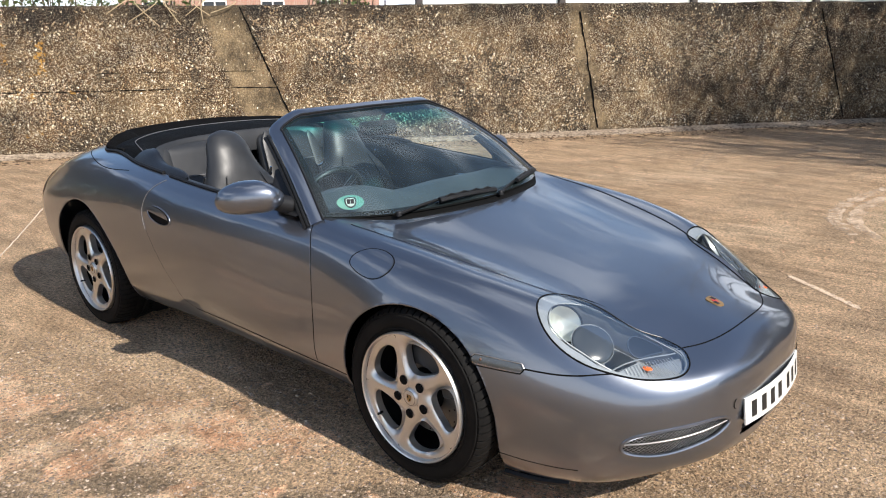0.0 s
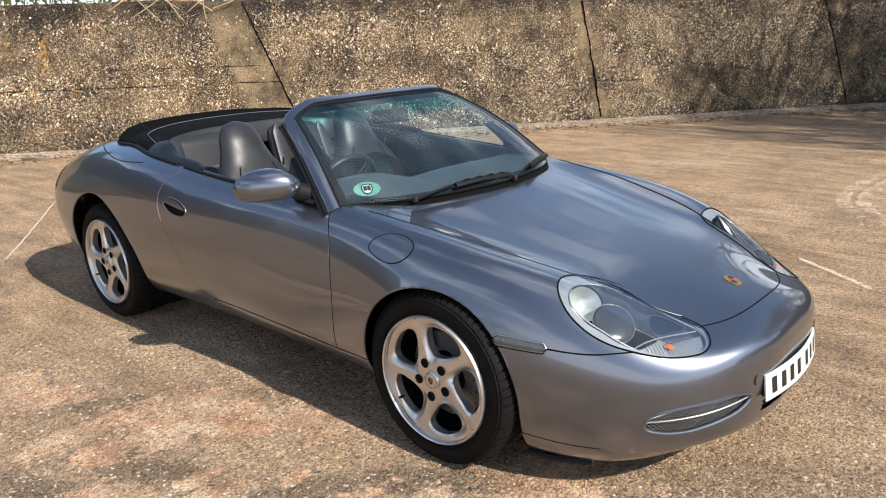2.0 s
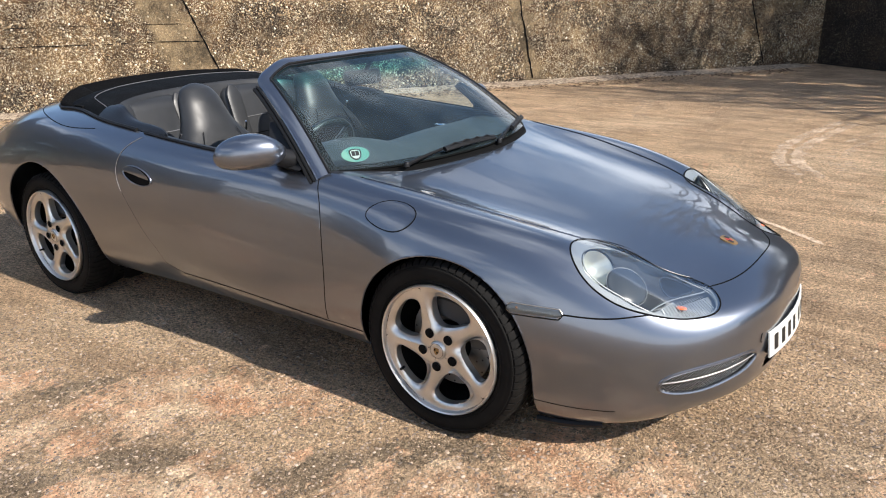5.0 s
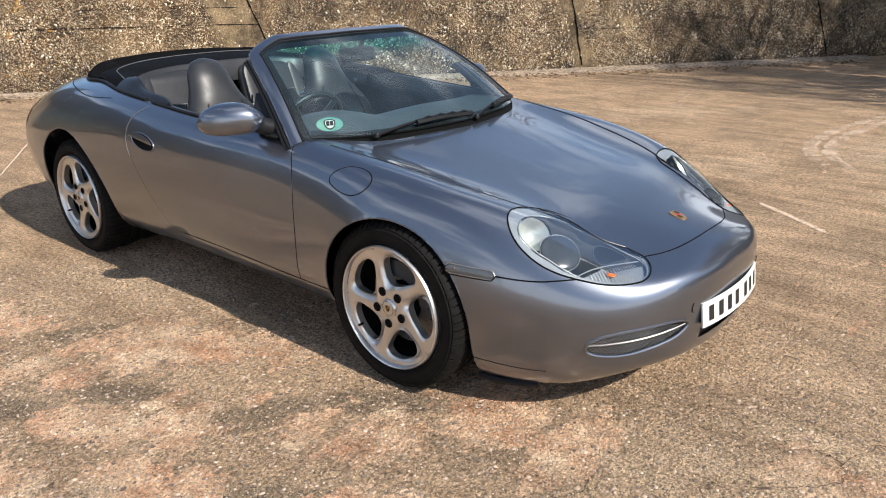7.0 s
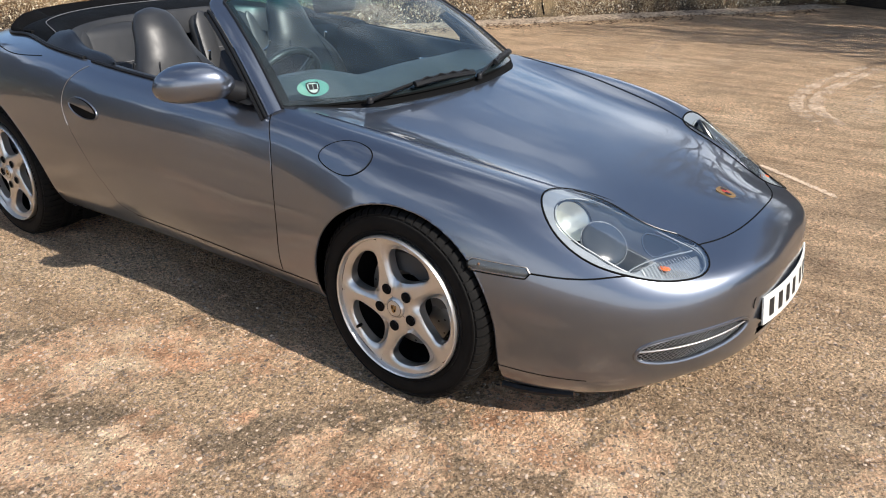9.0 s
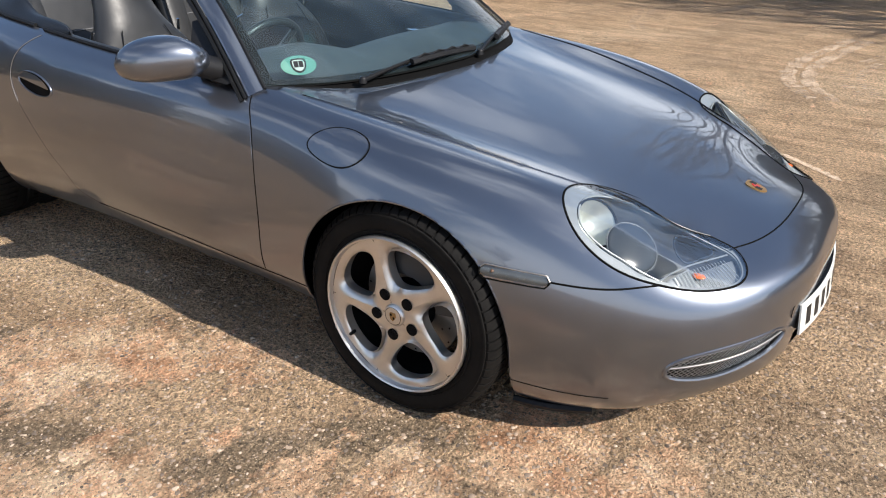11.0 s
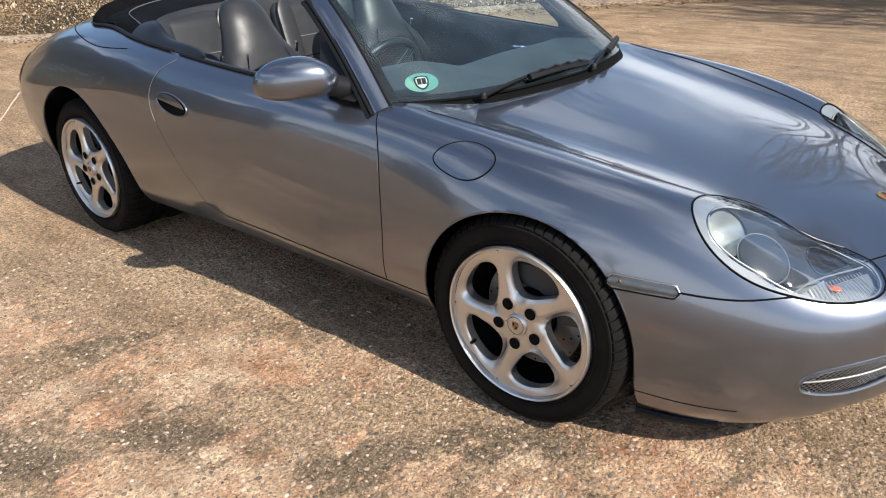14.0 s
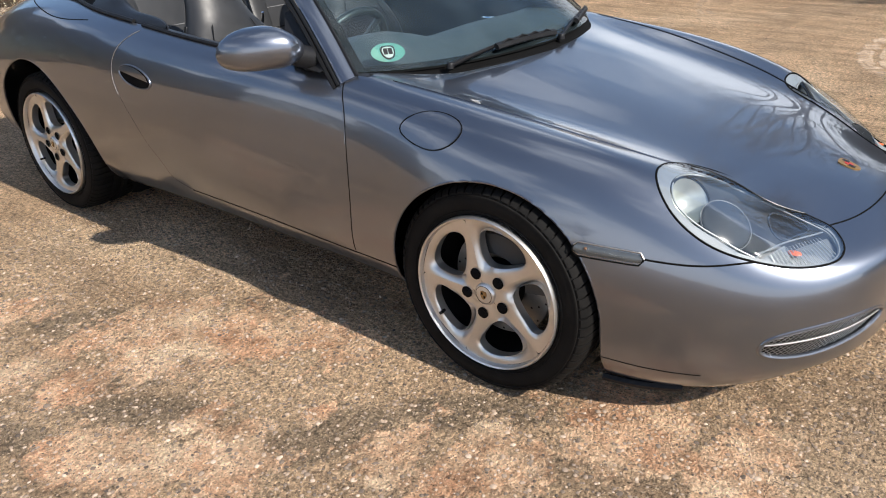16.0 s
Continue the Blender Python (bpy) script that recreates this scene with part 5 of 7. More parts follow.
    lathe(bm, [(.075, face + .085), (.159, face + .085), (.161, face + .088), (.159, face + .112), (.075, face + .112)], seg=72)
    disc = part("brake_disc", bm, m_disc, parent)
    bm = bmesh.new()
    for i in range(42):
        a = i * math.tau / 42
        for r in (.095 + .018 * (i % 3), ):
            lathe(bm, [(.0, face + .0842), (.0036, face + .0842)], ((r + .02) * math.cos(a), 0, (r + .02) * math.sin(a)), 6)
    part("disc_holes", bm, GAP, disc)["kind"] = "stuff"
    # bell in the same black, also for shade inside the wheel
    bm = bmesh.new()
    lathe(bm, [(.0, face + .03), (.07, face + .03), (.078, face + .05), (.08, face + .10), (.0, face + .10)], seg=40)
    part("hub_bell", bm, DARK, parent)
    bm = bmesh.new()
    rings = []
    for i in range(13):
        a = radians(62 + (i - 6) * 9) if parent["front"] else radians(118 + (i - 6) * 9)
        rings.append([(r * math.cos(a), face + y, r * math.sin(a)) for r, y in ((.105, .052), (.165, .055), (.172, .065), (.172, .125), (.165, .13), (.105, .13))])
    blob(bm, rings)
    part("brake_caliper", bm, m_caliper, parent)


GOLD = m_plain("worn_gold_enamel", (0.33, 0.20, 0.075), 0.35, 0.5)
m_disc = m_plain("drilled_disc_steel", (0.24, 0.225, 0.205), 0.45, 0.8)
m_caliper = m_plain("dark_caliper", (0.03, 0.03, 0.03), 0.5)


def wheels():
    for ax, y, wide, face, rot in ((AXLE_F, 0.700, .204, -.100, 0), (AXLE_R, 0.702, .250, -.122, -3)):
        for side in (-1, 1):
            e = new("wheel")
            e["front"] = ax > 0
            e.parent = car
            wheel_parts(e, rot, face, wide)
            e.matrix_basis = pose(ax, side * y, WHEEL_Z, 0, 0, 0 if side < 0 else 180)
            del e["front"]


wheels()


# ---- lamps, openings and trim of the body ----
LENS = m_thin_glass("clear_lamp_lens", (0.93, 0.95, 0.95), 0.0)
DULL = m_plain("dull_amber_bulb", (0.16, 0.075, 0.035), 0.4)
ORANGE = m_plain("orange_bulb", (0.85, 0.16, 0.03), 0.3)
MIRRORED = Mat("lamp_reflector", (0.78, 0.79, 0.78), 0.16, 1.0).m
SMOKE = m_plain("smoky_lamp_bowl", (0.012, 0.013, 0.014), 0.35, 0.0)
WHITE = m_plain("reflective_white_plate", (0.62, 0.62, 0.58), 0.4)
BLACK = m_plain("black_print", (0.01, 0.01, 0.01), 0.5)
m_flash = m_plain("grey_flasher_bowl", (0.13, 0.135, 0.14), 0.35, 0.5)
RED = m_plain("red_enamel", (0.45, 0.03, 0.02), 0.3)


def fill(poly, rings, z_of, k=1.0):
    """A disc of quads that fills a closed outline; z_of places each (x, y) in space."""
    p = np.asarray(poly)
    mid = p.mean(0)
    n = len(p)
    verts, faces = [z_of(*mid)], []
    for r in range(1, rings + 1):
        for q in p:
            s = mid + (q - mid) * (r / rings) * k
            verts.append(z_of(*s))
    for i in range(n):
        faces.append((0, 1 + i, 1 + (i + 1) % n))
    for r in range(rings - 1):
        for i in range(n):
            a, b = 1 + r * n, 1 + (r + 1) * n
            faces.append((a + i, b + i, b + (i + 1) % n, a + (i + 1) % n))
    return verts, faces


def mirrored(vs, s):
    return [(v[0], s * v[1], v[2]) for v in vs]


def shrink(poly, d):
    """The outline moved inwards by about d."""
    p = np.asarray(poly)
    t = np.roll(p, -1, 0) - np.roll(p, 1, 0)
    t /= np.linalg.norm(t, axis=1, keepdims=True)
    nrm = np.stack([-t[:, 1], t[:, 0]], 1)
    mid = p.mean(0)
    if ((nrm * (mid - p)).sum(1)).mean() < 0:
        nrm = -nrm
    q = p + nrm * d
    for _ in range(4):
        q = (np.roll(q, 1, 0) + 2 * q + np.roll(q, -1, 0)) / 4
    return q


def headlamp(s):
    lampo = new("headlamp")
    lampo.parent = car
    v, f = fill(LAMP, 10, lambda x, y: tuple(top_hit(x, y, 0.0015)))
    piece("lens", mirrored(v, s), f, LENS, lampo).visible_shadow = False
    # pale shell band just under the lens, then the bowl
    n = len(LAMP)
    # and narrow along the flasher
    inner = shrink(LAMP, 0.021)
    slim = np.clip((LAMP[:, 0] - 1.74) / .10, 0, 1)[:, None] * .70
    inner = inner + (LAMP - inner) * slim
    # the band is wider at the rear corner
    rear = np.clip((1.62 - LAMP[:, 0]) / .09, 0, 1)[:, None]
    inner = inner + rear * np.array([.022, .004])
    bowl = shrink(inner, 0.012)
    rows = [[tuple(top_hit(x, y, -0.004)) for x, y in LAMP], [tuple(top_hit(x, y, -0.007)) for x, y in shrink(LAMP, .010)], [tuple(top_hit(x, y, -0.012)) for x, y in inner]]
    bm = bmesh.new()
    vs = [[bm.verts.new((p[0], s * p[1], p[2])) for p in r] for r in rows]
    for a, b in zip(vs, vs[1:]):
        for i in range(n):
            bm.faces.new((a[i], a[(i + 1) % n], b[(i + 1) % n], b[i]))
    shell = part("shell_band", bm, LAMPGREY, lampo)
    bm = bmesh.new()
    down = Vector((-.055, .012, -.060))
    rows = [[Vector(top_hit(x, y, -0.012)) for x, y in inner], [Vector(top_hit(x, y, -0.03)) + down * .3 for x, y in bowl], [Vector(top_hit(x, y, -.03)) + down for x, y in shrink(bowl, .01)]]
    vs = [[bm.verts.new((p[0], s * p[1], p[2])) for p in r] for r in rows]
    for a, b in zip(vs, vs[1:]):
        for i in range(n):
            bm.faces.new((a[i], a[(i + 1) % n], b[(i + 1) % n], b[i]))
    c = bm.verts.new((1.75, s * -.50, .50))
    for i in range(n):
        bm.faces.new((vs[-1][i], vs[-1][(i + 1) % n], c))
    part("bowl", bm, CHAMBER, lampo)

    def dish(x, y, r, sink, name, mat, ring=True, aim=(.80, -.22, .42), bulb=True):
        q = Vector(top_hit(x, y)) - Vector((0, 0, sink))
        m = Matrix.Translation((q.x, s * q.y, q.z)) @ Vector((aim[0], s * aim[1], aim[2])).to_track_quat("Z", "Y").to_matrix().to_4x4() @ Matrix.Rotation(radians(90), 4, "X")
        bm = bmesh.new()
        lathe(bm, [(r * t, -r * .7 + r * .7 * t * t) for t in np.linspace(0.02, 1, 10)] + [(r * 1.04, .002), (r * 1.06, -.006)], seg=40)
        bmesh.ops.transform(bm, matrix=m, verts=bm.verts)
        d = part(name, bm, mat, lampo)
        if ring:
            bm = bmesh.new()
            lathe(bm, [(r * 1.02, -.004), (r * 1.02, .006), (r * 1.12, .004), (r * 1.13, -.006)], seg=40)
            bmesh.ops.transform(bm, matrix=m, verts=bm.verts)
            part("trim_ring", bm, SMOKE, d)
        if not bulb:
            return
        bm = bmesh.new()
        bmesh.ops.create_uvsphere(bm, u_segments=16, v_segments=10, radius=r * .20)
        bmesh.ops.transform(bm, matrix=m @ Matrix.Translation((0, -r * .35, 0)), verts=bm.verts)
        part("bulb", bm, MIRRORED if mat is MIRRORED else SMOKE, d)

    dish(1.634, -.566, .058, .042, "main_reflector", PALEBOWL, True, (.68, -.28, .58), False)
    # glass dome of the beam projector
    q = Vector(top_hit(1.728, -.552)) - Vector((0, 0, .044))
    m = Matrix.Translation((q.x, s * q.y, q.z)) @ Vector((.55, s * -.30, .75)).to_track_quat("Z", "Y").to_matrix().to_4x4() @ Matrix.Rotation(radians(90), 4, "X")
    bm = bmesh.new()
    lathe(bm, [(.068 * math.sin(t), .013 * math.cos(t)) for t in np.linspace(0.02, math.pi / 2, 10)] + [(.070, -.004)], seg=44)
    bmesh.ops.transform(bm, matrix=m, verts=bm.verts)
    dome = part("beam_projector", bm, BEAM, lampo)
    bm = bmesh.new()
    lathe(bm, [(.068, .001), (.0695, .002), (.071, -.001)], seg=44)
    bmesh.ops.transform(bm, matrix=m, verts=bm.verts)
    part("projector_ring", bm, CHAMBER, dome)
    bm = bmesh.new()
    tube(bm, mirrored([top_hit(x, y, -.012) for x, y in shrink(inner, .004)], s), .0024, 6, True)
    part("chamber_rim", bm, RIMLIGHT, lampo)
    fogp = spline([(1.806, -.474), (1.803, -.435), (1.836, -.402), (1.884, -.392), (1.872, -.445), (1.850, -.498), (1.828, -.500)], 40, True)
    v, f = fill(fogp, 4, lambda x, y: tuple(top_hit(x, y, -.009)))
    fog = piece("fog_lamp", mirrored(v, s), f, SMOKE, lampo)
    bm = bmesh.new()
    tube(bm, mirrored([top_hit(x, y, -.008) for x, y in fogp], s), .0026, 6, True)
    part("fog_rim", bm, BEAM, fog)
    # divider and ribbed flasher lens
    a, b = Vector((1.808, -.608, 0)), Vector((1.914, -.366, 0))
    pts = [a.lerp(b, t) for t in np.linspace(0, 1, 14)]
    bm = bmesh.new()
    tube(bm, [(p.x, s * p.y, top_hit(p.x, p.y).z - .010) for p in pts], 0.0024, 6)
    part("divider", bm, LAMPGREY, lampo)
    tip = np.array([p for p in shrink(LAMP, .012) if (p[0] - a.x) * (b.y - a.y) - (p[1] - a.y) * (b.x - a.x) > 0.0009])
    if len(tip) > 8:
        vv_, ff_ = fill(tip, 6, lambda x, y: tuple(top_hit(x, y, -.022)))
        flasher = piece("flasher_bowl", mirrored(vv_, s), ff_, CHAMBER, lampo)
        dd = b - a
        # patch in its own grey stands for the flasher's lit outer half
        half = [p for p in tip if (Vector((p[0], p[1], 0)) - a).dot(dd) < .47 * dd.length_squared] + [np.array(a.lerp(b, .47))[:2], np.array(a.lerp(b, .03))[:2]]
        cen = np.mean(half, 0)
        half = sorted(half, key=lambda p: math.atan2(p[1] - cen[1], p[0] - cen[0]))
        v2, f2 = fill(half, 4, lambda x, y: tuple(top_hit(x, y, -.018)))
        piece("flasher_lit_half", mirrored(v2, s), f2, LAMPGREY, flasher)
        d = (b - a).normalized()
        nrm = Vector((-d.y, d.x, 0))
        if nrm.x < 0:
            nrm = -nrm
        for k in range(22):
            t = 0.05 + 0.041 * k
            o = a.lerp(b, t)
            pts = [o + nrm * q for q in np.linspace(.008, .090, 14)]
            keep = [p for p in pts if in_poly(np.array(p.x), np.array(p.y), shrink(LAMP, .008))]
            if len(keep) > 3:
                bm = bmesh.new()
                tube(bm, [(p.x, s * p.y, top_hit(p.x, p.y).z - .013) for p in keep], 0.0012, 5)
                part("lens_rib", bm, RIMLIGHT, flasher)
        o = a.lerp(b, .52) + nrm * .022
        bm = bmesh.new()
        bmesh.ops.create_uvsphere(bm, u_segments=14, v_segments=8, radius=.0135)
        bmesh.ops.transform(bm, matrix=Matrix.Translation((o.x, s * o.y, top_hit(o.x, o.y).z - .018)) @ Matrix.Diagonal((1.3, 1, .35, 1)), verts=bm.verts)
        part("flasher_bulb", bm, ORANGE, flasher)
    # painted infill along the bonnet side of the lamp
    edge = spline([(1.585, -.455), (1.640, -.428), (1.70, -.402), (1.798, -.374), (1.862, -.354)], 24)
    conc = spline([(1.585, -.456), (1.640, -.437), (1.70, -.424), (1.775, -.415), (1.862, -.356)], 24)
    rows = [[tuple(top_hit(*(e_ + (c_ - e_) * t), .0035)) for e_, c_ in zip(edge, conc)] for t in np.linspace(0, 1, 6)]
    v, f = sheet([mirrored(r_, s) for r_ in rows])
    piece("infill", v, f, PAINT, lampo)
    bm = bmesh.new()
    tube(bm, mirrored([top_hit(*q, .0025) for q in conc], s), .0018, 6)
    part("infill_rim", bm, SMOKE, lampo)


BEAM = m_plain("blue_grey_beam_glass", (0.045, 0.054, 0.066), 0.16, 0.0)
PALEBOWL = m_plain("pale_lamp_bowl", (0.58, 0.61, 0.57), 0.32, 0.6)
CHAMBER = m_plain("grey_lamp_chamber", (0.26, 0.28, 0.30), 0.35, 0.4)
RIMLIGHT = m_plain("bright_lamp_rim", (0.36, 0.385, 0.385), 0.4, 0.2)
headlamp(1)
headlamp(-1)


def bumper_trim():
    def nose_hit(y, z, lift=0.0):
        loc, nor, _, _ = SKIN.ray_cast(Vector((3.5, -abs(y), z)), Vector((-1, 0, 0)))
        if loc is None:
            return on_skin((2.0, -abs(y), z), lift)[0]
        return loc + Vector((lift, 0, 0))

    for s in (1, -1):
        gr = new("air_intake")
        gr.parent = car
        bm = bmesh.new()
        tube(bm, [(p.x, s * p.y, p.z) for p in (nose_hit(y, z, -.003) for y, z in GRILLE)], 0.0065, 8, True)
        part("intake_lip", bm, PAINT, gr)
        v, f = fill(GRILLE, 3, lambda y, z: tuple(nose_hit(y, z, -.05)), 1.12)
        piece("intake_back", mirrored(v, s), f, DARK, gr)
        bm = bmesh.new()
        for slope in (1, -1):
            for k in range(-14, 44):
                y0 = -.62 + k * 0.0105
                line = []
                for z in np.linspace(.262, .380, 24):
                    y = y0 + slope * (z - .32) * 0.9
                    if in_poly(np.array(y), np.array(z), GRILLE):
                        p = nose_hit(y, z, -.014)
                        line.append((p.x + .0008 * slope, s * p.y, p.z))
                if len(line) > 1:
                    tube(bm, line, 0.0010, 4)
        part("wire_mesh", bm, STEEL, gr)
        bm = bmesh.new()
        line = [nose_hit(y, .312 + .034 * (y + .6) / .3, -.006) for y in np.linspace(-.600, -.310, 24)]
        tube(bm, [(p.x, s * p.y, p.z) for p in line], 0.0036, 8)
        part("cross_bar", bm, STEEL, gr)
        # tow-eye cap
        c = nose_hit(-.283, .396, .001)
        bm = bmesh.new()
        tube(bm, [(c.x - .002, s * (c.y + math.cos(a) * .014), c.z + math.sin(a) * .017) for a in (k * math.tau / 24 for k in range(24))], 0.0014, 5, True)
        part("tow_eye_cap", bm, GAP, car)
        # shade of the crease low on the bumper's flank, drawn as a black line
        seam([(1.50, -.72, .212), (1.62, -.69, .203), (1.75, -.645, .2)], r=0.0014, name="crease_shade", both=False, sink=-.0002) if s > 0 else None
        # side flasher
        rows = []
        for t in np.linspace(0, 1, 18):
            x = 1.432 + .168 * t
            zc, h = .535 - .006 * t, .0180 * (1 - .15 * t) * (1 - .9 * max(0, (t - .93) / .07) ** 2) * (1 - .5 * max(0, (.05 - t) / .05))
            row = []
            for q in np.linspace(-1, 1, 7):
                p = side_hit(x, zc - .003 + h * q)
                row.append((p.x, s * (p.y - .0015 - .0055 * (1 - q * q)), p.z))
            rows.append(row)
        fl = piece("side_flasher", *sheet(rows), LENS, car)
        rows2 = [[(p[0], p[1] + s * .0045, p[2]) for p in r] for r in rows]
        piece("flasher_back", *sheet(rows2), m_flash, fl)
        bm = bmesh.new()
        tube(bm, [(p[0], p[1] - s * .001, p[2] + .001) for p in (r[-1] for r in rows)], .0022, 6)
        part("bright_edge", bm, STEEL, fl)
        edge = [r[0] for r in rows] + rows[-1][1:] + [r[-1] for r in rows[::-1]] + rows[0][::-1][1:-1]
        bm = bmesh.new()
        tube(bm, edge, 0.0022, 5, True)
        part("flasher_rim", bm, GAP, fl)
        bm = bmesh.new()
        bmesh.ops.create_uvsphere(bm, u_segments=10, v_segments=6, radius=.0045)
        p = side_hit(1.462, .535)
        bmesh.ops.translate(bm, vec=(p.x, s * (p.y - .002), p.z), verts=bm.verts)
        part("bulb", bm, DULL, fl)
    # middle intake below the plate
    bm = bmesh.new()
    rows = [[tuple(nose_hit(y, z, -.045)) if y < 0 else tuple(Vector(nose_hit(y, z, -.045)) * Vector((1, -1, 1))) for y in np.linspace(-.235, .235, 21)] for z in (.25, .285, .32)]
    mid_in = piece("middle_intake", *sheet(rows), DARK, car)
    for slope in (1, -1):
        for k in range(-6, 62):
            y0 = -.30 + k * .0105
            line = []
            for z in np.linspace(.258, .312, 7):
                y = y0 + slope * (z - .285) * .9
                if abs(y) < .230:
                    p = nose_hit(y, z, -.016)
                    line.append((p.x, p.y if y < 0 else -p.y, p.z))
            if len(line) > 1:
                tube(bm, line, 0.0013, 4)
    part("wire_mesh", bm, RUBBER, mid_in)
    # registration plate on a black plinth
    plate = new("number_plate")
    plate.parent = car

    def curved(y, z, d):
        return (2.134 - .44 * y * y - .12 * (z - .357) + d, y, z)

    for nm, hw, hh, d0, d1, mat in (("plinth", .236, .034, -.06, -.006, RUBBER), ("plate", .248, .0440, -.005, 0, WHITE)):
        bm = bmesh.new()
        ys = np.linspace(-hw, hw, 25)
        fr = [[bm.verts.new(curved(y, z, d1)) for y in ys] for z in (.357 - hh, .357 + hh)]
        bk = [[bm.verts.new(curved(y, z, d0)) for y in ys] for z in (.357 - hh, .357 + hh)]
        for i in range(24):
            bm.faces.new((fr[0][i], fr[0][i + 1], fr[1][i + 1], fr[1][i]))
            bm.faces.new((bk[0][i], bk[1][i], bk[1][i + 1], bk[0][i + 1]))
            for r in (0, 1):
                bm.faces.new((fr[r][i], bk[r][i], bk[r][i + 1], fr[r][i + 1]))
        for i in (0, 24):
            bm.faces.new((fr[0][i], fr[1][i], bk[1][i], bk[0][i]))
        part(nm, bm, mat, plate, smooth=False)
    for k, y0 in enumerate((-.222, -.160, -.098, -.036, .052, .114, .176)):
        for z0, z1 in ((.330, .384),):
            bm = bmesh.new()
            ys = np.linspace(y0 + .008, y0 + .038, 5)
            r0, r1 = [bm.verts.new(curved(y, z0, .0012)) for y in ys], [bm.verts.new(curved(y, z1, .0012)) for y in ys]
            for i in range(4):
                bm.faces.new((r0[i], r0[i + 1], r1[i + 1], r1[i]))
            part("plate_bar", bm, BLACK, plate, smooth=False)


bumper_trim()


def side_trim():
    # filler flap on the driver's-side wing
    loop = spline([(.864, -.782, .743), (.880, -.762, .774), (.946, -.730, .798), (1.025, -.727, .788), (1.060, -.746, .764), (1.052, -.773, .736), (1.004, -.795, .710), (.924, -.796, .714)], 60, True)
    seam(loop[::3], r=0.0028, closed=True, both=False, n=80)
    mid = loop.mean(0)
    verts, faces = [on_skin(mid, .0015)[0]], []
    for r in range(1, 7):
        verts += [on_skin(mid + (p - mid) * r / 6 * .965, .0015)[0] for p in loop]
    n = len(loop)
    faces += [(0, 1 + (i + 1) % n, 1 + i) for i in range(n)]
    for r in range(5):
        a, b = 1 + r * n, 1 + (r + 1) * n
        faces += [(a + i, a + (i + 1) % n, b + (i + 1) % n, b + i) for i in range(n)]
    flap = piece("filler_flap", verts, faces, PAINT, car)
    flap.data.normals_split_custom_set_from_vertices([on_skin(v)[1] for v in verts])
    for s in (1, -1):
        # door handle: oval rim, flat black patch for the shaded recess, pull
        dh = new("door_handle")
        dh.parent = car
        ell = []
        for k in range(48):
            a = k * math.tau / 48
            x, z = -.340 + .094 * math.cos(a) , .738 + .036 * math.sin(a) - .012 * math.cos(a)
            ell.append((x, z))
        bm = bmesh.new()
        tube(bm, [(p.x, s * p.y, p.z) for p in (side_hit(x, z, .0012) for x, z in ell)], 0.0036, 8, True)
        part("handle_rim", bm, PAINT, dh)
        v, f = fill(ell, 4, lambda x, z: tuple(side_hit(x, z, .0012)), .96)
        piece("recess_shade", mirrored(v, s), f, GAP, dh)
        up = [(x, z if z > .742 - .13 * (x + .34) else .742 - .13 * (x + .34)) for x, z in ell]
        v, f = fill(up, 5, lambda x, z: tuple(side_hit(x, z, .009 - .05 * abs(z - .757) ** 1.0)), .93)
        piece("pull", mirrored(v, s), f, PAINT, dh)
        # mirror
        mr = new("door_mirror")
        mr.parent = car
        bm = bmesh.new()
        rings = []
        for t in np.linspace(0, 1, 30):
            y = -.755 - (.205 if s > 0 else .15) * t
            g_ = max(0.0, 1 - max(0, (t - .40) / .605) ** 3.0) ** 0.5 if t > .40 else .50 + .50 * math.sin(math.pi / 2 * t / .40)
            g_ = max(g_, .03)
            hz, hx = (.064 if s > 0 else .050) * g_, (.092 if s > 0 else .070) * g_
            zc = .915 + .012 * math.sin(math.pi * t) - .004 * t
            xc = .436 - .105 * t ** 1.3 - (.10 if s < 0 else 0)
            ring = []
            for k in range(32):
                a = k * math.tau / 32
                cs, sn = math.cos(a), math.sin(a)
                u = math.copysign(abs(cs) ** .85, cs)
                ring.append((xc + (u * hx if u > 0 else u * hx * .4), s * y, zc + math.copysign(abs(sn) ** .9, sn) * hz))
            rings.append(ring)
        blob(bm, rings)
        shell = part("mirror_shell", bm, PAINT, mr)
        bm = bmesh.new()
        fx = .455 if s > 0 else .40
        tube(bm, [(fx, s * -.70, .868), (fx, s * -.725, .880), (fx - .01, s * -.785, .905)], [.042, .036, .034], 14)
        part("mirror_foot", bm, PLASTIC, mr)
        bm = bmesh.new()
        gx, gy, gw = (.359, -.865, .07) if s > 0 else (.284, -.83, .045)
        g2 = [(gx + .035 * math.cos(a), s * (gy - gw * math.cos(a)), .923 + .045 * math.sin(a)) for a in (k * math.tau / 28 for k in range(28))]
        bm.faces.new([bm.verts.new(q) for q in g2])
        part("mirror_glass", bm, CHROME, mr, smooth=False)
    # bonnet crest, drawn as a plain shield
    outline = [(-.5, .45), (0, .55), (.5, .45), (.55, 0), (.40, -.40), (0, -.62), (-.40, -.40), (-.55, 0)]
    crest = new("bonnet_crest")
    crest.parent = car
    for nm, k, lift, mat in (("shield", 1.0, .003, GOLD), ("shield_field", .40, .0042, RED)):
        bm = bmesh.new()
        o = spline(outline, 32, True)
        pts = []
        for a, b in o:
            # the shield's top points to the windscreen
            x, y = 1.884 - b * .052 * k, a * .042 * k
            p = top_hit(x, max(abs(y), .0005), lift)
            pts.append(bm.verts.new((x, y, p.z)))
        bm.faces.new(pts)
        low = [bm.verts.new(v.co - Vector((0, 0, .004))) for v in pts]
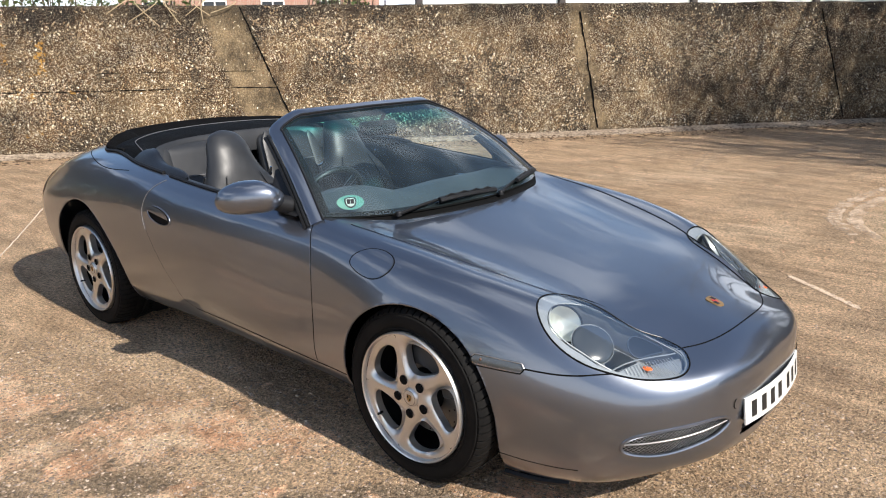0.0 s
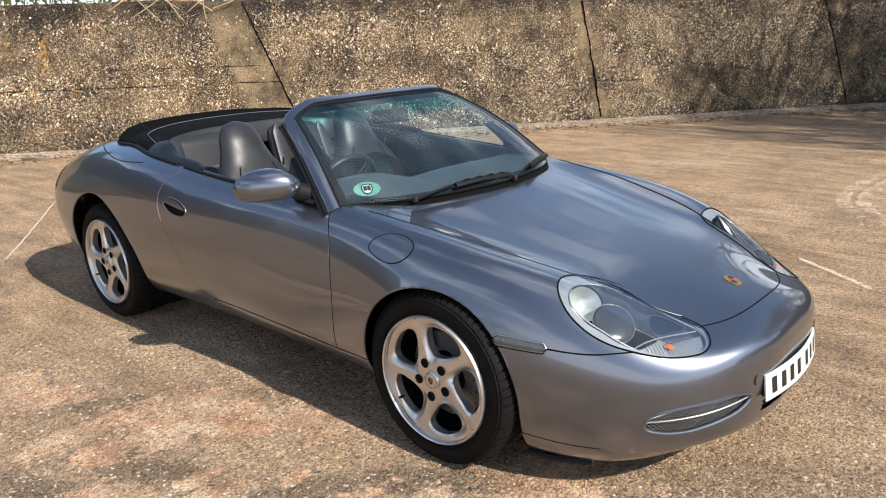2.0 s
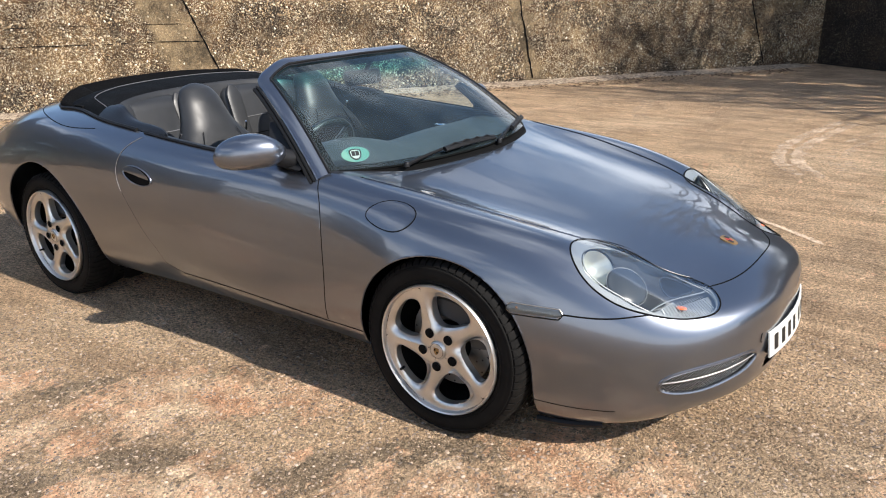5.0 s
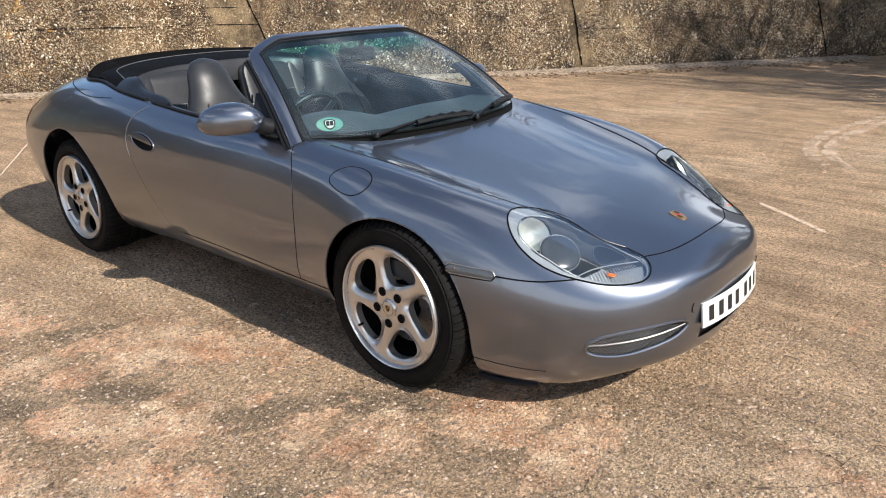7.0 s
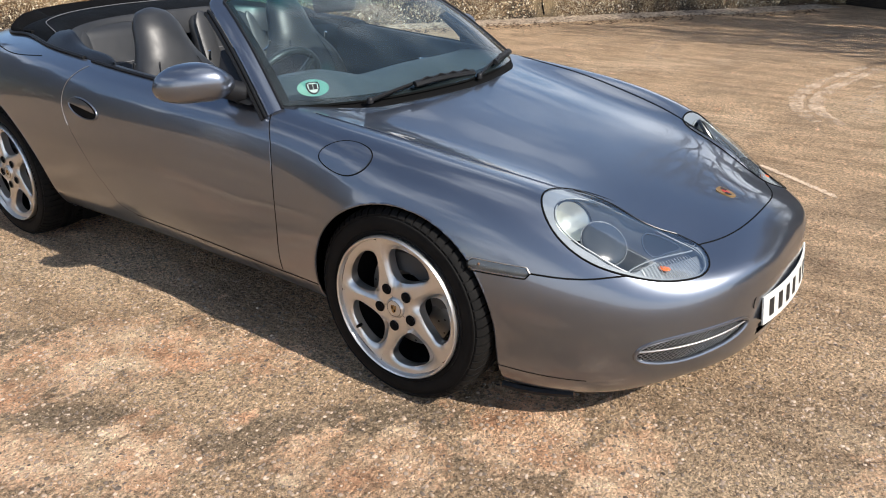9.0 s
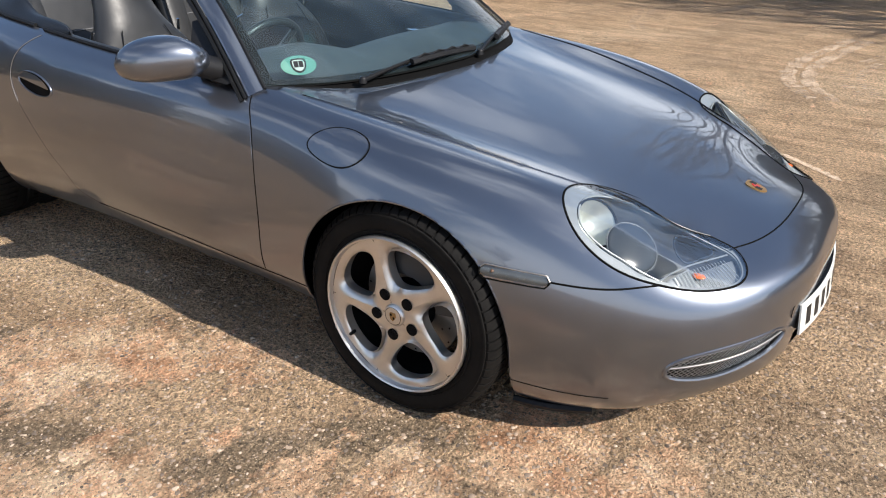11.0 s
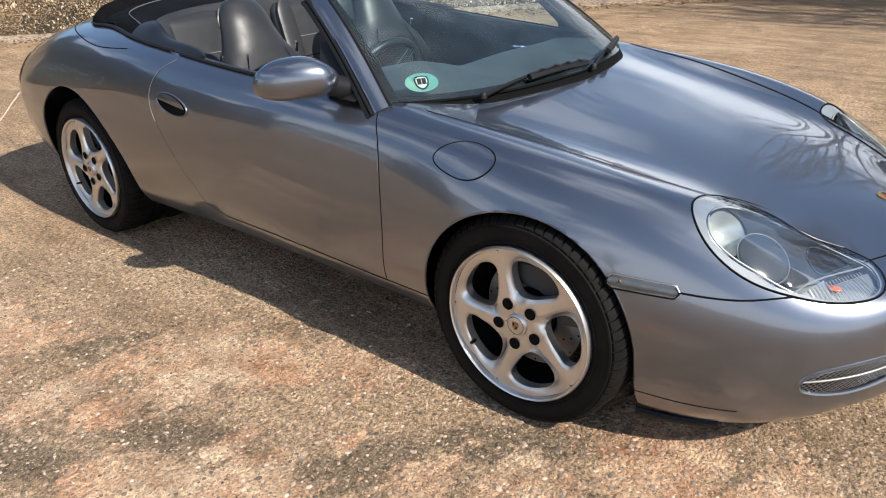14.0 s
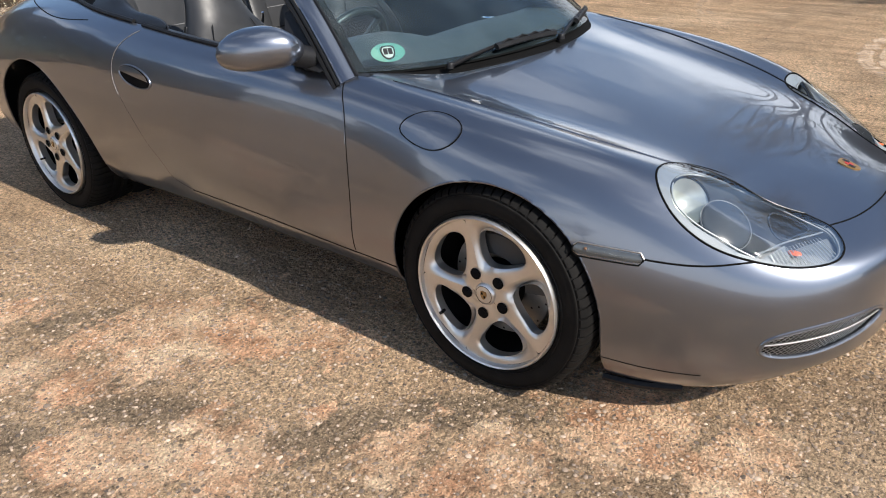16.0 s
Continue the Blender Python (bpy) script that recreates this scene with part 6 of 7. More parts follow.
        for i in range(32):
            bm.faces.new((pts[i], pts[(i + 1) % 32], low[(i + 1) % 32], low[i]))
        part(nm, bm, mat, crest, smooth=False)
    for sx, sy in ((-1, 1), (1, -1)):
        bm = bmesh.new()
        vs = []
        for dx, dy in ((.0015, .0015), (.021, .0015), (.019, .016), (.0015, .018)):
            x, y = 1.884 + sx * dx, sy * dy
            vs.append(bm.verts.new((x, y, top_hit(x, max(abs(y), .0005), .0046).z)))
        bm.faces.new(vs)
        part("shield_stripe", bm, BLACK, crest, smooth=False)
    # round sticker inside the screen
    i0, t0 = 7, .110
    st = new("screen_sticker")
    st.parent = car
    o = Vector(screen_at(i0, t0, -.001))
    u = (Vector(screen_at(i0 + 2, t0, -.001)) - o).normalized()
    w = (Vector(screen_at(i0, t0 + .1, -.001)) - o).normalized()
    w = (w - u * w.dot(u)).normalized()
    nn = u.cross(w).normalized()
    if nn.z < 0:
        nn = -nn
    pale = m_plain("pale_green_sticker", (0.11, 0.27, 0.215), 0.6)
    pale_in = m_plain("pale_sticker_print", (0.34, 0.44, 0.40), 0.6)
    bm = bmesh.new()
    bm.faces.new([bm.verts.new(o + u * .053 * math.cos(a) + w * .037 * math.sin(a)) for a in (k * math.tau / 40 for k in range(40))])
    part("disc", bm, pale, st, smooth=False)
    for k, lift, mat in ((.94, .0006, BLACK), (.72, .0012, pale_in)):
        bm = bmesh.new()
        bm.faces.new([bm.verts.new(o + nn * lift + u * a * .044 * k + w * b * .050 * k) for a, b in spline(outline, 30, True)])
        part("shield", bm, mat, st, smooth=False)
    bm = bmesh.new()
    for a in (-.25, .25):
        bm.faces.new([bm.verts.new(o + nn * .0018 + u * (a + da) * .030 + w * b * .030) for da, b in ((-.22, -.3), (.22, -.3), (.22, .5), (-.22, .5))])
    part("shield_bars", bm, BLACK, st, smooth=False)
    # tail lamps
    for s in (1, -1):
        rows = []
        for x in np.linspace(-1.86, -2.14, 14):
            rows.append([(lambda p: (p.x, s * p.y, p.z))(side_hit(x, z, .004)) for z in np.linspace(.62, .745, 6)])
        piece("tail_lamp", *sheet(rows), m_plain("red_lens", (0.35, 0.02, 0.015), 0.15), car)
    # rear lid edge
    seam([top_hit(-1.56, .03), top_hit(-1.55, .3), top_hit(-1.48, .53), top_hit(-1.36, .66), top_hit(-1.18, .735), side_hit(-.95, .885), side_hit(-.72, .895)], r=.003)


side_trim()


# ---- details of the yard ----
def wall_point(u, z, out=0.0):
    p = WALL_AT + WALL_DIR * (u - WALL_AT.dot(WALL_DIR)) + WALL_N * out
    return Vector((p.x, p.y, z))


def joints():
    rng = random.Random(4)
    for (u0, lean), r, z1 in ((JOINT_A, .010, WALL_H - .02), (JOINT_B, .014, WALL_H - .12), (JOINT_C, .010, WALL_H - .1)):
        pts = []
        for k in range(60):
            z = .06 + (z1 - .06) * k / 59
            pts.append(wall_point(u0 + lean * z + .012 * noise.noise((z * 7, u0, 0)) + .006 * noise.noise((z * 31, u0, 4)), z, .004 + .016 * noise.noise(wall_point(u0 + lean * z, z) * .8)))
        bm = bmesh.new()
        tube(bm, pts, [r * (.55 + .7 * rng.random()) for _ in pts], 5)
        tagged(part("trim", bm, GAP, None), "dark open joint in the concrete wall", "joint", kind="structure")
    for z, ua, ub, r in ((.825, -4.2, -.31, .007), (1.05, -2.6, -.55, .004), (.60, 4.6, 6.0, .004)):
        pts = []
        n = int((ub - ua) / .05)
        for k in range(n + 1):
            u = ua + (ub - ua) * k / n
            zz_ = z + .012 * noise.noise((u * 3, z, 1)) - .012 * (u - ua) / (ub - ua)
            pts.append(wall_point(u, zz_, .003 + .016 * noise.noise(wall_point(u, zz_) * .8)))
        bm = bmesh.new()
        tube(bm, pts, [r * (.3 + .9 * rng.random()) for _ in pts], 5)
        tagged(part("trim", bm, GAP, None), "dark horizontal pour line in the wall", "joint", kind="structure")


joints()


def m_sand():
    a = Mat("pale_sandy_dirt", (0.45, 0.35, 0.25), 0.95)
    a.color(a.mix(a.ramp(a.noise(24, 8, 0.75), (0.42, 1.0), (0.55, 0.0)), a.ramp(a.noise(3, 7), (0.3, (0.40, 0.30, 0.21)), (0.7, (0.60, 0.48, 0.35))), (0.12, 0.085, 0.055)))
    a.bump(a.noise(50, 8, 0.75), 0.7, 0.03)
    return a.m


SAND = m_sand()
PALE = m_plain("pale_sand_film", (0.64, 0.51, 0.38), 0.95, grain=0.6, scale=60)


def m_film(name="sandy_film", cut=0.48):
    """Sand blown into a thin broken film: bare ground shows through."""
    a = Mat(name, (0.6, 0.46, 0.33), 0.95, Specular_IOR_Level=0.2)
    a.color(a.mix(1.0, a.ramp(a.noise(18, 8, 0.75), (0.3, (0.50, 0.365, 0.25)), (0.7, (0.74, 0.57, 0.41))), a.ramp(a.noise(90, 5, 0.8), (0.35, 0.6), (0.65, 1.4)), "MULTIPLY"))
    gone = a.node("ShaderNodeBsdfTransparent")
    mixer = a.node("ShaderNodeMixShader")
    cover = a.math("ADD", a.math("MULTIPLY", a.noise(3.5, 6, 0.6), 0.55), a.math("MULTIPLY", a.noise(32, 8, 0.75), 0.55))
    a.link(a.ramp(cover, (cut, 0.0), (cut + 0.18, 0.85)), mixer.inputs[0])
    a.link(gone.outputs[0], mixer.inputs[1])
    a.link(a.b.outputs[0], mixer.inputs[2])
    a.link(mixer.outputs[0], a.t.nodes["Material Output"].inputs[0])
    return a.m


FILM = m_film()
TRACK = m_film("sandy_track", 0.36)
PRINT = m_film("sandy_print", 0.43)


def strip(name, path, width, lift, mat, label, ragged=0.4, seed=0):
    """A thin irregular band of material lying on the yard."""
    p = spline(path, max(12, int(len(path) * 14)))
    left, right = [], []
    for i, q in enumerate(p):
        d = p[min(i + 1, len(p) - 1)] - p[max(i - 1, 0)]
        n = np.array([-d[1], d[0]]) / max(np.linalg.norm(d), 1e-6)
        taper = min(1, i / 3 + .15, (len(p) - 1 - i) / 3 + .15)
        wl = width * taper * (.5 + ragged * noise.noise((i * .35, seed, 1)))
        wr = width * taper * (.5 + ragged * noise.noise((i * .35, seed, 9)))
        left.append((*(q + n * wl), lift))
        right.append((*(q - n * wr), lift))
    v, f = sheet([left, [((a[0] + b[0]) / 2, (a[1] + b[1]) / 2, lift + .0008) for a, b in zip(left, right)], right])
    return tagged(piece(name, v, f, mat), label, "marking", kind="structure")


def ridge():
    """Dirt that has gathered along the foot of the wall."""
    rows = []
    n = 300
    for k in range(9):
        row = []
        for i in range(n):
            u = -9.0 + 17.6 * i / (n - 1) + 1.0
            t = k / 8
            wide = .40 + .16 * noise.noise((u * .7, 3, 1))
            h = .030 * (1 - t) ** .7 + .02 * noise.noise((u * 2.3, t * 3, 5)) * (1 - t) * t * 4 + .012 * noise.noise((u * 9, t * 9, 5)) * (1 - t)
            p = wall_point(u, max(h, .0) - (.012 if k == 8 else 0), wide * t + .01)
            row.append(p)
        rows.append(row)
    v, f = sheet(rows)
    tagged(piece("dirt_ridge", v, f, SAND), "pale dirt and grit gathered along the wall", "dirt", kind="stuff")


ridge()
strip("floor_line", [(1.43, 2.385), (1.60, 2.27), (1.78, 2.14), (1.94, 2.015)], .040, .0016, TRACK, "pale worn filler in a slab joint", .55, 2)
strip("floor_line", [(-5.6, .85), (-4.56, .214), (-3.7, -.30), (-3.05, -.70), (-2.9, -.8)], .010, .0012, PALE, "pale thin line across the yard", .7, 3)
ARC = [(1.45, 6.35), (1.38, 5.92), (1.27, 5.27), (1.23, 4.74), (1.28, 4.25), (1.43, 3.89), (1.57, 3.69)]
for k, off in enumerate((-.08, .08)):
    strip("tyre_mark", [(x + off, y) for x, y in ARC], .11, .0018, FILM, "curved sandy tyre mark on the yard", .5, k)


def tread_prints(path, half, step, seed):
    """Short slanted lug prints across a curved tyre track."""
    rng = random.Random(seed)
    line = spline(path, 200)
    d = np.r_[0, np.cumsum(np.linalg.norm(np.diff(line, axis=0), axis=1))]
    verts, faces = [], []
    for at in np.arange(0, d[-1] - .05, step):
        i = min(int(np.searchsorted(d, at)), 197)
        p, t = line[i], line[i + 2] - line[i]
        t = t / np.linalg.norm(t)
        n = np.array([-t[1], t[0]])
        for sgn in (-1, 1):
            if rng.random() < .22:
                continue
            a, b = p + n * sgn * half * .18, p + n * sgn * half * (.8 + .2 * rng.random()) + t * step * .45
            w = t * step * rng.uniform(.16, .26)
            k = len(verts)
            verts += [(*(a - w), .0024), (*(b - w * .7), .0024), (*(b + w * .7), .0024), (*(a + w), .0024)]
            faces.append((k, k + 1, k + 2, k + 3))
    tagged(piece("tyre_mark", verts, faces, PRINT), "pale lug prints of a tyre turning on the yard", "marking", kind="structure")


tread_prints(ARC, .13, .062, 1)
tread_prints([(2.05, 6.2), (1.75, 5.5), (1.62, 4.9), (1.66, 4.4), (1.82, 4.0)], .12, .062, 2)
tread_prints([(-.95, 6.9), (-.80, 6.4), (-.68, 5.9), (-.42, 5.4)], .10, .06, 3)


EARTH = m_plain("crack_earth", (0.075, 0.052, 0.035), 0.95)


def crack(path, seed, wide=1.0):
    p = spline(path, 60)
    pts = [(q[0] + .02 * noise.noise((i * .4, seed, 0)), q[1] + .02 * noise.noise((i * .4, seed, 7)), .001) for i, q in enumerate(p)]
    bm = bmesh.new()
    tube(bm, pts, [.0011 * wide * (.5 + abs(noise.noise((i * .5, seed, 3)))) for i in range(60)], 4)
    tagged(part("trim", bm, EARTH), "thin dark crack in the concrete yard", "crack", kind="structure")


crack([(.55, 3.0), (1.0, 2.68), (1.45, 2.37)], 1)
crack([(1.96, 2.0), (2.23, 1.80), (2.7, 1.48), (3.3, 1.1)], 4)
crack([(2.72, .06), (2.65, -.12), (2.60, -.26), (2.62, -.33), (2.57, -.42), (2.42, -.55)], 2, 1.5)
crack([(2.60, -.26), (2.52, -.24), (2.44, -.30)], 3, 1.2)
crack([(2.05, -.62), (1.98, -.75), (2.04, -.86), (1.96, -1.0)], 5, 1.2)


def m_stones():
    a = Mat("loose_gravel", (0.4, 0.32, 0.24), 0.9)
    geo = a.node("ShaderNodeNewGeometry")
    a.color(a.ramp(geo.outputs["Random Per Island"], (0.0, (0.08, 0.06, 0.045)), (0.35, (0.22, 0.165, 0.12)), (0.8, (0.42, 0.31, 0.22)), (1.0, (0.56, 0.43, 0.32))))
    return a.m


STONES = m_stones()


def gravel(name, count, area, size, seed, label, zlift=0.0, mat=None):
    rng = random.Random(seed)
    verts, faces = [], []
    for _ in range(count):
        x, y = area(rng)
        r = size[0] + (size[1] - size[0]) * rng.random() ** 3
        sx, sy, sz = r * (.7 + .6 * rng.random()), r * (.7 + .6 * rng.random()), r * (.35 + .4 * rng.random())
        a = rng.random() * math.tau
        c, s = math.cos(a), math.sin(a)
        b = len(verts)
        for px, py, pz in ((1, .2, 0), (.3, 1, .1), (-.8, .7, 0), (-1, -.3, .1), (-.2, -1, 0), (.8, -.7, .05), (.1, .1, 1), (-.3, -.2, .9)):
            px, py = px * sx, py * sy
            verts.append((x + px * c - py * s, y + px * s + py * c, pz * sz - .001 + zlift))
        faces += [(b, b + 1, b + 6), (b + 1, b + 2, b + 6), (b + 2, b + 7, b + 6), (b + 2, b + 3, b + 7), (b + 3, b + 4, b + 7), (b + 4, b + 5, b + 7), (b + 5, b + 6, b + 7), (b + 5, b, b + 6)]
    tagged(piece(name, verts, faces, mat or STONES), label, "gravel", kind="stuff")


gravel("loose_gravel", 42000, lambda r: (-1.2 + 4.6 * r.random(), -2.5 + 3.2 * r.random() ** 1.2), (.0016, .0075), 5, "loose grit and small stones on the concrete")
gravel("loose_gravel", 2500, lambda r: (-.6 + 3.0 * r.random(), -2.3 + 1.9 * r.random()), (.003, .009), 15, "flat half-bedded stones in the worn concrete", -.0015)
gravel("loose_gravel", 5000, lambda r: (-8 + 14 * r.random(), -2 + 11 * r.random()), (.002, .010), 6, "scattered grit across the yard")


def along_wall(r):
    p = wall_point(-8 + 17 * r.random(), 0, .05 + .8 * r.random() ** 1.6)
    return p.x, p.y


SCRAPS = m_plain("dead_leaf_brown", (0.11, 0.065, 0.033), 0.95)
gravel("wall_debris", 4500, along_wall, (.006, .03), 7, "brown leaf scraps and grit at the foot of the wall", .006, SCRAPS)


# ---- beyond the wall ----
BARK = m_plain("grey_brown_bark", (0.10, 0.075, 0.055), 0.95, grain=0.8, scale=60)


def tree(at, height, seed):
    """A leafless tree: trunk, limbs and twigs that fork."""
    rng = random.Random(seed)
    t = thing("bare_tree", "leafless grey-brown tree beyond the yard wall", "tree", "trees beyond the wall", at)
    limbs = bmesh.new()
    trunk = bmesh.new()
    pts = [Vector((.15 * noise.noise((k * .6, seed, 0)), .15 * noise.noise((k * .6, seed, 5)), height * .45 * k / 7)) for k in range(8)]
    tube(trunk, pts, [height * .022 * (1 - .4 * k / 7) for k in range(8)], 10)

    def grow(p, d, length, r, depth):
        n = 5
        line = [p.copy()]
        for k in range(n):
            d = (d + Vector((rng.uniform(-.22, .22), rng.uniform(-.22, .22), rng.uniform(-.06, .20)))).normalized()
            line.append(line[-1] + d * length / n)
        tube(limbs, line, [r * (1 - .5 * k / n) for k in range(n + 1)], 5 if depth < 2 else 3)
        if depth >= 5:
            return
        for k in range(2 if depth > 3 else 3):
            b = line[rng.randint(2, n)]
            side = Vector((rng.uniform(-1, 1), rng.uniform(-1, 1), rng.uniform(-.1, .9))).normalized()
            grow(b, (d * .55 + side * .75).normalized(), length * rng.uniform(.58, .82), r * .55, depth + 1)

    for k in range(6):
        a = k * math.tau / 6 + rng.random()
        b = pts[rng.randint(4, 7)]
        grow(b, Vector((math.cos(a) * .8, math.sin(a) * .8, .75)).normalized(), height * .26, height * .010, 1)
    grow(pts[-1], Vector((0, 0, 1)), height * .28, height * .012, 1)
    part("trunk", trunk, BARK, t)
    part("crown", limbs, BARK, t)


for at, h, sd in (((6.4, 9.7, 0), 8.5, 4), ((8.6, 8.2, 0), 9.0, 5), ((6.6, 12.0, 0), 9.0, 7), ((7.6, 11.0, 0), 9.5, 12), ((5.8, 13.2, 0), 8.5, 13), ((-9.5, 15.5, 0), 8.0, 6), ((-9.5, -30.0, 0), 8.0, 8), ((-1.5, -32.0, 0), 9.0, 9), ((4.5, -29.0, 0), 7.0, 10), ((1.0, 16.0, 0), 9.5, 14), ((3.4, 14.0, 0), 8.0, 15), ((5.4, 9.9, 0), 7.5, 16), ((7.4, 9.0, 0), 8.0, 17)):
    tree(at, h, sd)


def m_leaf():
    a = Mat("hedge_leaf", (0.06, 0.09, 0.025), 0.6)
    geo = a.node("ShaderNodeNewGeometry")
    a.color(a.ramp(geo.outputs["Random Per Island"], (0.0, (0.035, 0.055, 0.015)), (0.6, (0.09, 0.12, 0.03)), (1.0, (0.22, 0.20, 0.08))))
    return a.m


LEAF = m_leaf()


def hedge(u0, u1, back, h0, h1, count, seed):
    rng = random.Random(seed)
    e = thing("hedge", "ragged green hedge growing behind the wall", "hedge")
    verts, faces = [], []
    for _ in range(count):
        u = rng.uniform(u0, u1)
        z = rng.uniform(h0, h1 + .25 * noise.noise((u * 1.4, 0, seed)))
        p = wall_point(u, z, -back + rng.uniform(-.5, .35))
        r = rng.uniform(.025, .06)
        d1 = Vector((rng.uniform(-1, 1), rng.uniform(-1, 1), rng.uniform(-.6, 1))).normalized()
        d2 = d1.cross(Vector((rng.uniform(-1, 1), rng.uniform(-1, 1), rng.uniform(-1, 1)))).normalized()
        b = len(verts)
        verts += [p - d1 * r, p + d2 * r * .45, p + d1 * r, p - d2 * r * .45]
        faces.append((b, b + 1, b + 2, b + 3))
    piece("leaves", verts, faces, LEAF, e)
    bm = bmesh.new()
    for _ in range(40):
        u = rng.uniform(u0, u1)
        p = wall_point(u, 0, -back)
        q = wall_point(u + rng.uniform(-.4, .4), h1 + .2 * rng.random(), -back + rng.uniform(-.3, .3))
        tube(bm, [p, p.lerp(q, .5) + Vector((rng.uniform(-.1, .1), rng.uniform(-.1, .1), 0)), q], [.02, .013, .005], 4)
    part("stems", bm, BARK, e)


hedge(-6.5, -1.4, .75, .4, 2.40, 8000, 3)
hedge(.35, 1.2, 1.4, .4, 2.30, 1500, 5)


WINTER = m_plain("dull_winter_leaf", (0.045, 0.040, 0.026), 0.95, Specular_IOR_Level=0.05)


def thicket():
    """Unseen brown winter hedge close behind the shaded wall, added for bonnet reflections."""
    rng = random.Random(31)
    e = thing("winter_hedge", "unseen brown leafless hedge added behind the shaded wall", "hedge")
    verts, faces = [], []
    stems = bmesh.new()
    for _ in range(9000):
        k = rng.uniform(.5, 15.5)
        p = CORNER + WALL_N * k + WALL_DIR * rng.uniform(.7, 1.6)
        p.z = (2.9 + .5 * noise.noise((k * .9, 3, 3))) * rng.random() ** .7
        r = rng.uniform(.04, .09)
        d1 = Vector((rng.uniform(-1, 1), rng.uniform(-1, 1), rng.uniform(-.6, 1))).normalized()
        d2 = d1.cross(Vector((rng.uniform(-1, 1), rng.uniform(-1, 1), rng.uniform(-1, 1)))).normalized()
        b = len(verts)
        verts += [p - d1 * r, p + d2 * r * .5, p + d1 * r, p - d2 * r * .5]
        faces.append((b, b + 1, b + 2, b + 3))
    piece("leaves", verts, faces, WINTER, e)
    for k in range(60):
        p = CORNER + WALL_N * (.6 + .25 * k) + WALL_DIR * rng.uniform(.8, 1.4)
        q = p + Vector((rng.uniform(-.3, .3), rng.uniform(-.3, .3), rng.uniform(2.6, 3.7)))
        tube(stems, [p, p.lerp(q, .5) + Vector((rng.uniform(-.15, .15), rng.uniform(-.15, .15), 0)), q], [.03, .018, .006], 4)
    part("stems", stems, BARK, e)


thicket()


def tall_hedge():
    """A high hedge that closes the yard behind the car."""
    rng = random.Random(21)
    e = thing("tall_hedge", "tall dull brown-green winter hedge closing the yard", "hedge")
    verts, faces = [], []
    for _ in range(60000):
        s = rng.random()
        x, y = (-17.0 + 1.2 * rng.random(), -20 + 21 * s) if rng.random() < .7 else (-34 + 30 * s, -36 + .8 * rng.random())
        z = 7.8 * rng.random() ** .8 * (.85 + .25 * noise.noise((x * .4, y * .4, 2)))
        p = Vector((x, y, z))
        r = rng.uniform(.08, .16)
        d1 = Vector((rng.uniform(-1, 1), rng.uniform(-1, 1), rng.uniform(-.6, 1))).normalized()
        d2 = d1.cross(Vector((rng.uniform(-1, 1), rng.uniform(-1, 1), rng.uniform(-1, 1)))).normalized()
        b = len(verts)
        verts += [p - d1 * r, p + d2 * r * .6, p + d1 * r, p - d2 * r * .6]
        faces.append((b, b + 1, b + 2, b + 3))
    piece("leaves", verts, faces, WINTER, e)
    bm = bmesh.new()
    for k in range(30):
        p = Vector((-16.5 + rng.uniform(-.2, .2), -19.5 + .68 * k, 0))
        tube(bm, [p, p + Vector((rng.uniform(-.2, .2), rng.uniform(-.2, .2), 2)), p + Vector((rng.uniform(-.4, .4), rng.uniform(-.4, .4), 3.8))], [.08, .05, .02], 5)
    part("stems", bm, BARK, e)


tall_hedge()
# dry stalks hanging over the wall's edge
bm = bmesh.new()
rng_ = random.Random(9)
for k in range(9):
    u = -2.15 + .16 * k + rng_.uniform(-.05, .05)
    a = wall_point(u, 1.98, -.2)
    b = wall_point(u + rng_.uniform(-.2, .2), 1.93, .03)
    c_ = wall_point(u + rng_.uniform(-.35, .35), rng_.uniform(1.62, 1.82), .05)
    tube(bm, spline([a, b, c_], 9), .006, 4)
tagged(part("dry_stalks", bm, m_plain("straw", (0.42, 0.33, 0.2), 0.9)), "dry straw-coloured stalks hanging over the wall", "plant", kind="stuff")


def white_fence():
    e = thing("panel_fence", "white panel fence on dark posts behind the wall", "fence")
    white = m_plain("white_painted_board", (0.75, 0.74, 0.71), 0.6)
    post = m_plain("dark_post", (0.07, 0.06, 0.055), 0.8)
    ang = math.degrees(math.atan2(WALL_DIR.y, WALL_DIR.x))
    for k in range(5):
        u0 = 1.9 + 2.3 * k
        bm = bmesh.new()
        for j in range(4):
            box(bm, u0 - WALL_AT.dot(WALL_DIR), u0 + 2.24 - WALL_AT.dot(WALL_DIR), .92, .95, 1.45 + .215 * j, 1.655 + .215 * j, .006, Matrix.Translation(WALL_AT) @ pose(0, 0, 0, 0, 0, ang))
        part("panel", bm, white, e, smooth=False)
        bm = bmesh.new()
        box(bm, u0 - .05 - WALL_AT.dot(WALL_DIR), u0 + .05 - WALL_AT.dot(WALL_DIR), .86, .99, 0, 2.30, .008, Matrix.Translation(WALL_AT) @ pose(0, 0, 0, 0, 0, ang))
        part("post", bm, post, e, smooth=False)


white_fence()


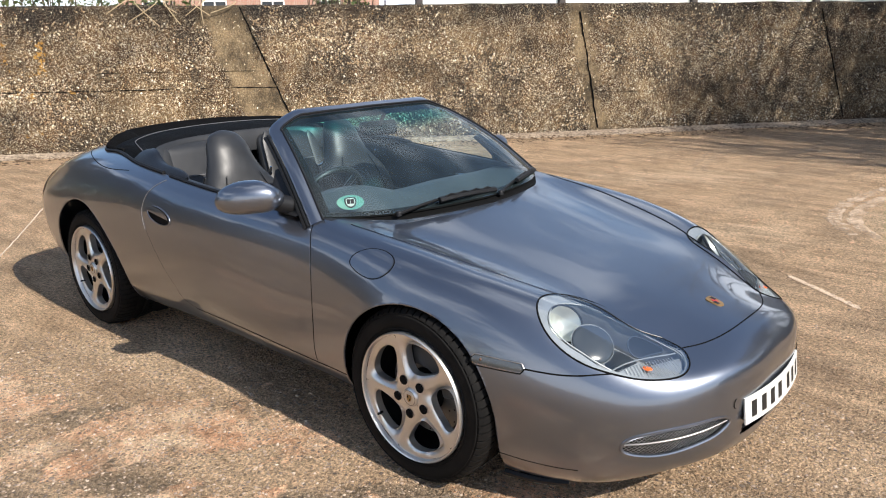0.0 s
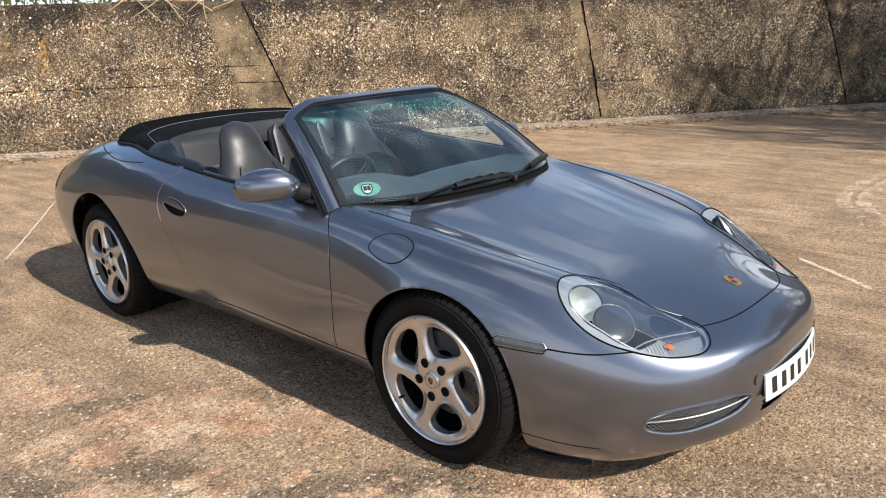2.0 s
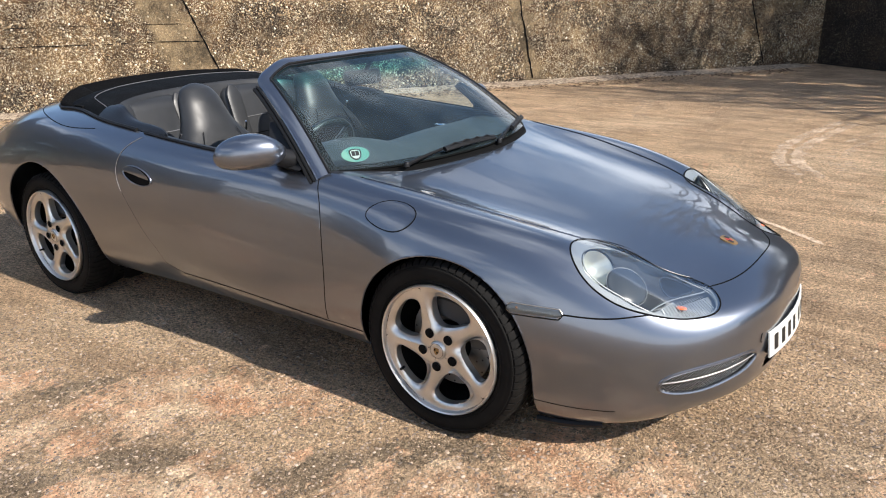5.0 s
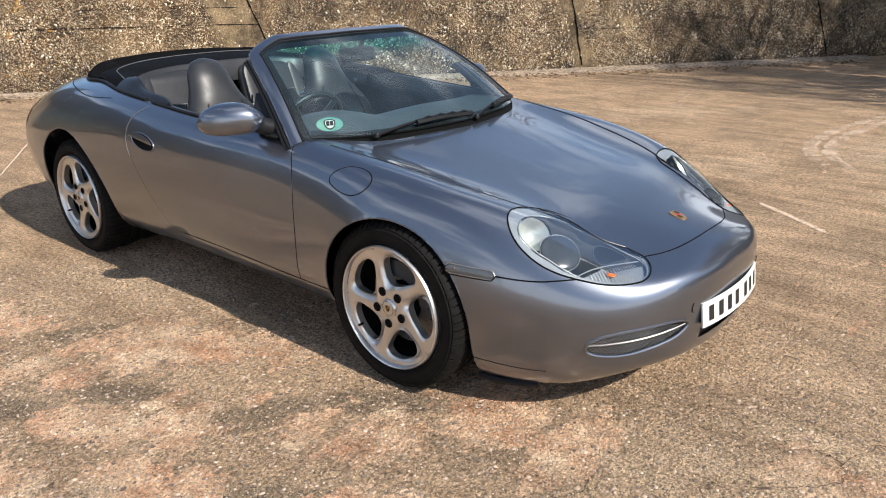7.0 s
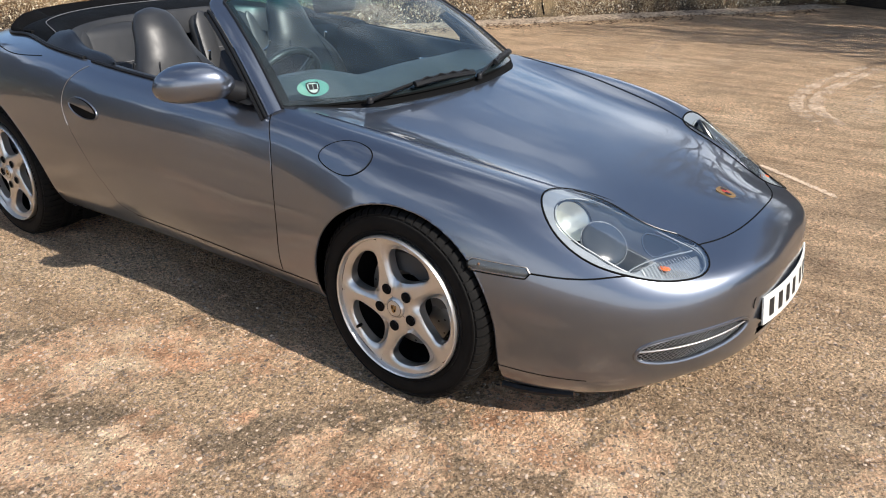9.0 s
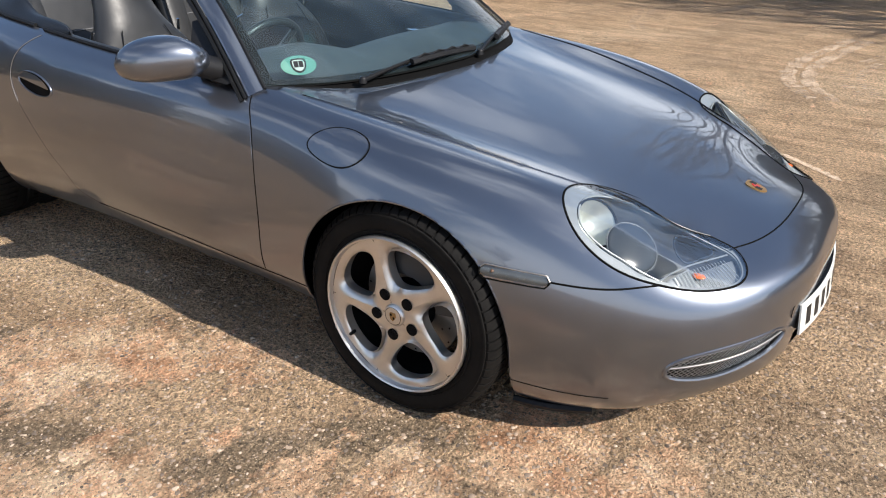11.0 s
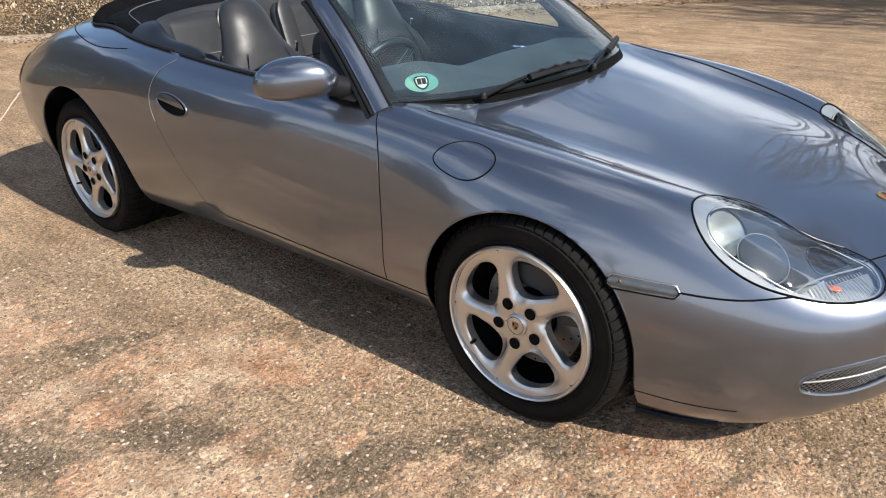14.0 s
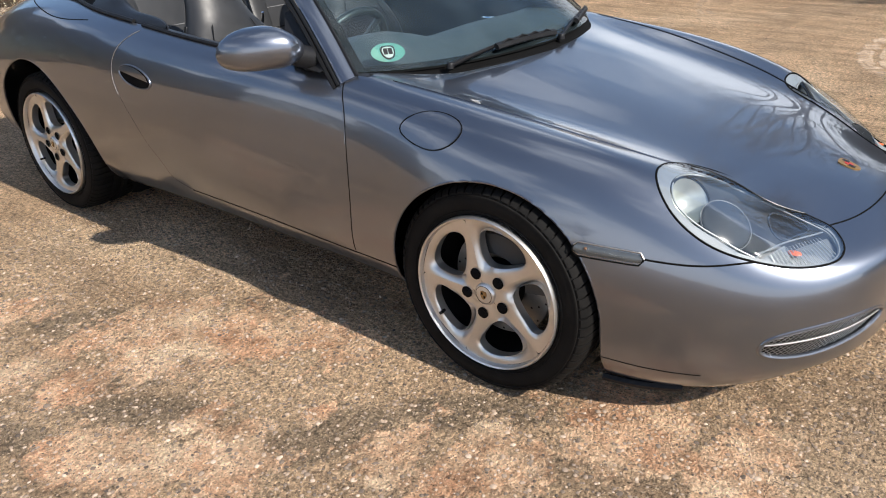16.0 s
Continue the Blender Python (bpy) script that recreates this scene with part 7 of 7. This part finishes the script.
def m_brick():
    a = Mat("orange_brick", (0.42, 0.19, 0.12), 0.9)
    n = a.node("ShaderNodeTexBrick", Scale=4.5)
    n.inputs["Color1"].default_value = (0.40, 0.22, 0.16, 1)
    n.inputs["Color2"].default_value = (0.33, 0.18, 0.13, 1)
    n.inputs["Mortar"].default_value = (0.42, 0.36, 0.30, 1)
    a.link(a.where(), n.inputs["Vector"])
    a.color(n.outputs["Color"])
    return a.m


def brick_house(u, back, length, turn):
    e = thing("brick_building", "low orange brick building with white windows beyond the wall", "building")
    p = wall_point(u, 0, -back)
    m = Matrix.Translation(p) @ pose(0, 0, 0, 0, 0, math.degrees(math.atan2(WALL_DIR.y, WALL_DIR.x)) + turn)
    bm = bmesh.new()
    box(bm, -length / 2, length / 2, 0, 8, 0, 4.6, 0, m)
    part("wall", bm, m_brick(), e, smooth=False)
    bm = bmesh.new()
    prof = [(-.4, 4.5), (4, 7.2), (8.4, 4.5), (8.4, 4.6), (4, 7.35), (-.4, 4.62)]
    a = [bm.verts.new(m @ Vector((-length / 2 - .3, y, z))) for y, z in prof]
    b = [bm.verts.new(m @ Vector((length / 2 + .3, y, z))) for y, z in prof]
    bm.faces.new(a)
    bm.faces.new(b[::-1])
    for i in range(6):
        bm.faces.new((a[i], a[(i + 1) % 6], b[(i + 1) % 6], b[i]))
    part("roof", bm, m_plain("brown_tiles", (0.16, 0.09, 0.065), 0.85), e, smooth=False)
    white = m_plain("white_window_frame", (0.75, 0.75, 0.73), 0.5)
    dark = m_plain("dark_pane", (0.03, 0.035, 0.04), 0.1)
    k = -length / 2 + 1.2
    while k < length / 2 - 1.5:
        w = new("window")
        w.parent = e
        bm = bmesh.new()
        for x0, x1, z0, z1 in ((k, k + 1.3, 2.05, 2.13), (k, k + 1.3, 3.25, 3.33), (k, k + .08, 2.05, 3.33), (k + 1.22, k + 1.3, 2.05, 3.33), (k + .61, k + .69, 2.1, 3.3)):
            box(bm, x0, x1, -.05, .04, z0, z1, .01, m)
        part("window_frame", bm, white, w, smooth=False)
        bm = bmesh.new()
        box(bm, k + .06, k + 1.24, -.015, .01, 2.1, 3.28, 0, m)
        part("pane", bm, dark, w, smooth=False)
        k += 3.1


brick_house(-1.2, 34, 14, 0)
